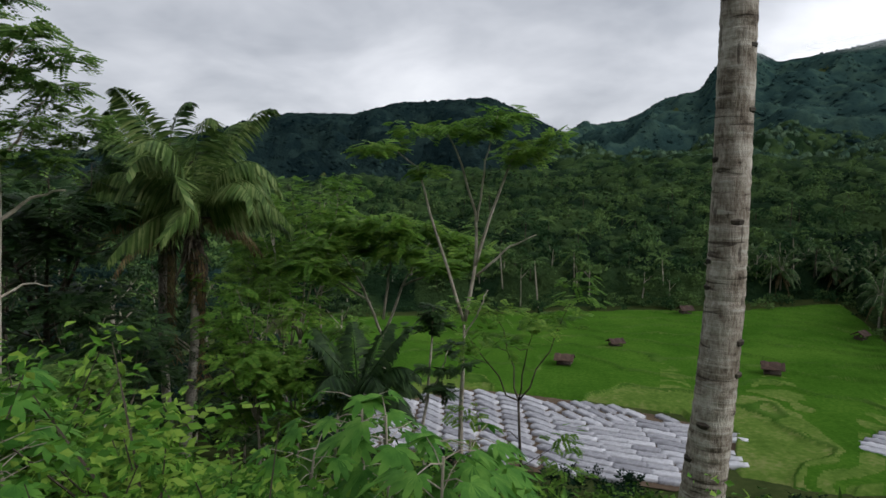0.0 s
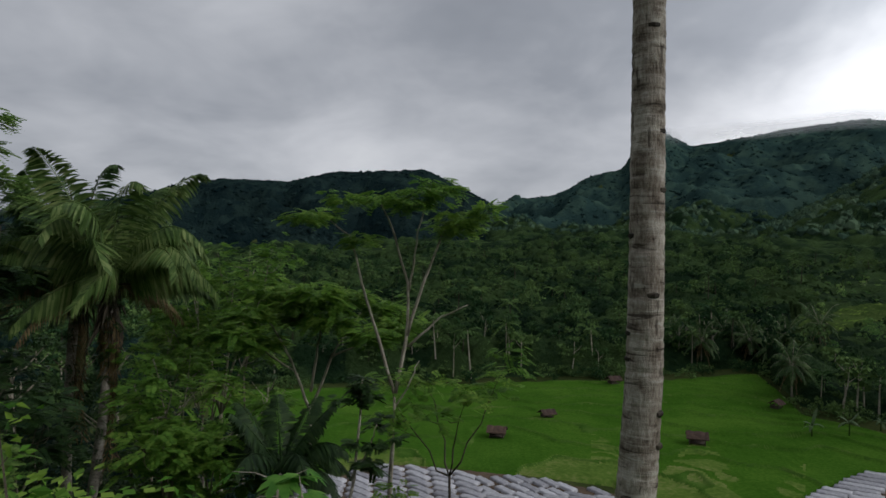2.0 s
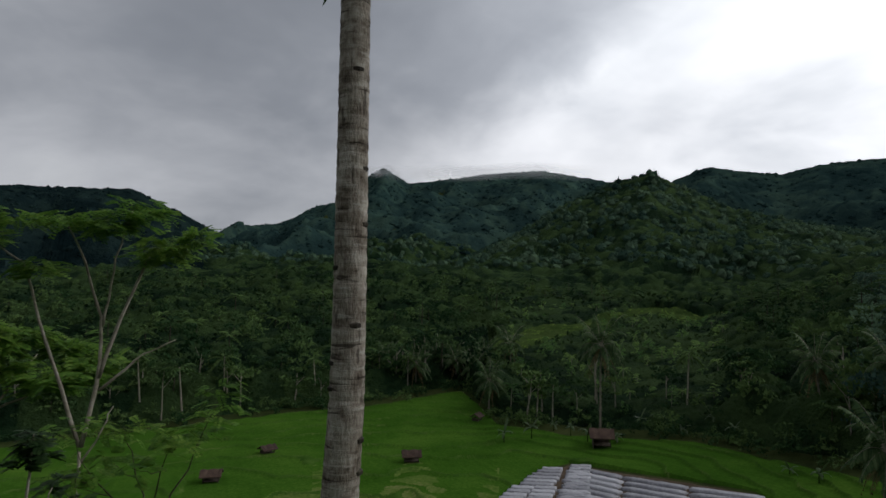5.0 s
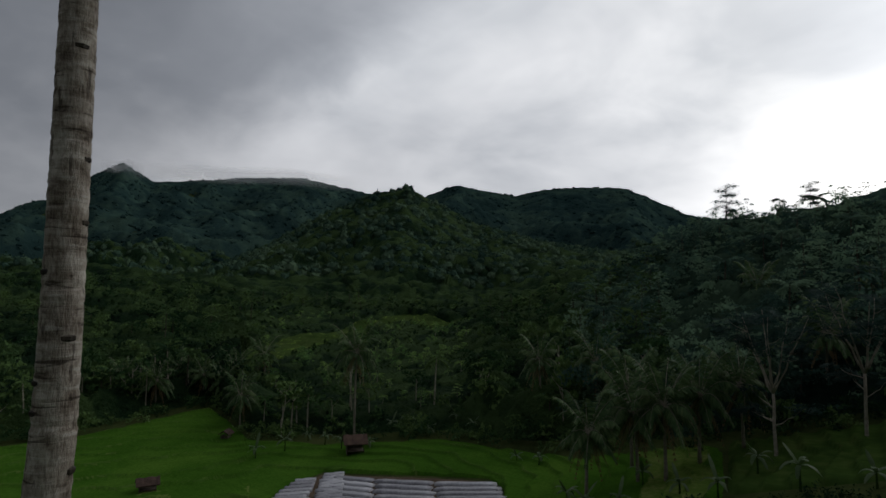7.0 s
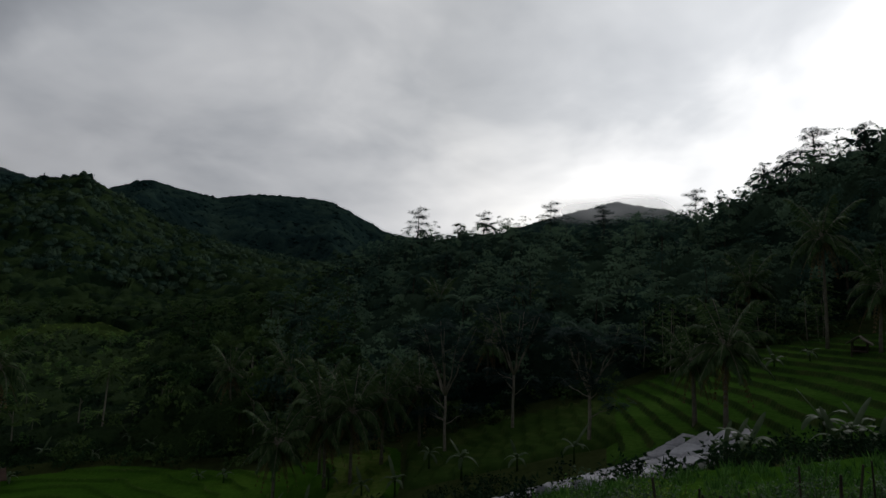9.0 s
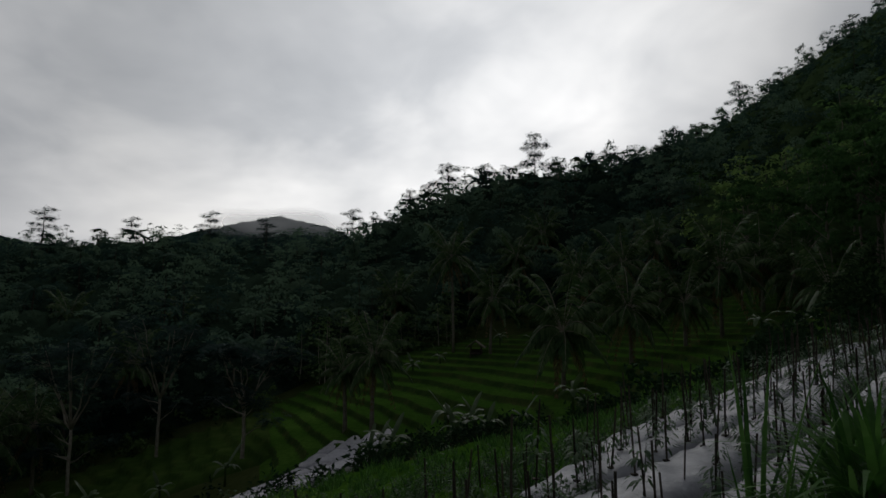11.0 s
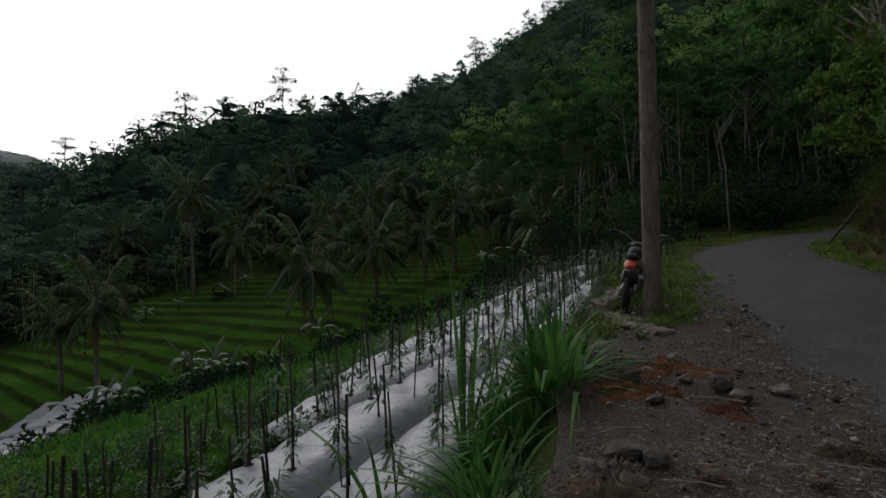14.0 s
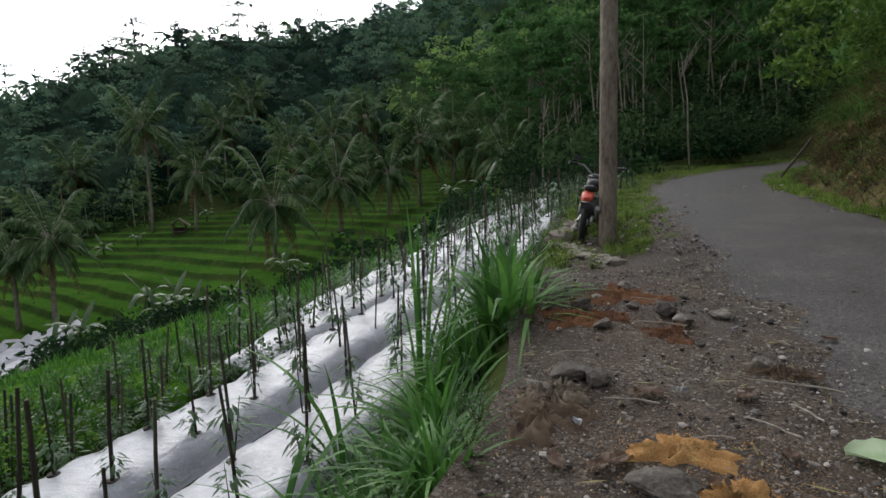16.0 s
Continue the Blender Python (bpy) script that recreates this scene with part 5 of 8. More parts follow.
# slim feather-leaved trees on the slope
def site_tree(name, label, az, d, top_el, fork, limbs, reach, r, leaf_m, bark, seed, lean=(0, 0), **kw):
    rg = np.random.RandomState(seed)
    at = ground_at(az, d)
    tall = EYE + d * math.tan(radians(top_el)) - at.z
    stem_g, crown_g = feather_tree(rg, tall, tall * fork, limbs, reach, r, lean=lean, **kw)
    return tree(name, label, at, stem_g, crown_g, bark, leaf_m)


def drawn_tree(label, d, foot_az, limbs, tufts_at, leaf_m, clump, leaves, leaf, leaflet, seed, deep=1.2):
    """A tree whose limbs and leaf tiers are set by bearing and height angle at one distance."""
    rg = np.random.RandomState(seed)
    at = ground_at(foot_az, d)
    wood_parts = []
    for width, line in limbs:
        pts = [on_ray(a, e, d) - at for a, e in line]
        for k, p in enumerate(pts[1:], 1):
            p += compass(foot_az) * rg.uniform(-1, 1) * deep * 0.5 * k / len(pts)
        pts = np.array([list(p) for p in pts])
        u = np.linspace(0, 1, 10)
        k = np.linspace(0, 1, len(pts))
        fine_pts = np.stack([np.interp(u, k, pts[:, i]) for i in range(3)], 1) + rg.normal(0, 0.015, (10, 3))
        wood_parts.append(tube(fine_pts, np.linspace(width, width * 0.35, 10), 7))
    c = []
    for a, e in tufts_at:
        p = on_ray(a, e, d) - at + compass(foot_az) * rg.uniform(-1, 1) * deep
        c.append(list(p))
        c.append(list(p + Vector(rg.uniform(-1, 1, 3) * (0.6, 0.6, 0.2))))
    tree("feather_tree", label, at, joined(wood_parts), sprays(rg, np.array(c), clump, leaves, leaf, 0, 6, leaflet, 0.16), M_PALEBARK, leaf_m)


drawn_tree("slim white-barked tree with sparse yellow-green leaf tiers", 18.0, 1.5,
           [(0.10, [(1.5, -31), (1.7, -19), (2.0, -12.9)]), (0.055, [(2.0, -12.9), (0.4, -7.6), (-0.9, -3.9), (-2.1, 1.4), (-4.2, 3.2)]), (0.06, [(2.0, -12.9), (3.1, -7.6), (3.3, -3.9), (2.1, 1.4), (0.6, 4.4)]),
            (0.055, [(3.1, -7.6), (4.5, -2.9), (6.5, 2.1), (7.4, 3.2)]), (0.04, [(3.2, -8.7), (6.0, -6.0), (8.6, -4.7)]), (0.035, [(3.3, -3.5), (3.9, 1.5), (5.1, 6.0)]), (0.03, [(2.0, -14.5), (3.6, -11.3), (4.2, -9.8)])],
           [(-4.8, 3.4), (-2.4, 4.9), (0.5, 5.0), (2.8, 4.4), (5.2, 6.4), (7.0, 3.3), (9.6, 3.4), (-6.2, 3.2), (-1.2, 1.4), (8.4, 2.6), (3.9, 5.5), (6.4, 2.5)], M_SENGON, 0.5, 30, 0.42, 0.13, 41)
drawn_tree("young tree with a wide bright green feathery crown", 23.0, -5.7,
           [(0.11, [(-5.7, -24), (-5.7, -19.4), (-5.7, -14.3)]), (0.06, [(-5.7, -14.3), (-7.7, -9.0), (-9.7, -5.8)]), (0.06, [(-5.7, -14.3), (-3.7, -9.1), (-1.2, -5.5)]), (0.055, [(-5.7, -12.5), (-5.0, -8.1), (-4.9, -4.4)]), (0.04, [(-6.8, -11.0), (-9.5, -9.0), (-11.0, -7.2)]), (0.04, [(-4.0, -9.6), (0.2, -7.8), (2.2, -6.8)])],
           [(-11.2, -5.3), (-8.6, -3.8), (-5.4, -3.3), (-2.3, -3.9), (0.9, -5.5), (2.5, -6.6), (-7.6, -6.0), (-3.4, -6.0), (-10.3, -7.9), (-11.8, -6.6), (-0.7, -7.2), (-6.5, -4.6), (-4.2, -4.9), (1.8, -7.6)], M_SENGON, 0.8, 50, 0.5, 0.19, 42, 1.8)
site_tree("feather_tree", "young tree with a bright green layered crown", -13.5, 30.0, -0.6, 0.5, 6, 3.0, 0.12, M_SENGON, M_PALEBARK, 43, clump=1.1, leaves=50, per=4, leaf=0.55, leaflet=0.2, side_limbs=4)
site_tree("feather_tree", "small slim tree with thin spreading twigs", 7.2, 17.0, -9.0, 0.55, 4, 1.7, 0.05, M_SENGON, M_DARKBARK, 44, clump=0.6, leaves=22, per=2, leaf=0.34, leaflet=0.13, side_limbs=3)
drawn_tree("tall slim tree with a pale crooked trunk and feathery tiers", 17.0, -37.2,
           [(0.12, [(-37.4, -22), (-36.9, -12.1), (-36.2, -4.0), (-35.8, 1.6), (-35.5, 9.0), (-35.4, 15.4)]), (0.05, [(-36.2, -2.6), (-33.6, -0.6), (-31.6, -0.2)]), (0.045, [(-35.8, 1.6), (-33.8, 4.6), (-32.0, 7.5)]), (0.04, [(-35.9, 1.0), (-37.6, 2.6), (-39.5, 3.0)]),
            (0.03, [(-35.5, 8.0), (-34.2, 10.2), (-33.0, 11.0)]), (0.03, [(-35.5, 9.4), (-36.4, 10.6), (-37.0, 11.0)]), (0.035, [(-36.6, -8.5), (-34.6, -7.4), (-33.0, -7.6)]), (0.05, [(-36.0, -1.0), (-38.0, 0.6), (-40.5, 0.6)])],
           [(-35.4, 15.5), (-34.4, 14.2), (-36.4, 12.7), (-35.3, 11.6), (-37.0, 10.9), (-33.8, 10.6), (-32.3, 10.8), (-31.5, 9.6), (-35.8, 9.3), (-34.6, 8.7), (-32.6, 8.0), (-31.0, 7.7), (-37.0, 7.7), (-32.4, 6.5), (-30.4, 5.3),
            (-34.0, 4.7), (-31.8, 4.1), (-36.6, 5.3), (-34.6, 3.1), (-30.8, 3.5), (-38.5, 3.4), (-40.0, 1.5), (-33.0, 2.4), (-36.8, 2.0), (-39.5, 5.5), (-38.5, 7.0)], M_LEFTTREE, 0.5, 24, 0.42, 0.14, 46, 1.2)
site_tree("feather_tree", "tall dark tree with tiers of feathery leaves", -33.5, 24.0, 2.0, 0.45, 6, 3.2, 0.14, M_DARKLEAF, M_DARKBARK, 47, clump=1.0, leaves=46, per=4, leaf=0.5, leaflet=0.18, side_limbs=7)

drawn_tree("thin sapling with dark clumps of leaves", 14.0, -1.6, [(0.05, [(-2.2, -33), (-1.9, -22), (-1.2, -16), (-0.9, -11.5)]), (0.03, [(-1.9, -20), (-0.2, -17.5), (0.4, -15.6)])],
           [(-1.0, -11.6), (-1.4, -12.6), (-0.7, -13.2), (-1.6, -13.6), (0.4, -15.8), (0.1, -17.0), (0.6, -17.6), (-0.1, -18.6), (0.5, -19.2)], M_DARKLEAF, 0.17, 15, 0.24, 0.11, 61, 0.3)
for az, d, el, sd, m_, fk, rc in ((-17.2, 19, -9.0, 71, M_SENGON, 0.5, 1.3), (-18.9, 24, -6.0, 72, M_SENGON, 0.55, 1.5), (-11.6, 29, 1.0, 73, M_SENGON, 0.6, 2.0), (-15.0, 27, -3.6, 74, M_SENGON, 0.55, 1.7), (-28.4, 18, -11.0, 75, M_DARKLEAF, 0.25, 1.1),
                                  (-31.8, 22, -8.0, 76, M_DARKLEAF, 0.35, 1.5), (-33.4, 15, -14.5, 78, M_LEFTTREE, 0.5, 0.9), (-17.6, 17, -14.5, 79, M_SENGON, 0.5, 0.9), (-14.0, 17, -15.0, 80, M_SENGON, 0.5, 0.9), (-37.5, 25, -4.0, 81, M_DARKLEAF, 0.35, 1.7)):
    site_tree("feather_tree", "slender young tree with spreading tiers of compound leaves", az, d, el, fk, 5, rc, 0.055, m_, M_GREYBARK, sd, clump=0.42 * rc, leaves=15, per=3, leaf=0.42, leaflet=0.16, side_limbs=4)
for az, d, el, sd in ((95.3, 47, -1.0, 51), (82.3, 58, -0.6, 52), (88.5, 60, 1.0, 53)):
    site_tree("feather_tree", "forked pale-stemmed tree with green feathery tiers below the hill", az, d, el, 0.42, 6, 3.0, 0.15, M_HILL, M_PALEBARK, sd, clump=1.0, leaves=26, per=3, leaf=0.7, pairs=4, leaflet=0.28, side_limbs=4)

# the grove on the slope behind
grove_kinds = []
for i in range(4):
    rg = np.random.RandomState(60 + i)
    tall = (9.5, 11, 8, 10.5)[i]
    c = crown_geo(rg, 24, 48, 2.5, tall, 0.36, 0.30, 0, 0.45, 0.2)
    s = stem_geo(rg, tall * 0.9, 0.15, 0, 5)
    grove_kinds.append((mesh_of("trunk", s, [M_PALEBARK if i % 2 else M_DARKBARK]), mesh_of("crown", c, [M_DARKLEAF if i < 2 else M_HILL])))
rg = np.random.RandomState(77)
for az, d, k, sz in ((-44, 26, 0, .9), (-40, 32, 1, 1), (-36, 38, 0, 1), (-31, 33, 3, .85), (-28, 42, 1, .95), (-25, 52, 0, 1), (-19, 36, 2, .95), (-17, 46, 1, .9), (-12, 42, 3, .75), (-14, 56, 0, 1),
                     (-10, 62, 1, 1), (-21, 62, 3, 1.1), (-29, 60, 0, 1.1), (-37, 55, 1, 1.1), (-43, 45, 3, 1), (-27, 28, 2, .62), (-30, 23, 0, .5), (-20, 27, 0, .55), (-12.5, 27, 2, .5), (-9.8, 34, 3, .55), (-23, 32, 1, .7)):
    at = ground_at(az + rg.uniform(-0.5, 0.5), d)
    ob = thing("slope_tree", "dark leafy tree in the grove on the slope", "tree", group="grove on the slope",
               at=Matrix.Translation(at) @ Matrix.Rotation(rg.uniform(0, 6), 4, "Z") @ Matrix.Scale(sz, 4))
    part("trunk", grove_kinds[k][0], None, ob)
    part("crown", grove_kinds[k][1], None, ob)

# palms of the hillside and the valley
palm_kinds = []
for i in range(4):
    rg = np.random.RandomState(90 + i)
    kf = [frond_mesh(rg, rg.uniform(3.3, 3.9), r0, d0, 30, 0.85, 0, 0.6, 0.14) for r0, d0 in ((2.1, 0.95), (1.3, 0.95), (0.7, 0.95), (0.1, 0.8))]
    fronds = [kf[min(3, j // 5)].moved(Matrix.Rotation(j * 2.399 + i, 4, "Z") @ Matrix.Rotation(rg.uniform(-0.2, 0.2), 4, "X") @ Matrix.Rotation(rg.uniform(-0.15, 0.15), 4, "Y")) for j in range(21)]
    old = frond_mesh(rg, 2.4, -0.8, 0.9, 14, 0.5, 0, 0.8, 0.12)
    palm_kinds.append((mesh_of("crown", joined(fronds), [M_PALM, M_PALEBARK]), mesh_of("dead_fronds", joined([old.moved(Matrix.Rotation(j * 1.3, 4, "Z")) for j in range(5)]), [M_PALMDRY, M_DARKBARK])))
rg = np.random.RandomState(99)


def hill_palm(az, el, d, k, sz):
    """A palm whose crown sits at a height angle; the stem reaches down to the ground."""
    at = ground_at(az, d)
    tall = max(1.6, EYE + d * math.tan(radians(el)) - at.z)
    lean = rg.uniform(-0.06, 0.06, 2) * tall
    ob = thing("coconut_palm", "coconut palm with a dark green crown on the hillside", "palm tree", group="hillside palms", at=Matrix.Translation(at))
    part("trunk", tube([(lean[0] * u * u, lean[1] * u * u, tall * u - 0.4 * (u == 0)) for u in np.linspace(0, 1, 6)], [0.2, 0.16, 0.14, 0.13, 0.12, 0.13], 7), [M_GREYBARK], ob, smooth=True)
    m = Matrix.Translation((lean[0], lean[1], tall)) @ Matrix.Rotation(rg.uniform(0, 6), 4, "Z") @ Matrix.Scale(sz, 4)
    part("crown", palm_kinds[k][0], None, ob, at=m)
    part("dead_fronds", palm_kinds[k][1], None, ob, "brown dead fronds under the crown", at=m)


# by the terraces
for az, el, d, k, sz in ((129.6, 1.5, 50, 0, 0.95), (123.7, -0.4, 44, 1, 1.0), (117.1, 2.4, 66, 2, 0.9), (137.0, 4.9, 54, 1, 1.05), (140.2, 5.3, 62, 3, 1.0), (145.1, 2.8, 46, 0, 0.75), (113.7, 6.3, 70, 2, 0.9), (134.1, 2.1, 52, 3, 0.8), (106.4, -2.7, 43, 0, 0.8),
                         (129.0, 5.6, 74, 2, 1.0), (125.0, 4.4, 72, 3, 0.95), (108.1, 2.6, 82, 1, 0.95), (119.8, 6.4, 86, 0, 0.9), (122.2, 8.4, 95, 1, 1.0), (104.0, -4.0, 45, 3, 0.6), (132.2, 7.2, 80, 0, 1.0), (142.6, 4.0, 58, 2, 0.85)):
    hill_palm(az, el, d, k, sz)
# at the foot of the wooded hill and along the valley woods
for az, el, d, k, sz in ((46.1, -5.3, 88, 2, 0.95), (71.1, -8.2, 62, 0, 0.95), (63.2, -6.0, 85, 1, 0.85), (68.2, -5.9, 80, 3, 0.9), (73.9, -9.5, 56, 2, 0.9), (76.6, -8.4, 60, 1, 0.9), (71.6, -10.2, 57, 3, 0.95), (67.2, -12.0, 55, 0, 0.8), (36.1, -8.8, 104, 1, 0.85),
                         (38.1, -5.4, 130, 2, 0.9), (29.3, -7.3, 122, 3, 0.95), (33.0, -7.0, 127, 0, 0.95), (26.8, -6.9, 129, 1, 0.9), (31.0, -6.3, 133, 2, 0.9), (34.6, -7.6, 124, 3, 0.85), (35.6, -6.4, 126, 1, 0.9), (80.0, -7.5, 62, 2, 0.85), (86.0, -3.0, 72, 0, 0.9), (89.5, 0.5, 100, 1, 0.9), (81.5, 1.0, 110, 3, 0.9)):
    hill_palm(az, el, d, k, sz * 1.05)

# flat-tiered trees that stand above the hill's skyline
tier_kinds = []
for i in range(3):
    rg = np.random.RandomState(120 + i)
    mids, limbs_g = [], [tube(curve_points((0, 0, -0.6), (0.2, 0, 13.6), 0, 6, rg, 0.08), np.linspace(0.2, 0.07, 6), 6)]
    for q in range(9):
        u = q / 8
        a = q * 2.4 + rg.uniform(-0.4, 0.4)
        d = rg.uniform(0.7, 2.7) * (1.15 - 0.65 * u)
        mids.append((0.2 + np.cos(a) * d, np.sin(a) * d, 8.2 + 5.6 * u))
        limbs_g.append(tube(curve_points((0.15, 0, 7.6 + 5.5 * u), mids[-1], -0.1, 4), np.linspace(0.05, 0.02, 4), 4))
    stem_g, crown_g = joined(limbs_g), sprays(rg, np.array(mids), 1.4, 150, 0.6, 0, 2, 0.24, 0.12)
    tier_kinds.append((mesh_of("trunk", stem_g, [M_DARKBARK]), mesh_of("crown", crown_g, [M_HILL])))
for az, d, el in ((79.1, 175, 9.3), (85.3, 172, 9.1), (91.5, 170, 10.0), (96.4, 168, 9.6), (104.2, 135, 10.8), (109.5, 128, 12.6), (111.2, 124, 13.4), (113.2, 122, 15.2), (116.6, 122, 15.0), (119.0, 124, 14.8), (121.5, 124, 17.4), (129.8, 170, 15.8),
                  (133.4, 200, 17.0), (139.5, 230, 20.2), (147.5, 255, 23.2), (153.5, 258, 27.4)):
    at = ground_at(az, d)
    tall = EYE + d * math.tan(radians(el)) - at.z
    ob = thing("tiered_tree", "tall tree with flat tiers of feathery leaves above the ridge", "tree", group="skyline trees",
               at=Matrix.Translation(at) @ Matrix.Rotation(az, 4, "Z") @ Matrix.Scale(tall / 14, 4))
    k = tier_kinds[int(az) % 3]
    part("trunk", k[0], None, ob)
    part("crown", k[1], None, ob)


# round dark crowns on the same ridge
for az, d, el, k in ((82.9, 170, 8.2, 0), (123.4, 132, 15.2, 1), (125.2, 134, 15.6, 0), (127.0, 136, 15.0, 1), (120.3, 128, 14.4, 0), (130.5, 150, 15.0, 0), (136.5, 205, 17.4, 1), (142.5, 240, 20.6, 0), (150, 255, 24.6, 1)):
    at = ground_at(az, d)
    tall = EYE + d * math.tan(radians(el)) - at.z
    ob = thing("broad_tree", "dark round-crowned tree on the crest of the hill", "tree", group="crest trees", at=Matrix.Translation(at) @ Matrix.Rotation(az, 4, "Z") @ Matrix.Scale(tall / (9.5, 11)[k], 4))
    part("trunk", grove_kinds[k][0], None, ob)
    part("crown", grove_kinds[k][1], None, ob)


# slim bright trees that line the far side of the bend
row_kinds = []
for i in range(4):
    rg = np.random.RandomState(140 + i)
    tall = (9.5, 11, 12, 10)[i]
    c = crown_geo(rg, 26, 34, 2.5, tall, 0.40, 0.27, 0, 0.28, 0.42)
    s = stem_geo(rg, tall * 0.92, 0.085, 0, 7)
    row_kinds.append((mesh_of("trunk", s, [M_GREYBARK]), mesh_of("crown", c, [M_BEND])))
rg = np.random.RandomState(150)
for i in range(64):
    az = 138 + 42 * (i + rg.uniform(0, 1)) / 64
    d = float(np.interp(az, [138, 147, 153, 166, 180], [64, 48, 37, 35, 36])) + 32 * rg.uniform(0, 1) ** 1.5
    at = ground_at(az, d)
    ob = thing("slim_tree", "slim pale-stemmed tree with bright feathery crown by the bend", "tree", group="trees behind the bend",
               at=Matrix.Translation(at) @ Matrix.Rotation(rg.uniform(0, 6), 4, "Z") @ Matrix.Scale(rg.uniform(0.75, 1.15), 4))
    part("trunk", row_kinds[i % 4][0], None, ob)
    part("crown", row_kinds[i % 4][1], None, ob)

# ---- vegetable beds under film beside the road ----
def bed_line(s, off):
    return 4.85 + off - 0.14 * s - 0.004 * s * s


def swept_bed(s0, s1, off, n, wide=0.98, tall=0.30, seed=0):
    """A raised bed under stretched film: a rounded ridge with sagging folds and tucked edges."""
    rg = np.random.RandomState(seed)
    s = np.linspace(s0, s1, n)
    w = bed_line(s, off)
    prof = np.array([(-0.56, -0.10), (-0.53, 0.02), (-0.49, 0.45), (-0.42, 0.84), (-0.24, 0.98), (0, 1.0), (0.24, 0.98), (0.42, 0.84), (0.49, 0.45), (0.53, 0.02), (0.56, -0.10)])
    slope = np.gradient(w, s)
    q = np.sqrt(1 + slope ** 2)
    S = s[:, None] - prof[None, :, 0] * wide * (slope / q)[:, None]
    W = w[:, None] + prof[None, :, 0] * wide / q[:, None]
    x, y = world_xy(S, W)
    xc, yc = world_xy(s, w)
    base = height(xc, yc) * 0.7 + (0.083 * s - 0.98) * 0.3
    end = np.clip(np.minimum(s - s0, s1 - s) / 0.9, 0, 1)
    crease = 0.024 * np.sin(s * 9.0 + rg.uniform(0, 6))[:, None] * np.sin(prof[None, :, 0] * 14) + 0.028 * waves(x, y, 0.6, seed, 3)
    z = base[:, None] + prof[None, :, 1] * tall * np.sqrt(end)[:, None] + crease * (prof[None, :, 1] > 0.3)
    v = np.stack([x, y, z], 2).reshape(-1, 3)
    k = len(prof)
    i, j = np.meshgrid(np.arange(n - 1), np.arange(k - 1), indexing="ij")
    a = (i * k + j).ravel()
    return Geo(v, np.concatenate([np.stack([a, a + k + 1, a + 1], 1), np.stack([a, a + k, a + k + 1], 1)])), (s, w, base + tall)


rg = np.random.RandomState(3)
stake_me = [mesh_of("stake", tube([(0, 0, -0.1), (0.01, 0.006, 0.5), (0.0, 0.012, h)], [0.017, 0.015, 0.013], 6), [M_STAKE]) for h in (1.05, 1.2, 0.9)]


def chili_geo(rg, tall):
    stem_pts = curve_points((0, 0, -0.05), (rg.normal(0, 0.03), rg.normal(0, 0.03), tall), 0, 4)
    out = [tube(stem_pts, [0.008, 0.007, 0.005, 0.003], 5, 1, False)]
    n = 46
    u = rg.uniform(0.3, 1.0, n)
    a = rg.uniform(0, 6.28, n)
    base = np.stack([np.cos(a) * 0.12 * rg.uniform(0, 1, n), np.sin(a) * 0.12 * rg.uniform(0, 1, n), tall * u], 1)
    way = np.stack([np.cos(a), np.sin(a), rg.uniform(-0.7, 0.3, n)], 1)
    out.append(lances(base, way, np.stack([-np.sin(a), np.cos(a), 0 * a], 1), rg.uniform(0.07, 0.13, n), 0.035, 0, 0.35))
    return joined(out)


hole_me = mesh_of("planting_hole", tube([(0, 0, -0.02), (0, 0, 0.0), (0, 0, 0.006)], [0.05, 0.055, 0.02], 9), [M_STAKE])
chili_me = [mesh_of("chili_plant", chili_geo(rg, h), [M_CHILI, M_STAKE]) for h in (0.4, 0.5, 0.6, 0.35)]
for bi, (off, s0, s1) in enumerate(((-1.62, 2.4, 19.5), (0.0, 0.6, 20.5), (1.35, 7.6, 21.5), (2.5, 10.5, 22))):
    g, (s, w, top) = swept_bed(s0, s1, off, 220, 0.98 if bi < 2 else 0.86, 0.27, bi)
    bed = thing("mulch_bed", "raised bed under silvery plastic film beside the road", "vegetable bed", g, [M_PLASTIC], group="silvery beds", smooth=True)
    for side in (-0.27, 0.27):
        for q in np.arange(s0 + 0.3, s1 - 0.2, 0.8 if bi < 2 else 0.95):
            qq = q + rg.uniform(-0.12, 0.12)
            x, y = world_xy(qq, np.interp(qq, s, w) + side + rg.uniform(-0.05, 0.05))
            z = np.interp(qq, s, top) - 0.04
            ob = new("stake", stake_me[rg.randint(3)])
            ob.matrix_world = pose(x, y, z, rg.uniform(-5, 5), rg.uniform(-5, 5), rg.uniform(0, 360)) @ Matrix.Scale(rg.uniform(0.75, 1.1), 4)
            tagged(ob, "thin dark bamboo stake pushed into the bed", "stake", "bed stakes")
            part("planting_hole", hole_me, None, bed, at=pose(x + 0.02, y, np.interp(qq, s, top) - 0.012, 0, 0, rg.uniform(0, 360)))
            if rg.uniform() < 0.92:
                ob = new("chili_plant", chili_me[rg.randint(4)])
                ob.matrix_world = pose(x + rg.uniform(-0.05, 0.05), y + rg.uniform(-0.05, 0.05), z - 0.01, 0, 0, rg.uniform(0, 360)) @ Matrix.Scale(rg.uniform(0.7, 1.15) * (1.0 if qq < 7 else 1.25), 4)
                tagged(ob, "small leafy chili plant growing through the film", "chili plant", "chili plants")

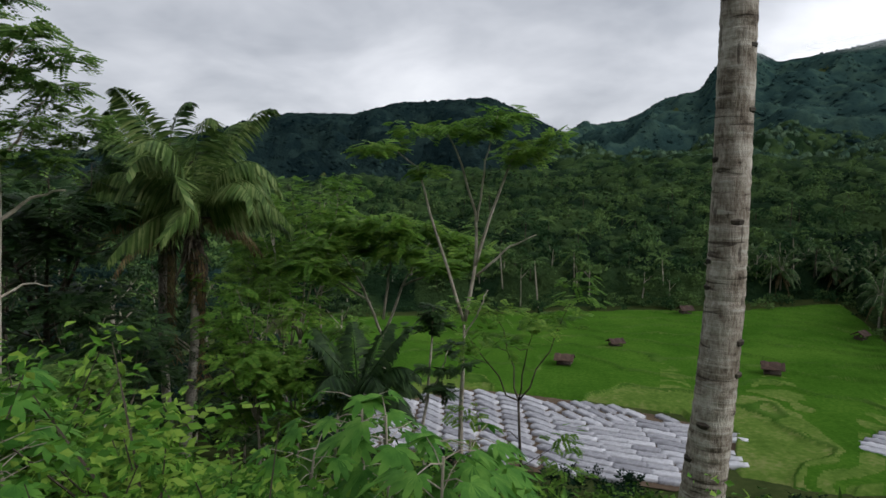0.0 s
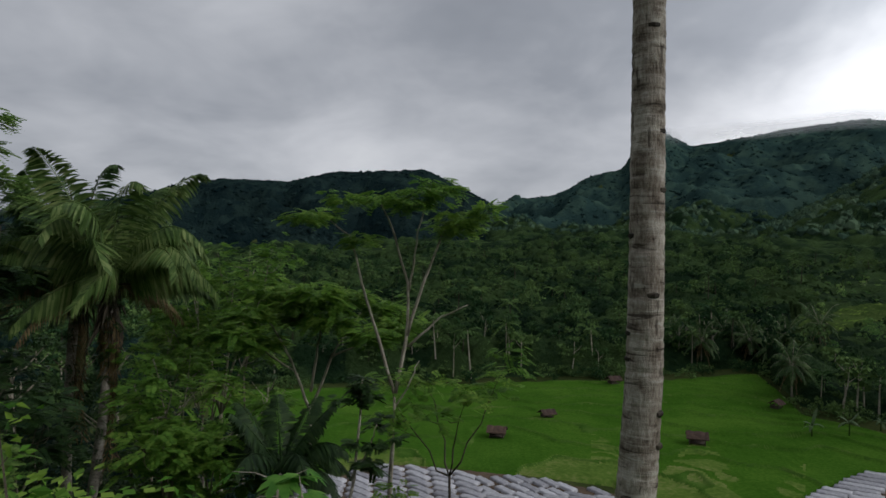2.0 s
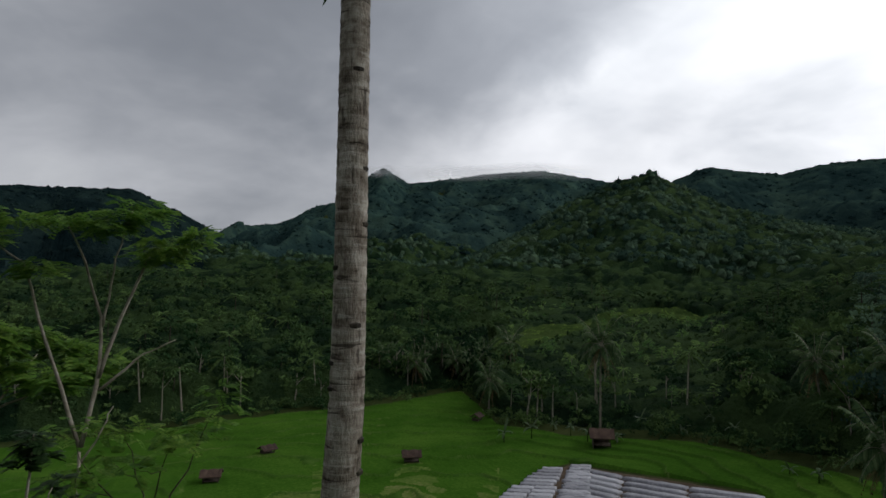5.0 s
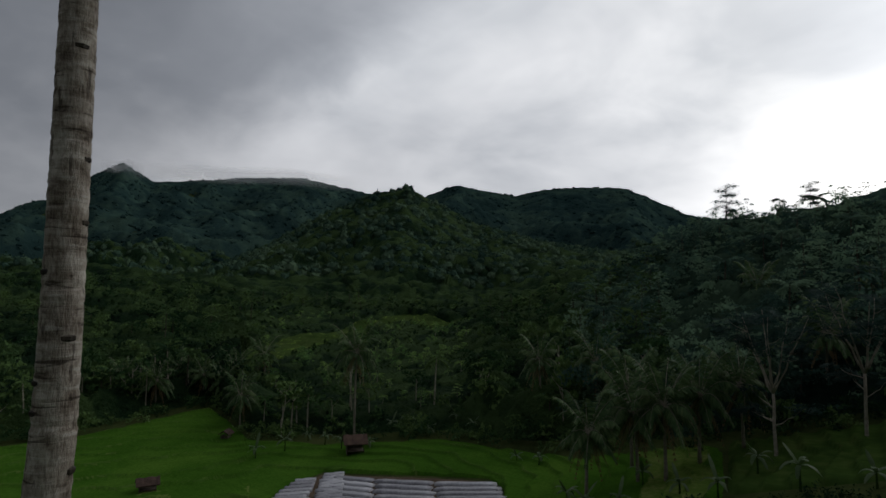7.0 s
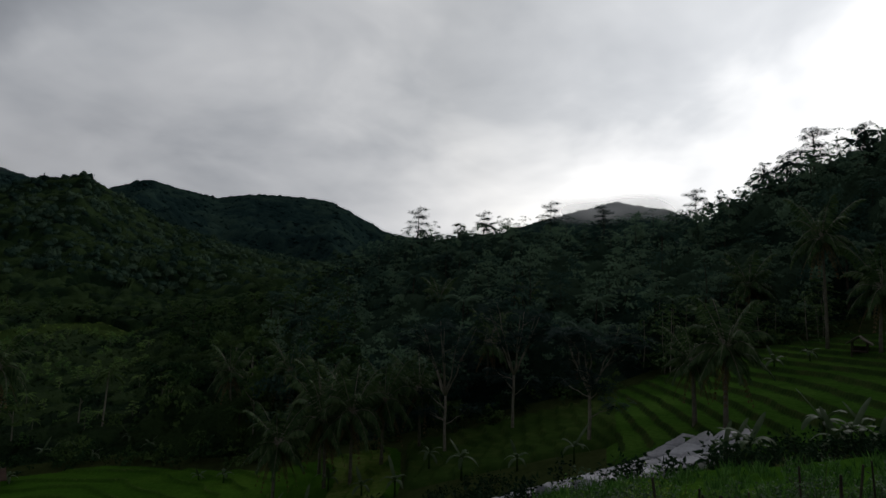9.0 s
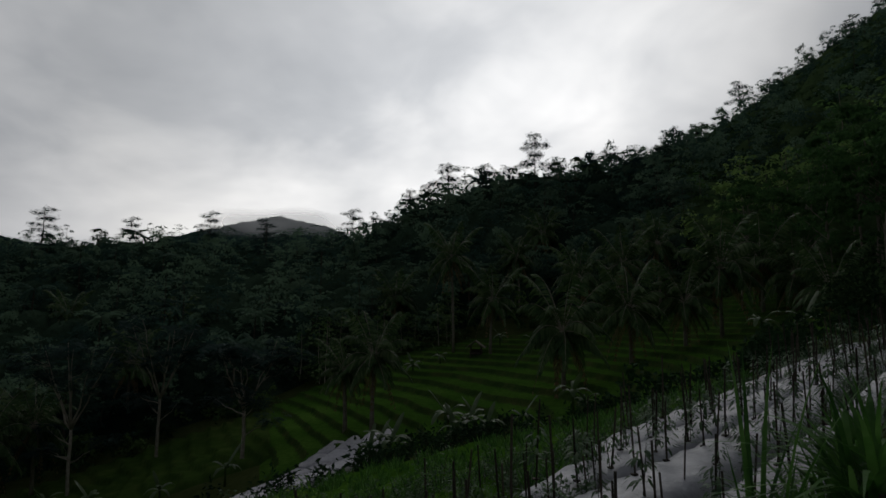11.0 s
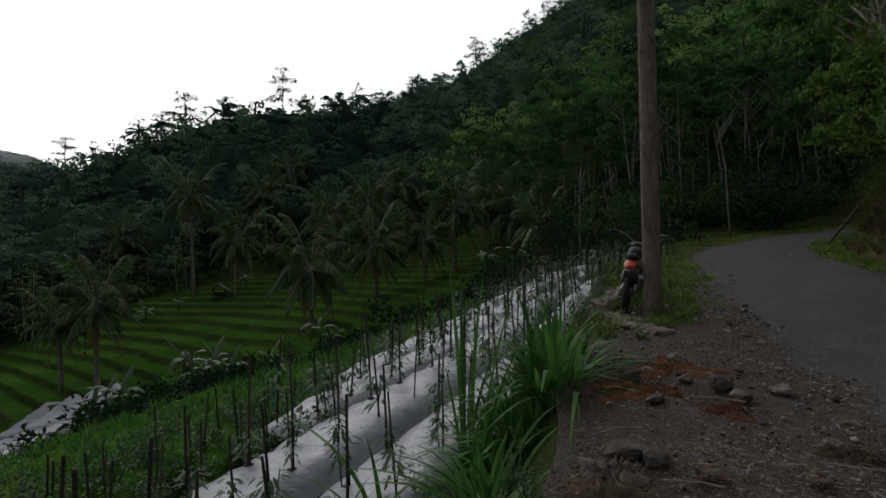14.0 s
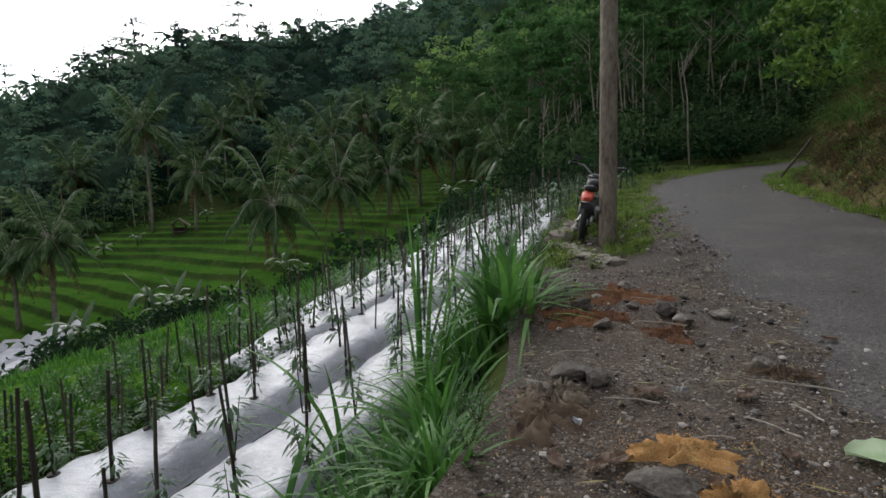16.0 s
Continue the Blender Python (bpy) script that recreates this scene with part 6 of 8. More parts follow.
# stakes among the crop rows on the valley side
for row, (off, s0, s1) in enumerate(((0.85, -0.4, 8.4), (1.5, 0.2, 8.0), (2.3, 1.5, 9.5))):
    for q in np.arange(s0, s1, 0.62):
        qq = q + rg.uniform(-0.15, 0.15)
        x, y = world_xy(qq, bed_line(qq, off) + rg.uniform(-0.1, 0.1))
        ob = new("stake", stake_me[rg.randint(3)])
        ob.matrix_world = pose(x, y, float(height(x, y)) - 0.05, rg.uniform(-5, 5), rg.uniform(-5, 5), rg.uniform(0, 360)) @ Matrix.Scale(rg.uniform(0.8, 1.1), 4)
        tagged(ob, "thin dark bamboo stake among the leafy crop rows", "stake", "crop row stakes")
        if rg.uniform() < 0.8:
            ob = new("chili_plant", chili_me[rg.randint(4)])
            ob.matrix_world = pose(x + 0.05, y, float(height(x, y)) - 0.03, 0, 0, rg.uniform(0, 360)) @ Matrix.Scale(rg.uniform(0.9, 1.3), 4)
            tagged(ob, "leafy chili plant tied to its stake", "chili plant", "crop row plants")

# ---- beds under film in the valley ----
def short_bed(length, wide=1.05, tall=0.32, seed=0):
    rg = np.random.RandomState(seed)
    n = 9
    prof = np.array([(-0.5, -0.8), (-0.5, 0.0), (-0.46, 0.82), (-0.36, 1.0), (0.36, 1.0), (0.46, 0.82), (0.5, 0.0), (0.5, -0.8)])
    x = np.linspace(-length / 2, length / 2, n)
    end = np.where((np.arange(n) == 0) | (np.arange(n) == n - 1), 0.85, 1.0)
    X = np.repeat(x[:, None], 8, 1)
    Y = prof[None, :, 0] * wide * (0.9 + 0.1 * end)[:, None] + rg.normal(0, 0.03, (n, 1))
    Z = prof[None, :, 1] * tall * end[:, None] + rg.normal(0, 0.015, (n, 8))
    v = np.stack([X, Y, Z], 2).reshape(-1, 3)
    i, j = np.meshgrid(np.arange(n - 1), np.arange(7), indexing="ij")
    a = (i * 8 + j).ravel()
    t = np.concatenate([np.stack([a, a + 1, a + 9], 1), np.stack([a, a + 9, a + 8], 1)])
    e = (n - 1) * 8
    caps = [(0, k + 1, k) for k in range(1, 7)] + [(e, e + k, e + k + 1) for k in range(1, 7)]
    return Geo(v, np.concatenate([t, caps]))


def place_bed(me, az, r, turn, sz=1.0):
    at = ground_at(az, r)
    ob = new("mulch_bed", me)
    # lie along the slope of the field
    e = 1.2
    c = Vector((math.sin(radians(turn)), math.cos(radians(turn)), 0))
    h1, h0 = (float(height(at.x + c.x * q, at.y + c.y * q)) for q in (e, -e))
    ob.matrix_world = Matrix.Translation(at + Vector((0, 0, 0.16))) @ pose(0, 0, 0, 0, -math.degrees(math.atan2(h1 - h0, 2 * e)), 90 - turn) @ Matrix.Scale(sz, 4)
    return tagged(ob, "short raised bed under grey plastic film in the valley", "vegetable bed", "valley beds")


bed_me = [mesh_of("mulch_bed", short_bed(ln, 0.80, 0.22, i), [M_PLASTIC_FAR], True) for i, ln in enumerate((2.9, 3.4, 2.3, 3.8))]
rg = np.random.RandomState(8)


def soil_patch(name, az0, az1, lo, hi, n=60, lift=0.1):
    a = np.linspace(az0, az1, n)
    A = np.radians(a)[:, None]
    R = lo(a)[:, None] + (hi(a) - lo(a))[:, None] * np.linspace(0, 1, 30)[None]
    x, y = R * np.sin(A), R * np.cos(A)
    v = np.stack([x, y, height(x, y) + lift + 0.04 * waves(x, y, 1.5, 2, 2)], 2).reshape(-1, 3)
    i, j = np.meshgrid(np.arange(n - 1), np.arange(29), indexing="ij")
    q = (i * 30 + j).ravel()
    return thing(name, "bare brown soil between the plastic-covered beds", "soil", Geo(v, np.concatenate([np.stack([q, q + 31, q + 1], 1), np.stack([q, q + 30, q + 31], 1)])), [M_SOIL], kind="structure", smooth=True)


soil_patch("soil", -9, 26.5, field_lo, field_hi)
# a herringbone: bands of close parallel beds that meet at angles
def bed_band(x0, y0, y1, turn, which, skew):
    """One band that runs away from the road: beds side by side, all turned alike."""
    step = 1.16 / abs(math.sin(radians(turn)))
    for k, by in enumerate(np.arange(y0, y1, step)):
        x, y = x0 + skew * (by - y0) + rg.uniform(-0.08, 0.08), by + rg.uniform(-0.05, 0.05)
        az, r = math.degrees(math.atan2(x, y)), math.hypot(x, y)
        if -8.5 < az < 26 and float(field_lo(az)) + 0.4 < r < float(field_hi(az)) - 0.6:
            place_bed(bed_me[which], az, r, turn + rg.uniform(-2, 2), rg.uniform(0.95, 1.03))


bx, band = -13.0, 0
while bx < 31:
    turn, which = ((136, 0), (128, 1), (140, 0), (124, 2))[band % 4]
    ln = (2.9, 3.4, 2.3, 3.8)[which]
    wide = ln * math.sin(radians(turn)) + 0.42
    if bx < 8:
        bed_band(bx + wide / 2, 38 + 0.7 * (band % 2), 68, turn, which, 0.02)
    else:
        bed_band(bx + wide / 2, 38 + 0.4 * (band % 3), 53.5 + 1.2 * math.sin(band * 1.7), 106 if band % 3 else 118, which, 0.0)
        for h in (0, 1):
            bed_band(bx + wide * (0.27 + 0.5 * h), 54.8 + 1.2 * math.sin(band * 1.7), 68, 150 + 4 * (band % 2), 2, 0.0)
    bx, band = bx + wide, band + 1


soil_patch("soil", 36.2, 58.2, strip_lo, lambda a: strip_hi(a) - 1.3)
row_me = [mesh_of("mulch_bed", short_bed(ln, 0.98, 0.26, 20 + i), [M_PLASTIC_FAR], True) for i, ln in enumerate((2.4, 2.8, 3.2, 3.6, 7.2, 7.6))]


def row_bed(az, r, turn, ln):
    return place_bed(row_me[int(np.argmin([abs(q - ln) for q in (2.4, 2.8, 3.2, 3.6)]))], az, r, turn, 1.0)


# short beds in two blocks with a footpath between them
for row in range(16):
    r = 57.5 + row * 1.27
    left, mid, right = np.interp(r, [57, 62.7, 73.4, 77], [34.6, 36.5, 40.2, 41.4]), np.interp(r, [63.4, 77], [41.9, 43.1]), np.interp(r, [63, 77], [45.3, 45.4])
    spans = ([(left, (left + mid) / 2), ((left + mid) / 2, mid)] if radians(mid - left) * r > 4.6 else [(left, mid)]) + [(mid + 0.35, right)]
    for a0, a1 in spans:
        az, ln = (a0 + a1) / 2, radians(a1 - a0) * r - 0.25
        if ln > 1.6 and r < strip_hi(az) - 0.7:
            row_bed(az, r, az + 95 + rg.uniform(-2, 2), ln)
# long beds that run off across the slope
for i in range(9):
    for k in range(3):
        x, y = 53.0 - i * 1.42 + k * 0.95, 51.8 - i * 1.2 - k * 7.6
        az, r = math.degrees(math.atan2(x, y)), math.hypot(x, y)
        if az < 58.8 and r > 54:
            place_bed(row_me[4 + (i + k) % 2], az, r, 173 + rg.uniform(-1, 1), 0.98)
# the last few beds beyond the small rice field
for i in range(4):
    for k in range(7):
        x, y = 38.8 - k * 2.45 + (i - 1) * 0.62, -11.2 + k * 1.6 + (i - 1) * 1.05
        az, r = math.degrees(math.atan2(x, y)), math.hypot(x, y)
        ob = place_bed(row_me[1 + (i + k) % 3], az, r, 123 + rg.uniform(-4, 4), 0.95)
        ob.location.z += 0.12
# ---- field shelters ----
def hut(az, d, wide, tall, turn, label, roof_m=None):
    at = ground_at(az, d)
    ob = thing("field_hut", label, "hut", at=Matrix.Translation(at + Vector((0, 0, 0.15))) @ pose(0, 0, 0, 0, 0, turn), group="field huts")
    deep = wide * 0.75
    for sx in (-1, 1):
        for sy in (-1, 1):
            part("post", tube([(sx * wide * 0.42, sy * deep * 0.42, -0.5), (sx * wide * 0.42, sy * deep * 0.42, tall)], [0.06, 0.05], 6), [M_HUTWOOD], ob)
    v, t = [], []
    n = 7
    for i in range(n):
        x = -wide * 0.62 + wide * 1.24 * i / (n - 1)
        sag = 0.06 * math.sin(i * 2.2)
        for y, z in ((-deep * 0.72, tall * 0.86), (-deep * 0.35, tall * 1.16 + sag), (0, tall * 1.42 + sag), (deep * 0.35, tall * 1.14 - sag), (deep * 0.72, tall * 0.84)):
            v += [(x, y, z), (x, y, z - 0.09)]
    for i in range(n - 1):
        for j in range(4):
            a, b = i * 10 + j * 2, (i + 1) * 10 + j * 2
            t += [(a, b, b + 2), (a, b + 2, a + 2), (a + 1, b + 3, b + 1), (a + 1, a + 3, b + 3)]
        for j in (0, 8):
            a, b = i * 10 + j, (i + 1) * 10 + j
            t += [(a, a + 1, b + 1), (a, b + 1, b)]
    for i in (0, n - 1):
        for j in range(4):
            a = i * 10 + j * 2
            t += [(a, a + 2, a + 3), (a, a + 3, a + 1)]
    part("roof", Geo(v, t), [roof_m or M_THATCH], ob, "rusty brown sheet roof")
    part("wall", box(wide * 0.84, 0.06, tall * 0.62, (0, deep * 0.42, 0.05)), [M_HUTWOOD], ob)
    part("wall", box(0.06, deep * 0.8, tall * 0.62, (-wide * 0.42, 0, 0.05)), [M_HUTWOOD], ob)
    part("platform", box(wide * 0.86, deep * 0.86, 0.1, (0, 0, tall * 0.25)), [M_HUTWOOD], ob)
    return ob


hut(11.5, 74, 1.9, 1.05, -20, "small brown-roofed shelter in the rice field")
hut(16.1, 84, 1.7, 0.9, 15, "tiny brown-roofed shelter in the rice field")
hut(29.0, 78, 2.0, 1.15, -25, "weathered shelter with sloping brown roof in the rice")
hut(35.0, 98, 1.6, 1.0, 30, "small shelter at the far side of the rice field")
hut(46.2, 85, 2.6, 1.8, -40, "thatched field hut above the grey plastic beds")
hut(115.8, 66, 1.8, 1.2, 150, "small grey-roofed hut at the top of the terraces", M_GREYBARK)
hut(22.0, 106, 1.8, 1.1, 10, "tiny shelter below the valley woods")

# ---- banana plants ----
def banana_leaf(rg, length, wide, rise, droop):
    u = np.linspace(0, 1, 9)
    x = length * u * (1 - 0.15 * u)
    z = length * (rise * u - droop * u ** 2)
    wd = wide * np.sin(np.clip(u * 0.93 + 0.05, 0, 1) * np.pi) ** 0.6 * (u > 0.1)
    cut = 1 + rg.normal(0, 0.1, 9)
    v = np.stack([np.stack([x, wd * cut * 0.5, z - 0.16 * wd], 1), np.stack([x, 0 * x, z], 1), np.stack([x, -wd * cut * 0.5, z - 0.16 * wd], 1)], 1).reshape(-1, 3)
    t = []
    for i in range(8):
        for j in range(2):
            a = i * 3 + j
            t += [(a, a + 3, a + 4), (a, a + 4, a + 1)]
    return Geo(v, t)


banana_kinds = []
for i in range(3):
    rg = np.random.RandomState(200 + i)
    tall = (1.6, 2.0, 1.3)[i]
    stem_me = mesh_of("stem", tube([(0, 0, -0.3), (0.03, 0, tall)], [0.12, 0.07], 8), [M_BUND], True)
    leaves = [banana_leaf(rg, rg.uniform(1.3, 1.9), rg.uniform(0.38, 0.5), rr, dd).moved(Matrix.Translation((0.03, 0, tall - 0.05)) @ Matrix.Rotation(j * 2.4, 4, "Z"))
              for j, (rr, dd) in enumerate(((1.6, 0.5), (1.2, 0.8), (1.0, 0.95), (0.8, 1.0), (0.6, 0.95), (0.9, 1.1), (0.3, 0.8)))]
    banana_kinds.append((stem_me, [mesh_of("leaf", q, [M_BANANA], True) for q in leaves]))
rg = np.random.RandomState(210)
spots = [(106.3, 31, 1.0), (107.2, 32, 0.9), (108.2, 30.5, 1.05), (109.0, 32, 0.8), (113.4, 30, 1.1), (114.2, 29, 0.95), (115.1, 30, 1.1), (115.9, 31, 0.9), (116.8, 29.5, 1.0), (120.0, 31, 0.8), (124.5, 34, 1.0), (125.6, 35, 0.9)]
spots += [(az, rg.uniform(86, 96), 1.1) for az in (37.5, 40, 42, 43.5, 45, 47.5, 49.5, 51, 53, 55.5, 57)] + [(az, d, 0.9) for az, d in ((61, 72), (63, 69), (65.5, 52), (67, 50), (70, 48), (72, 55), (75, 50), (78, 47), (84, 46), (89, 44), (94, 42), (81, 52))]
spots += [(az, d, 1.0) for az, d in ((110, 62), (112.5, 64), (118, 70), (121, 68), (143, 36), (140, 40), (150, 43), (158, 45))]
for i, (az, d, sz) in enumerate(spots):
    sz = sz * (0.68 if d < 38 else 0.85)
    at = ground_at(az, d)
    ob = thing("banana_plant", "banana plant with pale arching leaves", "banana plant", group="banana plants", at=Matrix.Translation(at) @ Matrix.Rotation(rg.uniform(0, 6), 4, "Z") @ Matrix.Scale(sz * rg.uniform(0.8, 1.15), 4))
    part("stem", banana_kinds[i % 3][0], None, ob)
    for me in banana_kinds[i % 3][1]:
        part("leaf", me, None, ob)

# ---- cassava and shrubs in front of the slope ----
def cassava_geo(rg, tall, leaves=22, size=0.17):
    top = np.array([rg.normal(0, 0.08), rg.normal(0, 0.08), tall])
    stem = [tube(curve_points((0, 0, -0.2), top, 0, 5, rg, 0.02), np.linspace(0.016, 0.007, 5), 6)]
    blade = []
    for i in range(leaves):
        u = 0.45 + 0.55 * (i + rg.uniform(0, 1)) / leaves
        p0 = top * u
        a = i * 2.4 + rg.uniform(-0.3, 0.3)
        ln = rg.uniform(0.16, 0.3)
        p1 = p0 + np.array([np.cos(a), np.sin(a), rg.uniform(0.05, 0.5)]) * ln
        stem.append(tube(curve_points(p0, p1, 0.02, 3), [0.0035, 0.003, 0.002], 4, 0, False))
        f = np.array([np.cos(a), np.sin(a), rg.uniform(-0.75, -0.2)])
        f /= np.linalg.norm(f)
        sd = np.array([-np.sin(a), np.cos(a), 0])
        angs = np.radians(np.array([-105, -68, -34, 0, 34, 68, 105]))
        ways = np.cos(angs)[:, None] * f + np.sin(angs)[:, None] * sd
        lens = size * np.array([0.6, 0.85, 1.0, 1.05, 1.0, 0.85, 0.6]) * rg.uniform(0.75, 1.15)
        sides = -np.sin(angs)[:, None] * f + np.cos(angs)[:, None] * sd
        blade.append(lances(np.tile(p1, (7, 1)), ways, sides, lens, lens * 0.34, 0, 0.25))
    return joined(stem), joined(blade)


cas = []
for i in range(4):
    rg = np.random.RandomState(300 + i)
    s, b = cassava_geo(rg, (1.3, 1.6, 1.1, 1.45)[i])
    cas.append((mesh_of("stem", s, [M_PALEBARK]), mesh_of("leaves", b, [M_CASSAVA])))
rg = np.random.RandomState(310)
for i, (az, d, top) in enumerate(((-7.5, 3.7, -20.0), (-3.0, 3.3, -21.5), (1.0, 3.4, -23.5), (-11.5, 4.0, -21.5), (-38.0, 3.6, -14.5), (-41, 3.9, -15.5), (-1.5, 2.8, -25.5), (-14, 3.6, -23.5), (4.0, 3.4, -25.0), (-34.5, 4.6, -17.5), (-36, 3.1, -19.0), (-30, 5.2, -20))):
    at = ground_at(az, d)
    tall = max(0.5, EYE + d * math.tan(radians(top)) - at.z)
    ob = thing("cassava_plant", "cassava plant with fresh green palmate leaves", "cassava plant", group="cassava plants", at=Matrix.Translation(at) @ Matrix.Rotation(rg.uniform(0, 6), 4, "Z") @ Matrix.Scale(1, 4))
    me = cas[i % 4]
    sc = tall / (1.3, 1.6, 1.1, 1.45)[i % 4]
    part("stem", me[0], None, ob, at=Matrix.Scale(sc, 4, (0, 0, 1)))
    part("leaves", me[1], None, ob, at=Matrix.Translation((0, 0, tall - (1.3, 1.6, 1.1, 1.45)[i % 4])))


def shrub_geo(rg, tall, spread, leaves, size, m=0, twigs=7):
    out = []
    ends = []
    for i in range(twigs):
        a = rg.uniform(0, 6.28)
        e = np.array([np.cos(a) * spread * rg.uniform(0.2, 1), np.sin(a) * spread * rg.uniform(0.2, 1), tall * rg.uniform(0.55, 1)])
        pts = curve_points((0, 0, -0.1), e, 0.1 * tall, 5)
        out.append(tube(pts[::2], np.linspace(0.012, 0.003, 3), 3, 1, False))
        ends += [pts[2], pts[3], pts[4], (pts[3] + pts[4]) / 2]
    ends = np.array(ends)
    c = ends[rg.randint(0, len(ends), leaves)] + rg.normal(0, spread * 0.16, (leaves, 3))
    d = unit(rg, leaves, 0.5) + [0, 0, 0.1]
    out.append(blades(c, d, unit(rg, leaves, 0.4), rg.uniform(0.7, 1.3, leaves) * size, rg.uniform(0.4, 0.65, leaves) * size, m, 0.1))
    return joined(out)


rg = np.random.RandomState(320)
shrub_kinds = [shrub_geo(rg, t, sp, n, sz) for t, sp, n, sz in ((0.9, 0.55, 190, 0.09), (0.7, 0.6, 170, 0.12), (1.1, 0.6, 220, 0.075), (0.6, 0.5, 240, 0.06))]
fern_kinds = [joined([sprays(rg, np.array([[0, 0, 0.25 + 0.12 * k] for k in range(3)]), 0.18, 6, 0.5, 0, 6, 0.085, 0.5)]) for _ in range(2)]


def strew_near(name, label, kinds, mats, seed, az0, az1, r0, r1, area, sizes, keep=None, category="shrubs"):
    pts, az, r, rg = sites(seed, az0, az1, r0, r1, area, keep)
    pick = rg.randint(0, len(kinds), len(pts))
    out = []
    for i, k in enumerate(kinds):
        q = pick == i
        if q.any():
            out.append(strewn(k, pts[q], rg.uniform(0, 6.28, q.sum()), rg.uniform(*sizes, q.sum())))
    return thing(name, label, category, joined(out), mats, kind="stuff")


def slope_keep(az, r):
    return (r > np.interp(az, [-50, -28, 0, 30, 70], [3.0, 2.5, 2.2, 2.4, 2.4])) & ~((az > 70) & (r < 9))


strew_near("slope_shrubs", "mixed bright green shrubs covering the slope below", shrub_kinds, [M_SHRUB, M_DARKBARK], 41, -50, 78, 2.3, 9.5, 0.15, (0.55, 1.15), slope_keep)
strew_near("slope_broadleaf", "broad-leaved weeds with fresh green leaves on the slope", [shrub_geo(rg, 0.75, 0.5, 120, 0.10, twigs=6), shrub_geo(rg, 0.55, 0.5, 110, 0.115, twigs=6)], [M_CASSAVA, M_DARKBARK], 49, -50, 70, 2.4, 10, 0.55, (0.6, 1.2), slope_keep)
strew_near("slope_ferns", "ferns and feathery weeds on the slope", fern_kinds, [M_SHRUB], 42, -50, 60, 2.4, 10, 0.22, (0.7, 1.4), slope_keep)
strew_near("slope_bushes", "leafy bushes further down the slope", [shrub_geo(rg, 1.6, 1.1, 170, 0.2), shrub_geo(rg, 1.2, 1.2, 150, 0.23)], [M_SLOPEBUSH, M_DARKBARK], 43, -50, 70, 8.5, 26, 1.8, (0.55, 1.2), lambda az, r: ~((az > -30) & (az < -17)) & ((az > -17) | (r > 15)))
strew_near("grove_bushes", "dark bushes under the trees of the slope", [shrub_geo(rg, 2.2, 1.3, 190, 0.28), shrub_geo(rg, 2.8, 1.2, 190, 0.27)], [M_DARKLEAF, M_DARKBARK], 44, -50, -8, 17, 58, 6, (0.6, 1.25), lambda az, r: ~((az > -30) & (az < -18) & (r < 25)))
strew_near("lower_bushes", "bushes at the foot of the slope", [shrub_geo(rg, 1.5, 1.2, 90, 0.36)], [M_WOODLEAF, M_DARKBARK], 45, -10, 78, 24, 43, 5, (0.6, 1.1))


def gully_keep(az, r):
    lo = np.interp(az, [76, 102, 112, 121, 131, 142], [18, 19.5, 21, 22.5, 24, 23])
    hi = np.interp(az, [76, 96, 110, 125, 142], [46, 38, 34, 33, 30])
    return (r > lo) & (r < hi) & ~((az > 88) & (az < 109) & (r > 24) & (r < 42))


strew_near("gully_bushes", "bushes and weeds in the gully below the rice", [shrub_geo(rg, 1.0, 0.9, 80, 0.26), shrub_geo(rg, 1.3, 0.8, 80, 0.22)], [M_WOODLEAF, M_DARKBARK], 46, 76, 144, 17, 46, 2.6, (0.5, 1.0), gully_keep)

# ---- grass ----
def grass_geo(rg, n, spread, tall, width, lean=0.6, segs=5, m=0):
    """Arching blades in a tuft."""
    a = rg.uniform(0, 6.28, n)
    d = spread * np.sqrt(rg.uniform(0, 1, n))
    aa = a + rg.normal(0, 0.8, n)
    ln = tall * rg.uniform(0.55, 1.1, n)
    ben = lean * rg.uniform(0.4, 1.5, n)
    u = np.linspace(0, 1, segs + 1)
    out_v = []
    for k in u:
        hor = ln * ben * k ** 1.9
        z = ln * (k - 0.55 * ben * k ** 2.4)
        c = np.stack([np.cos(a) * d + np.cos(aa) * hor, np.sin(a) * d + np.sin(aa) * hor, z], 1)
        wd = width * (1 - k ** 2.2) * (0.55 + 0.45 * min(1, k * 4)) * 0.5
        sd = np.stack([-np.sin(aa), np.cos(aa), 0 * a], 1) * wd
        out_v += [c - sd, c + sd]
    v = np.stack(out_v, 1)
    k = v.shape[1]
    i = np.arange(n)[:, None] * k
    t = np.concatenate([i + q for s in range(segs) for q in ([2 * s, 2 * s + 1, 2 * s + 3], [2 * s, 2 * s + 3, 2 * s + 2])], 1)
    return Geo(v.reshape(-1, 3), t.reshape(-1, 3), m)


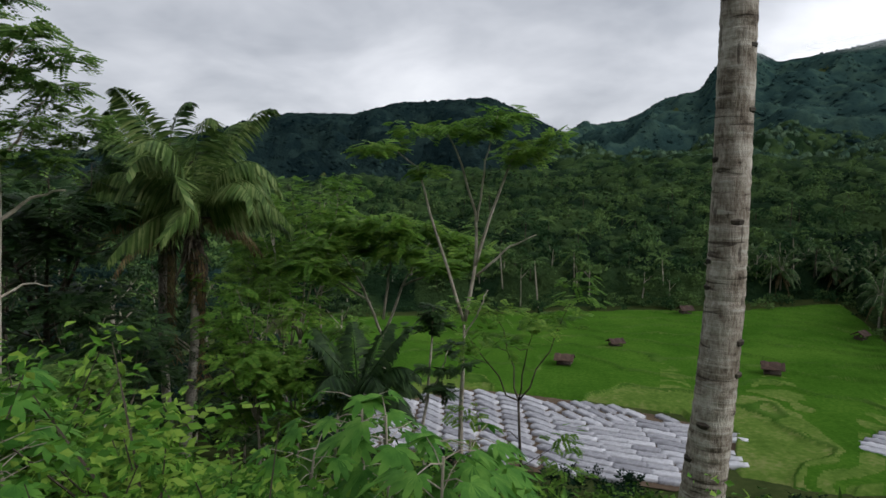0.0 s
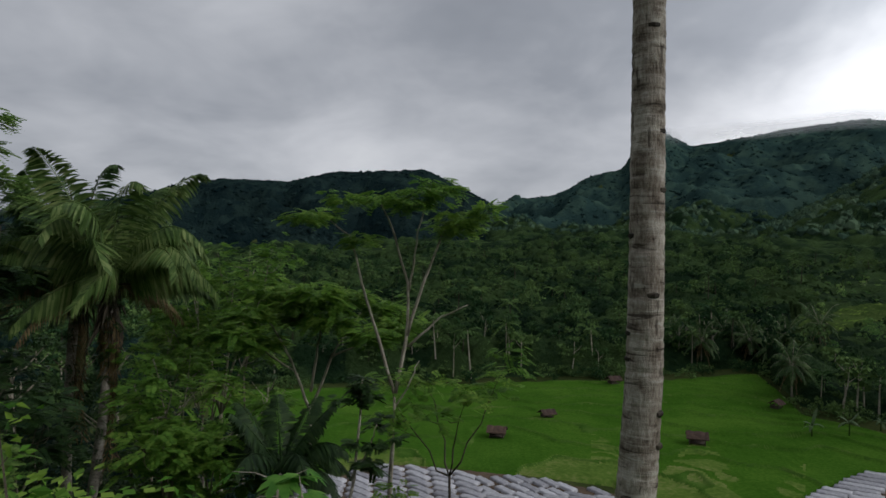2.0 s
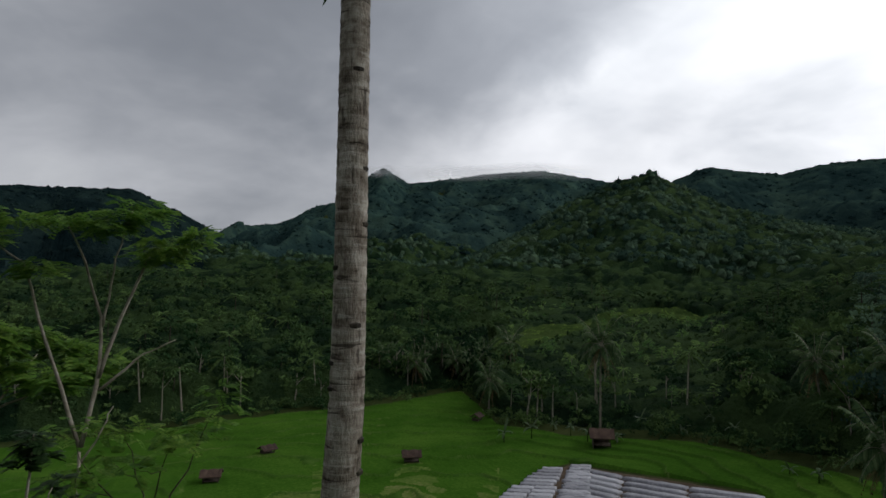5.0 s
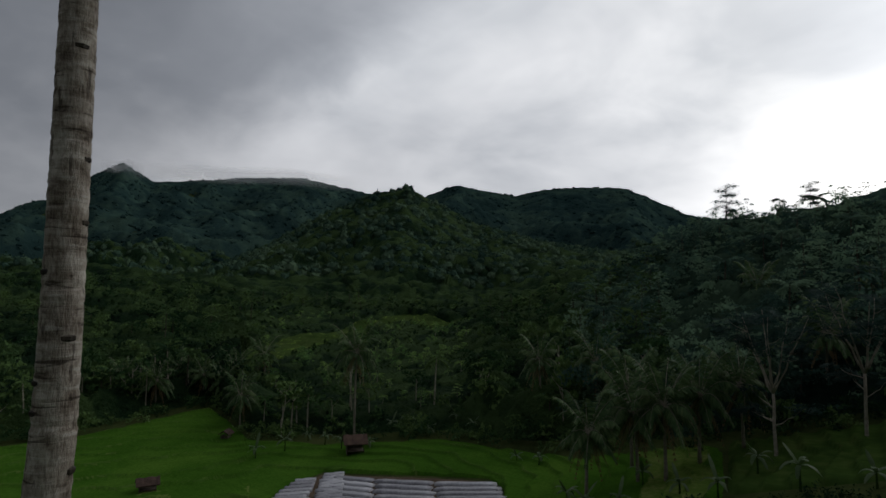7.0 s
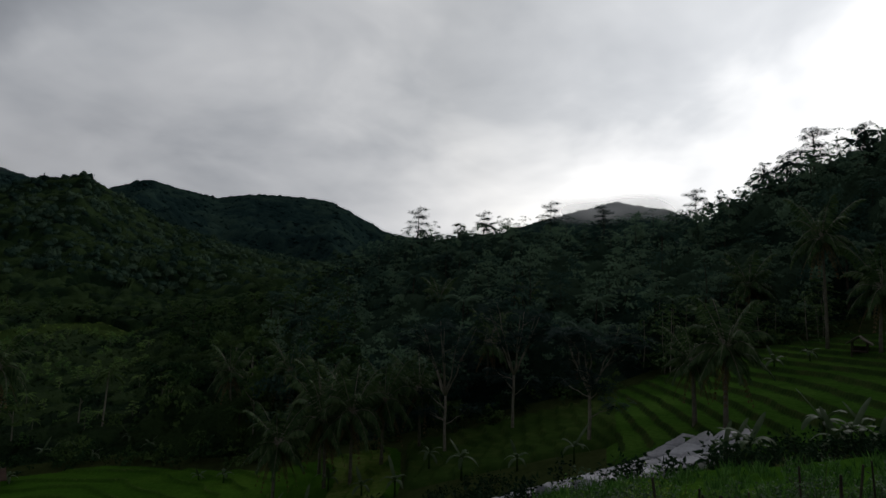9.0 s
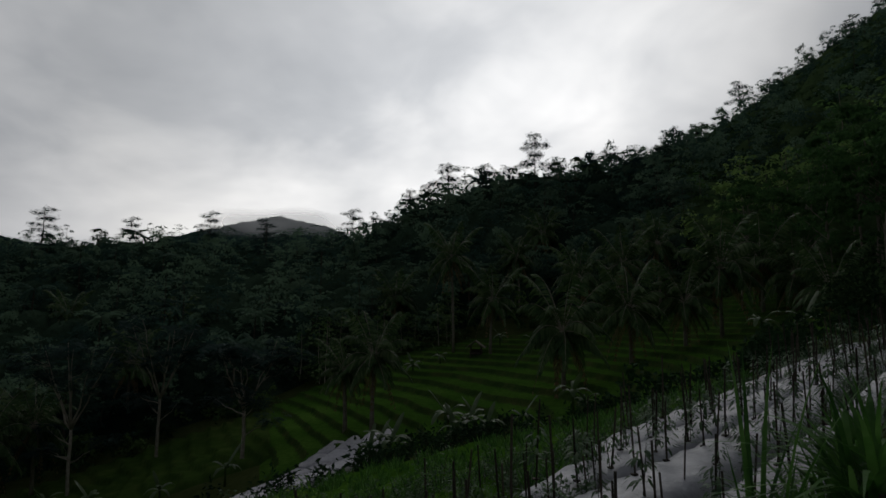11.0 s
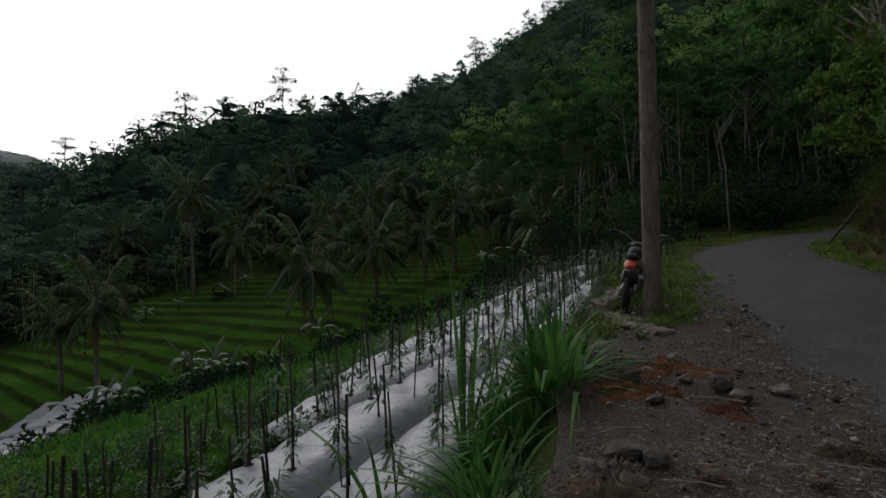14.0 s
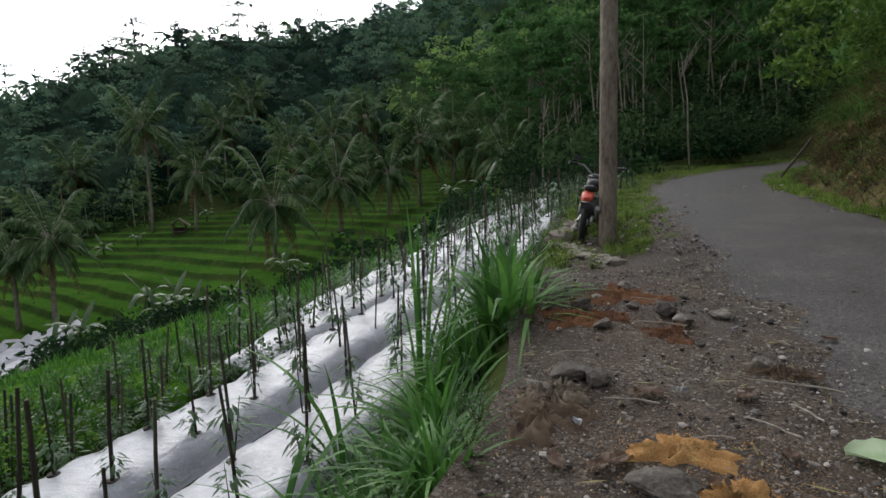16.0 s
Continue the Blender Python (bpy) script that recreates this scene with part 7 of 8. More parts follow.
rg = np.random.RandomState(400)
tufts = [(mesh_of("foliage", grass_geo(rg, 52, 0.26, t, 0.068, 0.8, 8), [M_GRASS]), mesh_of("drooping_foliage", grass_geo(rg, 34, 0.32, t * 0.75, 0.06, 1.15, 7), [M_GRASS]), mesh_of("upright_foliage", grass_geo(rg, 12, 0.18, t * 1.25, 0.05, 0.5, 8), [M_GRASS])) for t in (1.0, 1.15, 0.9)]
for i, (s, w, sz) in enumerate(((2.5, 0.85, 0.72), (2.9, 1.15, 0.8), (3.2, 0.8, 0.8), (3.6, 1.1, 0.85), (4.0, 0.9, 0.85), (2.2, 1.15, 0.6), (4.9, 0.95, 0.85), (5.3, 0.75, 0.95), (5.7, 1.1, 1.0), (6.1, 0.8, 1.0), (6.6, 1.0, 0.85), (3.0, 1.45, 0.6), (2.75, 0.6, 0.5), (4.5, 1.2, 0.75), (5.5, 1.35, 0.8))):
    x, y = world_xy(s, w + (0.14 if s < 4.5 else 0.04))
    ob = thing("grass_tuft", "tall lush tuft of arching green grass on the verge", "grass", at=pose(x, y, float(height(x, y)) - 0.03, 0, 0, i * 77) @ Matrix.Scale(sz, 4), group="verge grass tufts")
    for me in tufts[i % 3]:
        part(me.name.split(".")[0], me, None, ob)
# a few long reed stalks
reed = [grass_geo(np.random.RandomState(410 + i), 6, 0.04, t, 0.05, b, 8) for i, (t, b) in enumerate(((2.5, 0.28), (1.7, 0.6)))]
for i, (s, w) in enumerate(((5.0, 1.5), (4.2, 1.9), (4.7, 1.3), (3.4, 2.0))):
    x, y = world_xy(s, w)
    ob = thing("reed", "long bent blades of elephant grass", "grass", reed[i % 2], [M_GRASS], at=pose(x, y, float(height(x, y)), 0, 0, i * 130), group="reeds")

weeds = [grass_geo(rg, 26, 0.12, 0.22, 0.012, 0.7, 3) for _ in range(3)]


def strew_strip(name, label, kinds, mats, seed, n, s_rng, w_rng, sizes, keep=None, category="grass", lift=0.02):
    rg = np.random.RandomState(seed)
    s, w = rg.uniform(*s_rng, n), rg.uniform(*w_rng, n)
    w = w - bend(s)
    if keep is not None:
        ok = keep(s, w + bend(s), rg)
        s, w = s[ok], w[ok]
    x, y = world_xy(s, w)
    pts = np.stack([x, y, height(x, y) + lift], 1)
    pick = rg.randint(0, len(kinds), len(pts))
    out = [strewn(k, pts[pick == i], rg.uniform(0, 6.28, (pick == i).sum()), rg.uniform(*sizes, (pick == i).sum())) for i, k in enumerate(kinds) if (pick == i).any()]
    return thing(name, label, category, joined(out), mats, kind="stuff")


strew_strip("verge_weeds", "short green weeds along the grassy road edge", weeds, [M_VERGEGRASS], 51, 1300, (6, 36), (-1.25, 0.9), (0.3, 0.75), lambda s, w, r: (w > -1.15 + 0.5 * (s < 9)) & (r.uniform(size=len(s)) < np.clip((s - 6) / 5, 0, 1)) & ~((s < 9) & (w < 0.1)))
strew_strip("pole_weeds", "low leafy weeds and grass round the foot of the pole", weeds + [shrub_geo(rg, 0.22, 0.16, 60, 0.045), shrub_geo(rg, 0.16, 0.2, 60, 0.05)], [M_VERGEGRASS, M_DARKBARK], 55, 760, (7.0, 15), (-1.05, 0.85), (0.35, 0.95),
            lambda s, w, r: (w > np.interp(s, [7, 7.6, 8.4, 15], [0.15, -0.35, -0.75, -1.0])) & (np.sin(s * 4.1 + w * 3) + np.sin(w * 7.3 - s) + r.normal(0, 0.7, len(s)) > -0.35))
scrap_kinds = [blades(np.array([[0, 0, 0.012], [0.04, 0.03, 0.015], [-0.05, 0.02, 0.012]]), np.array([[1, 0.2, 0.1], [0.3, 1, 0.1], [-1, 0.5, 0.15]]), np.array([[0, 0, 1.0]] * 3), np.array([0.09, 0.07, 0.11]) * q, 0.025 * q, 0, 0.05) for q in (0.7, 1.0, 1.4)]
strew_strip("road_edge_litter", "dry leaves and straw gathered along the road's edges", scrap_kinds, [M_PALEBARK], 56, 420, (3, 26), (-4.6, -0.5), (0.5, 1.3), lambda s, w, r: (w > -1.55) | (w < -3.95) | (r.uniform(size=len(s)) < 0.06), "litter", 0.05)
strew_strip("bed_weeds", "weeds between the beds and the verge", shrub_kinds[2:], [M_CHILI, M_DARKBARK], 52, 260, (1, 19), (0.6, 2.3), (0.2, 0.5), lambda s, w, r: (w < bed_line(s, -2.3) + 0.2) | (s > 6))
strew_strip("bean_rows", "leafy crop rows on the valley side of the beds", shrub_kinds, [M_CHILI, M_DARKBARK], 53, 520, (-3, 21), (3, 9), (0.4, 0.85), lambda s, w, r: (w > bed_line(s, np.where(s < 9.0, 0.7, 3.2))) & (w < bed_line(s, 5.0)))
strew_strip("far_kerb_grass", "bright grass along the outer edge of the bend", weeds, [M_VERGEGRASS], 54, 800, (12, 36), (-1.3, 0.6), (0.4, 0.9))


rice_tuft = [blades(np.zeros((7, 3)) + rg.normal(0, 0.03, (7, 3)) * [1, 1, 0], unit(rg, 7, 0.3) * 0.45 + [0, 0, 1.0], unit(rg, 7), rg.uniform(0.25, 0.45, 7), 0.035, 0, 0.05) for _ in range(4)]
strew_near("rice_plants", "green rice plants standing in the small field", rice_tuft, [M_GRASS], 47, 80, 139, 8, 22, 0.16, (0.7, 1.2),
           lambda az, r: (r > np.interp(az, [78, 100, 117, 132, 140], [9.2, 8.2, 9.0, 13.1, 17])) & (r < np.interp(az, [78, 102, 112, 121, 131, 140], [16.4, 18, 19.5, 21, 22.4, 21.4])), "rice plants")
bpy.data.objects["rice_plants"].location.z += 0.25
strew_near("slope_dry_grass", "pale dry grass among the shrubs", [grass_geo(rg, 22, 0.12, 0.5, 0.011, 0.7, 3)], [M_DRYGRASS], 48, -45, 20, 2.8, 7, 0.4, (0.6, 1.1), None, "grass")
# ---- utility pole and its wires ----
pb = on_ray(153.95, -4.9, 8.75, STAND)
pb.z = float(height(pb.x, pb.y))
pole = thing("utility_pole", "tall weathered concrete utility pole beside the road", "utility pole", at=Matrix.Translation(pb) @ pose(0, 0, 0, 0.6, -0.6, 0))
zz = np.linspace(-0.6, 9.0, 14)
part("post", tube([(0, 0, z) for z in zz], np.linspace(0.124, 0.100, 14), 24), [M_POLE], pole, smooth=True)
part("crossarm", box(1.4, 0.09, 0.09, (0, 0.13, 8.5), 0, 0.01), [M_HUTWOOD], pole)
for x in (-0.6, 0.0, 0.6):
    part("insulator", tube([(x, 0.13, 8.58), (x, 0.13, 8.64), (x, 0.13, 8.66), (x, 0.13, 8.74)], [0.03, 0.05, 0.03, 0.035], 10), [M_CONCRETE], pole)
for z, turn, ln in ((1.25, 200, 0.16), (1.42, 170, 0.10), (0.95, 188, 0.12), (0.62, 205, 0.15), (1.75, 195, 0.08)):
    a0 = radians(turn)
    line_pts = [(math.sin(a0 + q * ln * 4) * (0.1215 - 0.0025 * z), math.cos(a0 + q * ln * 4) * (0.1215 - 0.0025 * z), z + 0.06 * q + 0.03 * math.sin(q * 7)) for q in np.linspace(0, 1, 6)]
    part("paint_mark", tube(line_pts, [0.004, 0.010, 0.008, 0.011, 0.007, 0.003], 5), [M_STAKE], pole, "dark smeared mark on the post")
top = pb + Vector((0, 0, 8.7))
for x, az, d, dz in ((-0.6, 149, 95, 32), (0.0, 161, 60, 20), (0.6, 163, 60, 20)):
    a = top + Vector((x, 0.13, 0.05))
    b = a + compass(az) * d + Vector((0, 0, dz))
    thing("power_line", "thin black overhead wire strung from the pole", "wire", tube(curve_points(a, b, -1.2, 20), 0.011, 5), [M_STAKE], group="overhead wires")

# ---- motorcycle leaning by the pole, seen from behind ----
M_RUBBER = shader("tyre_rubber", [(0.012, 0.012, 0.012), (0.022, 0.021, 0.02), (0.045, 0.04, 0.036)], 8, 60, 0.85, 0.4, 60)
M_RED = shader("red_orange_plastic", [(0.42, 0.045, 0.025), (0.58, 0.075, 0.04), (0.66, 0.11, 0.07)], 4, 30, 0.4, 0.05, 30, spec=0.5)
M_BLACK = shader("black_plastic", [(0.010, 0.010, 0.011), (0.02, 0.02, 0.021), (0.04, 0.038, 0.036)], 6, 40, 0.5, 0.1, 30)
M_STEEL = shader("dull_steel", [(0.16, 0.16, 0.16), (0.28, 0.28, 0.27), (0.42, 0.41, 0.39)], 5, 30, 0.4, 0.1, 30, metal=0.9)
mb = on_ray(151.55, -4.7, 8.9, STAND)
mb.z = float(height(mb.x, mb.y)) + 0.03
moto = thing("motorcycle", "black motorcycle with a red rear fender leaning beside the pole", "motorcycle", at=Matrix.Translation(mb) @ pose(0, 0, 0, 0, 10, -ROAD_AZ - 3))


def torus(r, q, cx, cy, cz, n=26, k=8, lugs=0.0):
    a = np.arange(n) * 2 * np.pi / n
    b = np.arange(k) * 2 * np.pi / k
    A, B = np.meshgrid(a, b, indexing="ij")
    rad = r + q * np.cos(B) + lugs * ((np.arange(n) % 2)[:, None]) * (np.cos(B) > 0.3)
    v = np.stack([cx + q * 0.9 * np.sin(B), cy + rad * np.cos(A), cz + rad * np.sin(A)], 2).reshape(-1, 3)
    t = []
    for i in range(n):
        for j in range(k):
            p, s = i * k + j, ((i + 1) % n) * k + j
            p2, s2 = i * k + (j + 1) % k, ((i + 1) % n) * k + (j + 1) % k
            t += [(p, s, s2), (p, s2, p2)]
    return Geo(v, t)


for y, r in ((0.0, 0.285), (1.26, 0.29)):
    wheel = part("wheel", tube([(-0.05, y, 0.30), (0.05, y, 0.30)], [0.05, 0.05], 12), [M_STEEL], moto)
    part("tyre", torus(r - 0.05, 0.05, 0, y, 0.30, 30, 8, 0.008), [M_RUBBER], wheel, "black knobbly tyre", True)
    part("rim", torus(r - 0.10, 0.014, 0, y, 0.30, 26, 6), [M_STEEL], wheel, "dull steel rim")
    part("spokes", joined([tube([(0, y, 0.30), (0.0, y + math.cos(k) * (r - 0.1), 0.30 + math.sin(k) * (r - 0.1))], 0.005, 4) for k in np.arange(0, 6.28, 0.42)]), [M_STEEL], wheel)


def shell(stations, m=0):
    """A rounded hull through stations of (y, z centre, half width, half height)."""
    k = 12
    a = np.arange(k) * 2 * np.pi / k
    v = np.array([[(w * math.copysign(abs(math.cos(q)) ** 0.7, math.cos(q)), y, z + h * math.copysign(abs(math.sin(q)) ** 0.7, math.sin(q))) for q in a] for y, z, w, h in stations]).reshape(-1, 3)
    t = []
    n = len(stations)
    for i in range(n - 1):
        for j in range(k):
            p, s = i * k + j, i * k + (j + 1) % k
            t += [(p, s, s + k), (p, s + k, p + k)]
    for j in range(1, k - 1):
        t += [(0, j + 1, j), ((n - 1) * k, (n - 1) * k + j, (n - 1) * k + j + 1)]
    return Geo(v, t, m)


part("rear_fender", shell([(-0.36, 0.62, 0.05, 0.012), (-0.28, 0.65, 0.082, 0.05), (-0.1, 0.69, 0.085, 0.05), (0.1, 0.70, 0.08, 0.05), (0.25, 0.69, 0.06, 0.04)]), [M_RED], moto, "red-orange plastic rear fender", True)
part("number_plate", box(0.13, 0.01, 0.09, (0, -0.33, 0.50), 0, 0.0), [M_BLACK], moto, "small dark plate")
part("tail_lamp", shell([(-0.36, 0.645, 0.04, 0.02), (-0.33, 0.65, 0.05, 0.028), (-0.28, 0.66, 0.05, 0.025)]), [M_RED], moto, "red tail lamp", True)
part("seat", shell([(-0.12, 0.78, 0.06, 0.03), (0.05, 0.79, 0.085, 0.045), (0.35, 0.78, 0.09, 0.045), (0.58, 0.78, 0.07, 0.04)]), [M_BLACK], moto, "black seat", True)
part("tank", shell([(0.5, 0.80, 0.06, 0.07), (0.68, 0.83, 0.105, 0.10), (0.86, 0.84, 0.10, 0.10), (1.0, 0.82, 0.05, 0.07)]), [M_BLACK], moto, "", True)
part("engine", shell([(0.42, 0.42, 0.12, 0.10), (0.55, 0.42, 0.16, 0.15), (0.75, 0.45, 0.15, 0.18), (0.88, 0.45, 0.10, 0.10)]), [M_BLACK], moto, "", True)
part("swingarm", joined([tube([(sx, 0.0, 0.30), (sx * 0.9, 0.52, 0.38)], [0.025, 0.03], 8) for sx in (-0.09, 0.09)]), [M_STEEL], moto)
part("exhaust", tube([(0.14, 0.55, 0.30), (0.16, 0.25, 0.36), (0.17, -0.02, 0.46), (0.17, -0.22, 0.52)], [0.025, 0.035, 0.05, 0.045], 12), [M_STEEL], moto, "", True)
part("fork", joined([tube([(sx, 1.26, 0.30), (sx, 1.02, 0.98)], [0.024, 0.028], 8) for sx in (-0.09, 0.09)]), [M_STEEL], moto)
bar = part("handlebar", tube([(-0.42, 0.86, 1.14), (-0.2, 0.98, 1.12), (-0.06, 1.0, 1.0), (0.06, 1.0, 1.0), (0.2, 0.98, 1.12), (0.42, 0.86, 1.14)], 0.015, 8), [M_STEEL], moto)
for sx in (-1, 1):
    part("grip", tube([(sx * 0.30, 0.93, 1.13), (sx * 0.43, 0.855, 1.14)], 0.022, 8), [M_BLACK], bar)
    m_ = part("mirror", joined([tube([(sx * 0.24, 0.96, 1.12), (sx * 0.3, 0.93, 1.23)], 0.007, 6), shell([(0.92, 1.23, 0.02, 0.015), (0.905, 1.23, 0.06, 0.04), (0.90, 1.23, 0.055, 0.036)]).moved(Matrix.Translation((sx * 0.31, 0, 0)))]), [M_BLACK], bar, "round rear-view mirror")
part("front_fender", shell([(1.05, 0.62, 0.05, 0.02), (1.25, 0.66, 0.07, 0.03), (1.5, 0.60, 0.04, 0.015)]), [M_BLACK], moto, "", True)
part("headlamp", shell([(1.06, 0.92, 0.06, 0.05), (1.14, 0.92, 0.1, 0.1), (1.18, 0.92, 0.09, 0.09)]), [M_BLACK], moto, "", True)
part("side_stand", tube([(-0.1, 0.55, 0.32), (-0.24, 0.5, 0.0)], 0.012, 6), [M_STEEL], moto)

# ---- the low culvert wall ----
def rock_geo(rg, sx, sy, sz, k=1):
    v, t = ICO_V.copy(), ICO_T.copy()
    for _ in range(k):
        edge = {}
        vs, ts = list(map(tuple, v)), []

        def mid(a, b):
            key = (min(a, b), max(a, b))
            if key not in edge:
                edge[key] = len(vs)
                q = (np.array(vs[a]) + np.array(vs[b])) / 2
                vs.append(tuple(q / np.linalg.norm(q)))
            return edge[key]

        for a, b, c in t:
            ab, bc, ca = mid(a, b), mid(b, c), mid(c, a)
            ts += [(a, ab, ca), (b, bc, ab), (c, ca, bc), (ab, bc, ca)]
        v, t = np.array(vs), np.array(ts)
    cut = unit(rg, 7)
    for c in cut:
        d = v @ c
        lim = rg.uniform(0.55, 0.8)
        v = v - np.maximum(d - lim, 0)[:, None] * c * 0.9
    v = v * (1 + rg.normal(0, 0.04, (len(v), 1)))
    return Geo(v * [sx / 2, sy / 2, sz / 2], t)


def on_verge(az, el):
    d = 1.465 / (math.tan(radians(0.5 - el)) + 0.083 * math.cos(radians(ROAD_AZ - az)))
    p = compass(az + 0.4) * d
    return Vector((p.x + STAND.x, p.y + STAND.y, 0.083 * (p.x * U.x + p.y * U.y) + 0.035)), d


def low_wall(label, line, thick, tall, stones, seed):
    """A rough concrete edge poured over rubble, along bearings and height angles on the verge."""
    rg = np.random.RandomState(seed)
    spots = [on_verge(a, e)[0] for a, e in line]
    at = Vector((spots[0].x, spots[0].y, spots[0].z - 0.02))
    k = np.linspace(0, 1, len(spots))
    u = np.linspace(0, 1, 26)
    p = np.stack([np.interp(u, k, [q[i] - at[i] for q in spots]) for i in range(3)], 1)
    d = np.gradient(p[:, :2], axis=0)
    d /= np.linalg.norm(d, axis=1)[:, None]
    n = np.stack([-d[:, 1], d[:, 0]], 1)
    # rounded section with a broken, uneven face
    section = np.array([(-0.5, -0.6), (-0.52, 0.5), (-0.4, 0.92), (-0.1, 1.0), (0.2, 0.97), (0.42, 0.85), (0.5, 0.4), (0.52, -0.6)])
    v = []
    for i in range(26):
        for sx, sz in section:
            q = n[i] * (sx * thick + rg.normal(0, 0.035))
            v.append((p[i, 0] + q[0], p[i, 1] + q[1], p[i, 2] + sz * tall + rg.normal(0, 0.022)))
    t = []
    for i in range(25):
        for j in range(7):
            q = i * 8 + j
            t += [(q, q + 8, q + 9), (q, q + 9, q + 1)]
    for j in range(1, 7):
        t += [(0, j, j + 1), (200, 200 + j + 1, 200 + j)]
    wall = thing("low_wall", label, "low wall", at=Matrix.Translation(at))
    part("coping", Geo(v, t), [M_CONCRETE], wall, "pale worn concrete edge")
    for i in range(stones):
        g_ = rock_geo(rg, rg.uniform(0.08, 0.18), rg.uniform(0.07, 0.15), rg.uniform(0.05, 0.11))
        q = int(rg.uniform(0, 25))
        off = n[q] * thick * rg.uniform(-0.75, 0.75)
        part("stone", Geo(g_.v + [p[q, 0] + off[0], p[q, 1] + off[1], p[q, 2] + rg.uniform(0.0, tall)], g_.t), [M_CONCRETE], wall)


low_wall("low broken concrete edge beside the utility pole", [(148.6, -4.4), (150.0, -4.75), (151.35, -5.3), (152.75, -5.8), (154.6, -6.2)], 0.18, 0.04, 34, 500)
low_wall("low rough stone wall curving behind the parked motorcycle", [(148.8, -4.3), (149.6, -3.75), (150.5, -3.1), (151.4, -2.5)], 0.2, 0.14, 22, 501)

# ---- stones, chaff and litter on the verge ----
rg = np.random.RandomState(510)
for az, el, sx, sy, sz, label in ((151.2, -10.2, .22, .16, .12, ""), (158.4, -10.6, .22, .18, .16, ""), (160.0, -11.2, .24, .16, .09, ""), (163.0, -10.6, .20, .15, .08, ""), (153.0, -11.9, .19, .13, .1, "dark"), (155.7, -10.1, .12, .1, .09, ""),
                                  (155.0, -8.4, .16, .12, .1, ""), (150.5, -16.3, .32, .24, .12, ""), (152.4, -16.8, .2, .18, .12, ""), (158.2, -25.3, .34, .26, .08, "flat"), (166.2, -14.6, .13, .11, .1, ""), (146.9, -17.4, .22, .16, .07, ""), (160.0, -9.0, .1, .08, .05, ""), (161.4, -13.0, .08, .06, .04, "")):
    p, d = on_verge(az, el)
    g_ = rock_geo(rg, sx, sy, sz, 2)
    thing("stone", "rough grey-brown stone lying on the muddy verge" if not label else "flat broad grey stone half sunk in the verge" if label == "flat" else "dark wet stone on the muddy verge", "stone",
          g_, [M_STONE], at=pose(p.x, p.y, p.z + sz * 0.3, rg.uniform(-8, 8), rg.uniform(-8, 8), rg.uniform(0, 360)), group="verge stones", smooth=False)

pebble = [rock_geo(rg, 1, rg.uniform(0.6, 0.9), rg.uniform(0.4, 0.7), 0) for _ in range(6)]


def strewn_pebbles(name, label, n, s_rng, w_rng, size, seed, mat_, keep=None):
    rg = np.random.RandomState(seed)
    s, w = rg.uniform(*s_rng, n), rg.uniform(*w_rng, n)
    if keep is not None:
        ok = keep(s, w)
        s, w = s[ok], w[ok]
    x, y = world_xy(s, w - bend(s))
    z = 0.083 * s + 0.034
    pick = rg.randint(0, 6, len(s))
    out = []
    for i, k in enumerate(pebble):
        q = pick == i
        sz = size * np.exp(rg.normal(0, 0.55, q.sum()))
        out.append(strewn(k, np.stack([x[q], y[q], z[q] + sz * 0.1], 1), rg.uniform(0, 6.28, q.sum()), sz))
    return thing(name, label, "gravel", joined(out), [mat_], kind="stuff")


M_GRIT = shader("grey_grit", [(0.025, 0.022, 0.02), (0.085, 0.074, 0.066), (0.18, 0.16, 0.145), (0.38, 0.345, 0.31)], 2.0, 30, 0.85, 0.3, 40, island=1.0)
strewn_pebbles("verge_grit", "loose grey gravel scattered over the verge", 15000, (1.2, 9.5), (-1.6, 0.5), 0.0115, 61, M_GRIT, lambda s, w: np.random.RandomState(9).uniform(size=len(s)) < (0.3 + 0.7 * smoothstep(waves(s * 1.0, w * 1.6, 1.6, 7), -0.3, 0.6)) * (1 - 0.8 * np.exp(-((s - 4.5 + 0.5 * w) / 0.75) ** 2)))
strewn_pebbles("verge_rubble", "broken grey rubble lying loose on the verge", 130, (1.8, 8.0), (-1.5, 0.45), 0.034, 64, M_GRIT)
strewn_pebbles("road_edge_grit", "crumbled gravel along the broken asphalt edge", 4200, (1.2, 14), (-2.0, -0.95), 0.012, 62, M_GRIT)
straw = [blades(np.array([[-0.05, 0, 0.004]]), np.array([[1.0, 0, 0.02]]), np.array([[0, 1.0, 0]]), 0.1, w_) for w_ in (0.005, 0.012)]
rs = np.random.RandomState(66)
sx_, wx_ = rs.uniform(1.6, 7.5, 520), rs.uniform(-1.55, 0.5, 520)
keep_ = rs.uniform(size=520) < 0.25 + 0.75 * smoothstep(waves(sx_, wx_, 1.3, 17), 0.0, 0.7)
sx_, wx_ = sx_[keep_], wx_[keep_]
px_, py_ = world_xy(sx_, wx_)
thing("verge_straw", "scattered dry straw and leaf scraps on the verge", "straw", joined([strewn(straw[i], np.stack([px_, py_, 0.083 * sx_ + 0.046], 1)[i::2], rs.uniform(0, 6.28, len(px_[i::2])), rs.uniform(0.5, 1.6, len(px_[i::2]))) for i in (0, 1)]), [M_DRYGRASS], kind="stuff")
strewn_pebbles("far_grit", "gravel on the far verge", 1500, (8, 16), (-1.3, 0.4), 0.03, 63, M_GRIT)


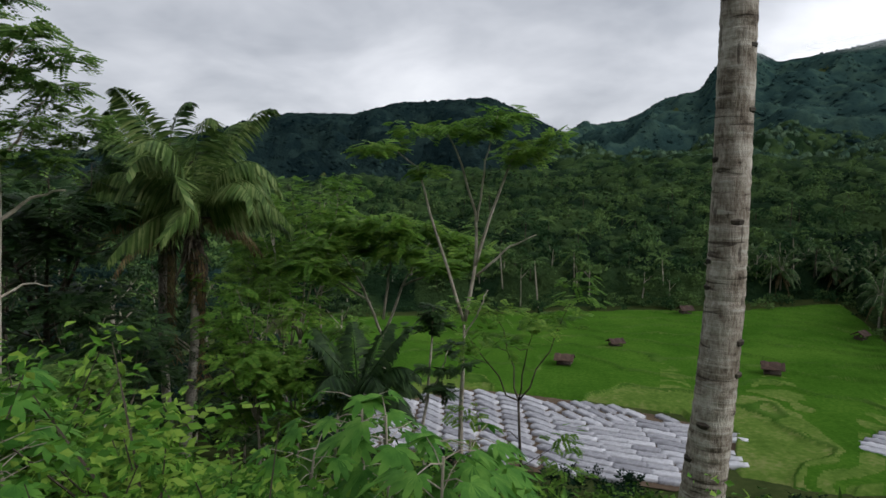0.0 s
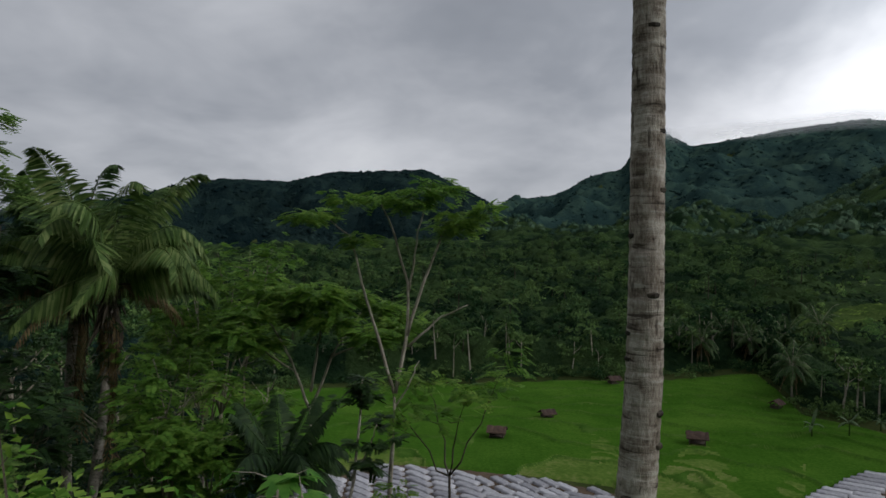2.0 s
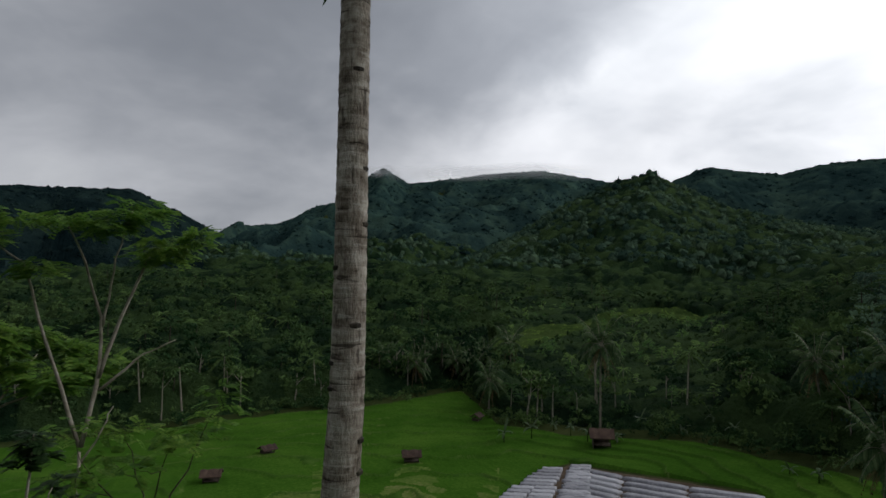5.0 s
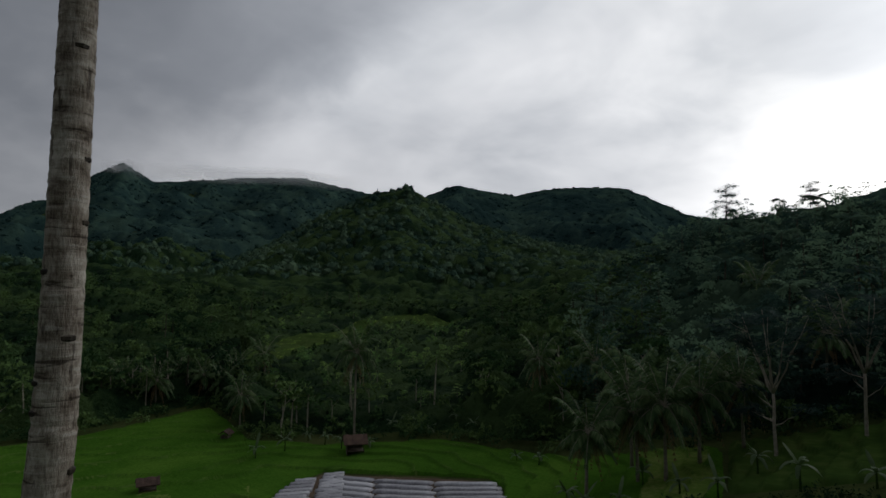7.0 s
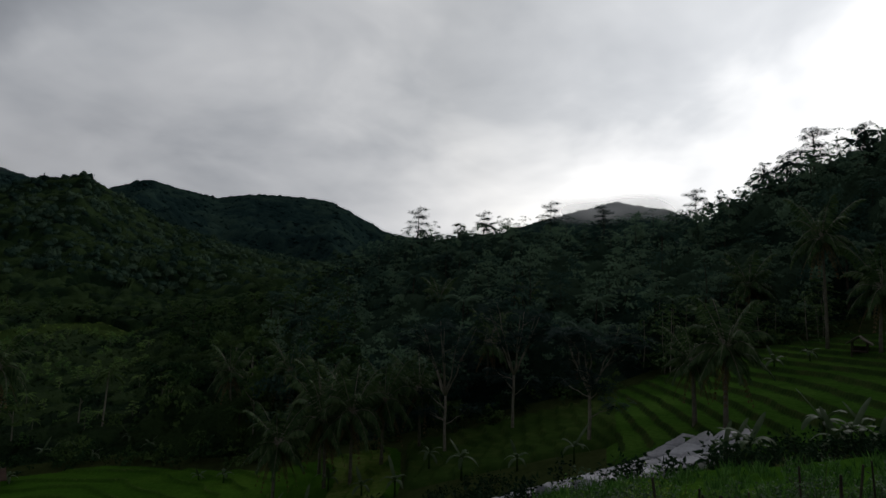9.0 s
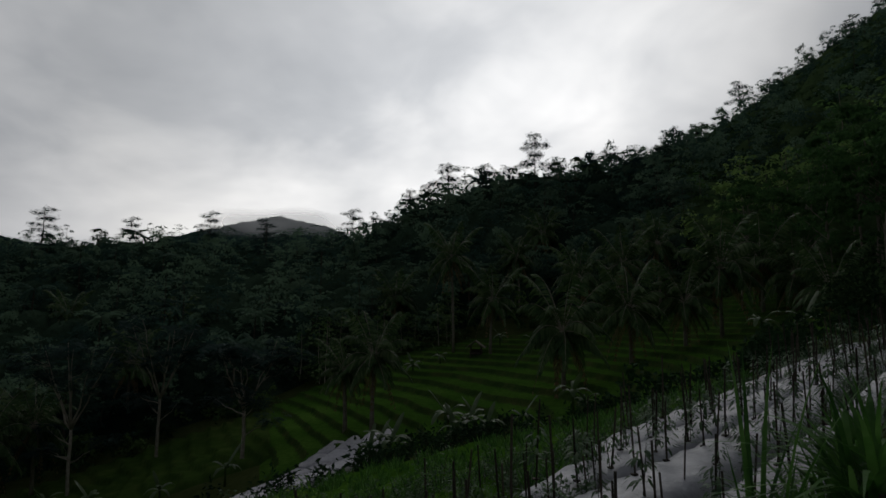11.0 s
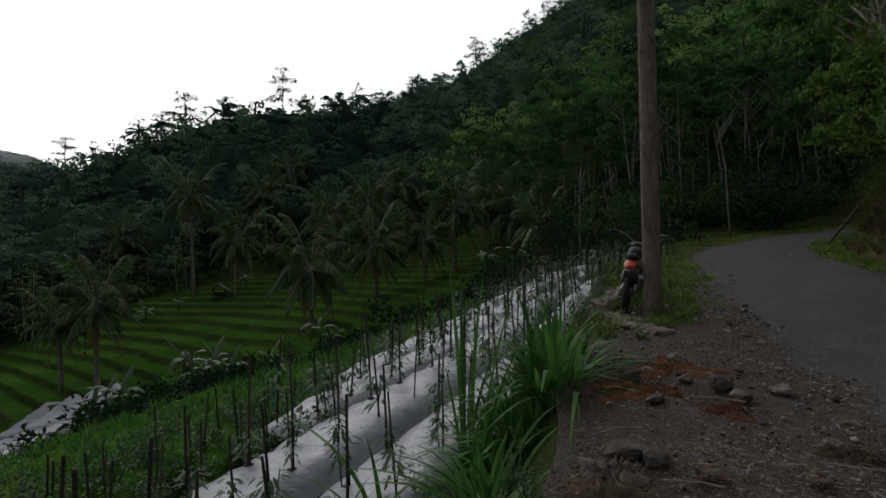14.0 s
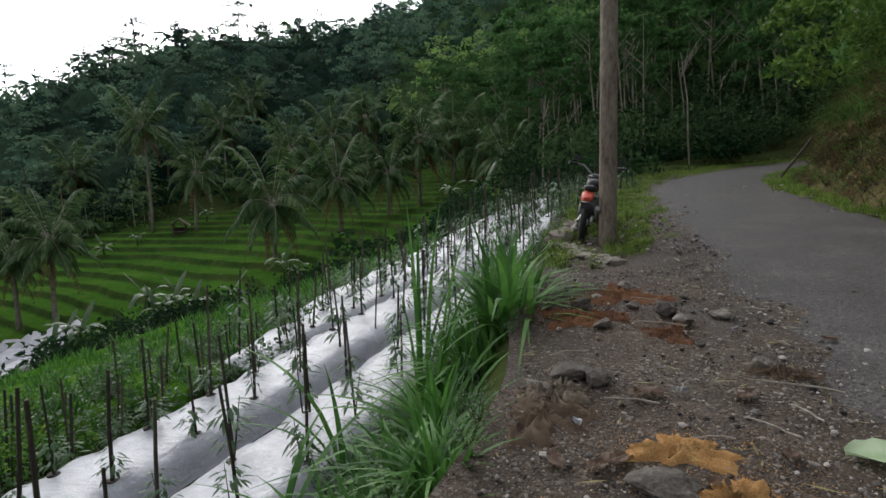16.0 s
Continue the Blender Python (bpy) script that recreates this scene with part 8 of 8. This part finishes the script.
def patch(name, label, az, el, rx, ry, mat_, seed, rough=0.012, category="chaff", lift=0.04, grains=900, grain=0.007):
    """A thin ragged heap on the verge."""
    rg = np.random.RandomState(seed)
    p, d = on_verge(az, el)
    n, k = 40, 8
    a = np.arange(n) * 2 * np.pi / n
    edge = 0.72 + 0.24 * np.sin(a * 3 + rg.uniform(0, 6)) + 0.16 * np.sin(a * 7 + rg.uniform(0, 6)) + rg.normal(0, 0.055, n)
    u = np.linspace(1, 0.06, k)
    X = (u[:, None] * edge * np.cos(a)) * rx
    Y = (u[:, None] * edge * np.sin(a)) * ry
    x = p.x + X * V.x + Y * U.x
    y = p.y + X * V.y + Y * U.y
    z = 0.083 * along(x, y)[0] + lift - 0.02 * (u[:, None] > 0.95) + rg.normal(0, rough, (k, n)) * (u[:, None] < 0.9) + 0.02 * (1 - u[:, None])
    v = np.stack([x, y, z], 2).reshape(-1, 3)
    t = []
    for i in range(k - 1):
        for j in range(n):
            q, w = i * n + j, i * n + (j + 1) % n
            t += [(q, w, w + n), (q, w + n, q + n)]
    t += [((k - 1) * n, (k - 1) * n + j, (k - 1) * n + j + 1) for j in range(1, n - 1)]
    spill = thing(name, label, category, Geo(v, t), [mat_], smooth=True)
    # loose grains that thin out round it
    q = rg.normal(0, 1, (grains, 2)) * (rx * 0.75, ry * 0.75)
    gx, gy = p.x + q[:, 0] * V.x + q[:, 1] * U.x, p.y + q[:, 0] * V.y + q[:, 1] * U.y
    inside = np.exp(-((q[:, 0] / rx) ** 2 + (q[:, 1] / ry) ** 2))
    gz = 0.083 * along(gx, gy)[0] + 0.036 + 0.03 * inside
    tagged(part("grain_scatter", joined([strewn(pebble[i], np.stack([gx, gy, gz], 1)[i::6], rg.uniform(0, 6.28, len(gx[i::6])), grain * np.exp(rg.normal(0, 0.35, len(gx[i::6])))) for i in range(6)]), [mat_], spill), kind="stuff")
    return spill


patch("chaff_spill", "orange rice chaff spilled on the muddy ground", 159.8, -22.1, 0.36, 0.20, M_SAWDUST, 1)
patch("chaff_spill", "orange chaff spilled beside the flat stone", 164.8, -25.2, 0.30, 0.2, M_SAWDUST, 2)
patch("clay_patch", "patch of reddish clay on the verge", 154.6, -9.0, 0.55, 0.5, M_CLAY, 3, 0.02, "clay", 0.032, 600, 0.014)
patch("clay_patch", "patch of reddish clay among the stones", 151.0, -11.0, 0.5, 0.35, M_CLAY, 4, 0.02, "clay", 0.032, 600, 0.014)
patch("clay_patch", "small smear of red clay", 158.8, -12.2, 0.22, 0.3, M_CLAY, 5, 0.015, "clay", 0.032, 300, 0.012)
patch("sand_patch", "pale sandy earth at the edge of the verge", 147.5, -20.0, 0.32, 0.4, M_SOIL, 6, 0.02, "sand")
patch("straw_patch", "trampled dry straw on the verge", 167.5, -15.0, 0.22, 0.10, M_SOIL, 7, 0.02, "straw")

# a large fallen leaf and dry leaves
M_PALELEAF = leaf_mat("pale_fallen_leaf", [(0.30, 0.42, 0.22), (0.42, 0.54, 0.32), (0.5, 0.6, 0.4)], 6, 0.1, 0.6, 0.3)
M_DEADLEAF = leaf_mat("dead_leaf", [(0.09, 0.06, 0.045), (0.16, 0.11, 0.08), (0.28, 0.22, 0.16)], 8, 0.4, 0.7, 0.2)


def big_leaf(length, wide, curl, seed):
    rg = np.random.RandomState(seed)
    u = np.linspace(0, 1, 9)
    q = np.linspace(-1, 1, 7)
    w = wide * np.sin(np.clip(u * 0.95 + 0.04, 0, 1) * np.pi) ** 0.7 / 2
    X = np.repeat(u[:, None] * length - length / 2, 7, 1)
    Y = w[:, None] * q * (1 + rg.normal(0, 0.05, (9, 1)))
    Z = 0.01 + curl * q[None] ** 2 * np.ones((9, 1)) + rg.normal(0, 0.004, (9, 7)) + curl * 0.6 * (u[:, None] - 0.5) ** 2
    i, j = np.meshgrid(np.arange(8), np.arange(6), indexing="ij")
    a = (i * 7 + j).ravel()
    return Geo(np.stack([X, Y, Z], 2).reshape(-1, 3), np.concatenate([np.stack([a, a + 8, a + 1], 1), np.stack([a, a + 7, a + 8], 1)]))


p, d = on_verge(175.2, -20.2)
thing("fallen_leaf", "large pale green fallen leaf lying on the ground", "leaf", big_leaf(0.36, 0.30, 0.02, 1), [M_PALELEAF], at=pose(p.x, p.y, p.z + 0.01, 0, 0, 30), smooth=True)
rg = np.random.RandomState(520)
for az, el, ln in ((157.0, -17.6, .17), (156.0, -17.9, .13), (154.0, -23.5, .16), (152.5, -24.2, .15), (171.0, -12.0, .1), (170.0, -15.2, .11), (165.0, -17.2, .16), (163.0, -24.5, .1), (168.5, -21.5, .12), (148.5, -24.0, .13), (172.5, -8.2, .13), (173.6, -7.9, .12)):
    p, d = on_verge(az, el)
    thing("dead_leaf", "curled dry brown leaf on the verge", "leaf", big_leaf(ln, ln * 0.62, 0.016, int(az * 10)), [M_DEADLEAF], at=pose(p.x, p.y, p.z + 0.012, rg.uniform(-7, 7), rg.uniform(-7, 7), rg.uniform(0, 360)), group="dead leaves")
for az, el, ln, turn in ((165.0, -10.0, .35, 30), (164.6, -16.8, .2, 60), (168.5, -16.0, .5, 5), (158.0, -11.6, .4, 10), (160.0, -17.0, .22, 100), (155.5, -18.5, .3, 20), (167.0, -19.5, .3, -20), (150.0, -14.5, .3, 60), (169.5, -18.0, .25, -40), (156.8, -9.5, .3, -10), (162.5, -21.0, .2, 35)):
    p, d = on_verge(az, el)
    g_ = tube(curve_points((-ln / 2, 0, 0.012), (ln / 2, 0, 0.015), 0.01, 6, rg, 0.003), np.linspace(0.006, 0.003, 6), 6)
    thing("twig", "pale dry twig on the gravel", "twig", g_, [M_PALEBARK], at=pose(p.x, p.y, p.z + 0.01, 0, 0, turn), group="twigs")
for az, el in ((159.9, -17.3), (164.2, -11.8), (150.5, -20.6)):
    p, d = on_verge(az, el)
    thing("paper_scrap", "crumpled scrap of white litter", "litter", big_leaf(0.07, 0.05, 0.02, int(az)), [M_PLASTIC], at=pose(p.x, p.y, p.z + 0.01, 10, 0, az * 7), group="litter")

M_DRYMUD = shader("pale_dried_mud", [(0.060, 0.046, 0.033), (0.135, 0.108, 0.080), (0.230, 0.195, 0.150)], 5.0, 30.0, 0.95, 0.8, 35.0, spec=0.1, fine_amount=0.5)
patch("dried_mud", "pale cracked clods of dried mud beside the grass", 148.6, -18.0, 0.24, 0.26, M_DRYMUD, 715, 0.024, "mud", 0.045, 260, 0.018)

# ---- the cut bank on the hill side of the road ----
M_BANK = shader("bank_earth", [(0.026, 0.020, 0.011), (0.090, 0.066, 0.033), (0.105, 0.095, 0.038), (0.220, 0.168, 0.094)], 2.2, 14, 0.95, 1.0, 12, spec=0.05, stretch=(1, 1, 0.5), bump_depth=0.08, fine_amount=0.5)
def bank_back(s):
    """How far the bank steps back from the road round the bend."""
    return np.interp(s, [11, 16, 21, 30], [0.0, 0.35, 1.1, 1.5])


bs = np.linspace(2, 30, 240)
bank_off = np.array([-4.5, -4.75, -5.0, -5.3, -5.7, -6.2, -6.9, -8.0])
bank_h = np.array([0.0, 0.5, 1.1, 1.7, 2.3, 2.9, 3.4, 3.9])
rows_h = np.linspace(0, 3.9, 34)
wide = np.ones(34)
S, H = bs[:, None] * wide, rows_h[None] * np.ones((240, 1))
W = -bend(S) + np.interp(H, bank_h, bank_off) - bank_back(S) - 0.12 * waves(S, H, 1.7, 14) - 0.07 * waves(S * 1.6, H * 0.7, 0.45, 16) - 0.04 * waves(S, H, 0.2, 17)
x, y = world_xy(S, W)
z = 0.083 * S + H + 0.1 * waves(x, y, 1.3, 15)
v = np.stack([x, y, z], 2).reshape(-1, 3)
i, j = np.meshgrid(np.arange(239), np.arange(33), indexing="ij")
a = (i * 34 + j).ravel()
thing("bank", "steep brown earth bank cut beside the road", "bank", Geo(v, np.concatenate([np.stack([a, a + 35, a + 1], 1), np.stack([a, a + 34, a + 35], 1)])), [M_BANK], kind="structure", smooth=True)
M_STRAWROOT = leaf_mat("roots_and_dead_stems", [(0.060, 0.045, 0.022), (0.125, 0.098, 0.046), (0.215, 0.180, 0.085)], 1.5, 0.6, 0.8, 0.05, 0.2)
hang = [grass_geo(rg, 22, 0.15, 0.9, 0.03, 1.5, 4) for _ in range(2)]


def strew_bank(name, label, kinds, mats, seed, n, s_rng, h_rng, sizes, category="plants"):
    rg = np.random.RandomState(seed)
    s, k = rg.uniform(*s_rng, n), rg.uniform(*h_rng, n)
    w = np.interp(k, bank_h, bank_off) - bend(s) - bank_back(s)
    x, y = world_xy(s, w)
    pts = np.stack([x, y, 0.083 * s + k], 1)
    pick = rg.randint(0, len(kinds), n)
    out = [strewn(q, pts[pick == i], rg.uniform(0, 6.28, (pick == i).sum()), rg.uniform(*sizes, (pick == i).sum())) for i, q in enumerate(kinds) if (pick == i).any()]
    return thing(name, label, category, joined(out), mats, kind="stuff")


strew_bank("bank_grass", "long grass hanging down the earth bank", hang, [M_GRASS], 71, 430, (2, 30), (1.3, 3.9), (0.5, 1.0))
strew_bank("bank_dry_grass", "dry brown grass and roots on the bank", hang, [M_STRAWROOT], 72, 900, (2, 30), (0.4, 3.6), (0.4, 0.9))
strew_bank("bank_shrubs", "leafy shrubs overhanging the top of the bank", [shrub_geo(rg, 1.2, 0.9, 170, 0.15), shrub_geo(rg, 1.6, 0.9, 170, 0.17)], [M_OVERHANG, M_DARKBARK], 73, 150, (2, 30), (2.4, 3.9), (0.5, 1.1))
strew_bank("bank_creepers", "dark creeping plants and ferns covering the bank", [shrub_geo(rg, 0.4, 0.45, 70, 0.06), shrub_geo(rg, 0.45, 0.35, 60, 0.075), shrub_geo(rg, 0.3, 0.5, 60, 0.05)], [M_OVERHANG, M_DARKBARK], 75, 900, (2, 30), (0.1, 3.6), (0.4, 0.9))
strew_bank("bank_litter", "dry brown leaves and stems caught on the bank", [shrub_geo(rg, 0.4, 0.5, 70, 0.10)], [M_PALMDRY, M_DARKBARK], 76, 220, (2, 30), (0.0, 2.4), (0.4, 0.8))
strew_strip("bank_foot_weeds", "weeds and grass along the foot of the bank", weeds, [M_VERGEGRASS], 77, 420, (4, 30), (-4.85, -4.15), (0.5, 1.2))
foot, head = on_ray(167.7, 0.4, 21.5, STAND), on_ray(170.0, 3.55, 16.3, STAND)
thing("leaning_post", "thin grey bamboo post leaning against the bank", "post", tube([(0, 0, 0), tuple(head - foot)], [0.036, 0.032], 8), [M_HUTWOOD], at=Matrix.Translation(foot))

strew_strip("bend_bushes", "dark green bushes beyond the outer edge of the bend", bush_kinds, [M_WOODLEAF], 81, 200, (19, 44), (-6, 16), (0.4, 1.0), lambda s, w, r: (w > 0.5) & ((s > 24) | (w < 6)), "bushes")
strew_strip("bank_top_bushes", "leafy bushes on top of the cut bank", bush_kinds, [M_BEND], 82, 420, (3, 34), (-16, -7.2), (0.6, 1.5), None, "bushes")
for i, (s, w, k, sz) in enumerate(((9, -9.0, 2, 0.55), (13, -8.6, 3, 0.6), (17, -8.4, 0, 0.6), (21.5, -8.8, 2, 0.62), (26, -9.5, 1, 0.7), (12, -12, 1, 0.8), (18, -13, 0, 0.85), (24, -14, 3, 0.85), (6, -10, 3, 0.6))):
    x, y = world_xy(s, w - float(bend(s)))
    ob = thing("bank_tree", "leafy tree leaning out over the road bank", "tree", group="trees on the bank", at=pose(x, y, float(height(x, y)) - 0.2, 0, 0, i * 67) @ Matrix.Scale(sz, 4))
    part("trunk", grove_kinds[k][0], None, ob)
    part("crown", row_kinds[k][1] if i % 2 else grove_kinds[k][1], None, ob)

strew_strip("garden_greens", "leafy green plants at the valley edge of the beds", shrub_kinds, [M_SHRUB, M_DARKBARK], 91, 70, (2.0, 6.5), (5.2, 8.2), (0.4, 0.8), None, "plants")

# leafy trees that lean out from the bank over the road
over_kinds = []
for i in range(3):
    rg = np.random.RandomState(600 + i)
    tall = (8.0, 9.0, 7.0)[i]
    over_kinds.append((mesh_of("trunk", stem_geo(rg, tall * 0.9, 0.11, 0, 6), [M_PALEBARK]), mesh_of("crown", crown_geo(rg, 34, 46, 2.3, tall, 0.24, 0.26, 0, 0.5, 0.12), [M_OVERHANG])))
for i, (s, w, sz, lean) in enumerate(((18.0, -6.6, 0.85, 9), (21.0, -6.9, 1.0, 11), (24.0, -7.4, 1.05, 8), (27.5, -7.6, 1.1, 8), (15.2, -6.9, 0.75, 10), (22.8, -8.6, 1.15, 3), (12.5, -7.2, 0.7, 8))):
    x, y = world_xy(s, w - float(bend(s)))
    k = over_kinds[i % 3]
    ob = thing("bank_tree", "leafy green tree leaning from the bank over the road", "tree", group="trees on the bank", at=Matrix.Translation((x, y, float(height(x, y)) - 0.3)) @ Matrix.Rotation(radians(lean), 4, -U) @ Matrix.Rotation(i * 1.7, 4, "Z") @ Matrix.Scale(sz, 4))
    part("trunk", k[0], None, ob)
    part("crown", k[1], None, ob)
# ---- low cloud that clings to the crests ----
def mist_mat():
    m = bpy.data.materials.new("low_cloud")
    m.use_nodes = True
    nt = m.node_tree
    nt.nodes.clear()
    co = nt.nodes.new("ShaderNodeTexCoord").outputs["Object"]
    n = node(nt, "ShaderNodeTexNoise", Scale=0.02, Detail=5.0, Roughness=0.55)
    link(nt, co, n.inputs["Vector"])
    at = nt.nodes.new("ShaderNodeAttribute")
    at.attribute_name = "thick"
    k = maths(nt, "MULTIPLY", at.outputs["Fac"], maths(nt, "ADD", maths(nt, "MULTIPLY", n.outputs[0], 0.8), 0.35, True), True)
    d = nt.nodes.new("ShaderNodeBsdfDiffuse")
    d.inputs[0].default_value = (0.9, 0.9, 0.92, 1)
    tr = nt.nodes.new("ShaderNodeBsdfTranslucent")
    tr.inputs[0].default_value = (0.9, 0.9, 0.92, 1)
    both_sides = node(nt, "ShaderNodeMixShader", Fac=0.6)
    link(nt, d.outputs[0], both_sides.inputs[1])
    link(nt, tr.outputs[0], both_sides.inputs[2])
    clear = nt.nodes.new("ShaderNodeBsdfTransparent")
    out = nt.nodes.new("ShaderNodeMixShader")
    link(nt, k, out.inputs[0])
    link(nt, clear.outputs[0], out.inputs[1])
    link(nt, both_sides.outputs[0], out.inputs[2])
    link(nt, out.outputs[0], nt.nodes.new("ShaderNodeOutputMaterial").inputs[0])
    return m


M_MIST = mist_mat()
for az, el, d, wide, tall, dense in ((36.5, 10.6, 1150, 440, 34, 0.3), (26.0, 10.6, 1150, 70, 24, 0.3), (97.5, 9.5, 700, 180, 34, 0.45)):
    nu, nv = 28, 9
    u, v = np.meshgrid(np.linspace(-1, 1, nu), np.linspace(-1, 1, nv), indexing="ij")
    x = u * wide / 2
    z = v * tall / 2 + 2 * np.sin(u * 5)
    y = 30 * (u ** 2) + 2 * np.sin(u * 9 + v * 3)
    q = (np.arange(nu - 1)[:, None] * nv + np.arange(nv - 1)[None]).ravel()
    t = np.concatenate([np.stack([q, q + nv, q + nv + 1], 1), np.stack([q, q + nv + 1, q + 1], 1)])
    ob = thing("low_cloud", "thin grey-white cloud clinging to the mountain crest", "cloud", Geo(np.stack([x, y, z], 2).reshape(-1, 3), t), [M_MIST], at=Matrix.Translation(on_ray(az, el, d)) @ pose(0, 0, 0, 0, 0, -az), kind="stuff", smooth=True)
    thick = ((1 - u ** 2) * (1 - v ** 2) ** 1.2 * dense * 1.6).ravel()
    ob.data.attributes.new("thick", "FLOAT", "POINT").data.foreach_set("value", thick.astype(np.float32))
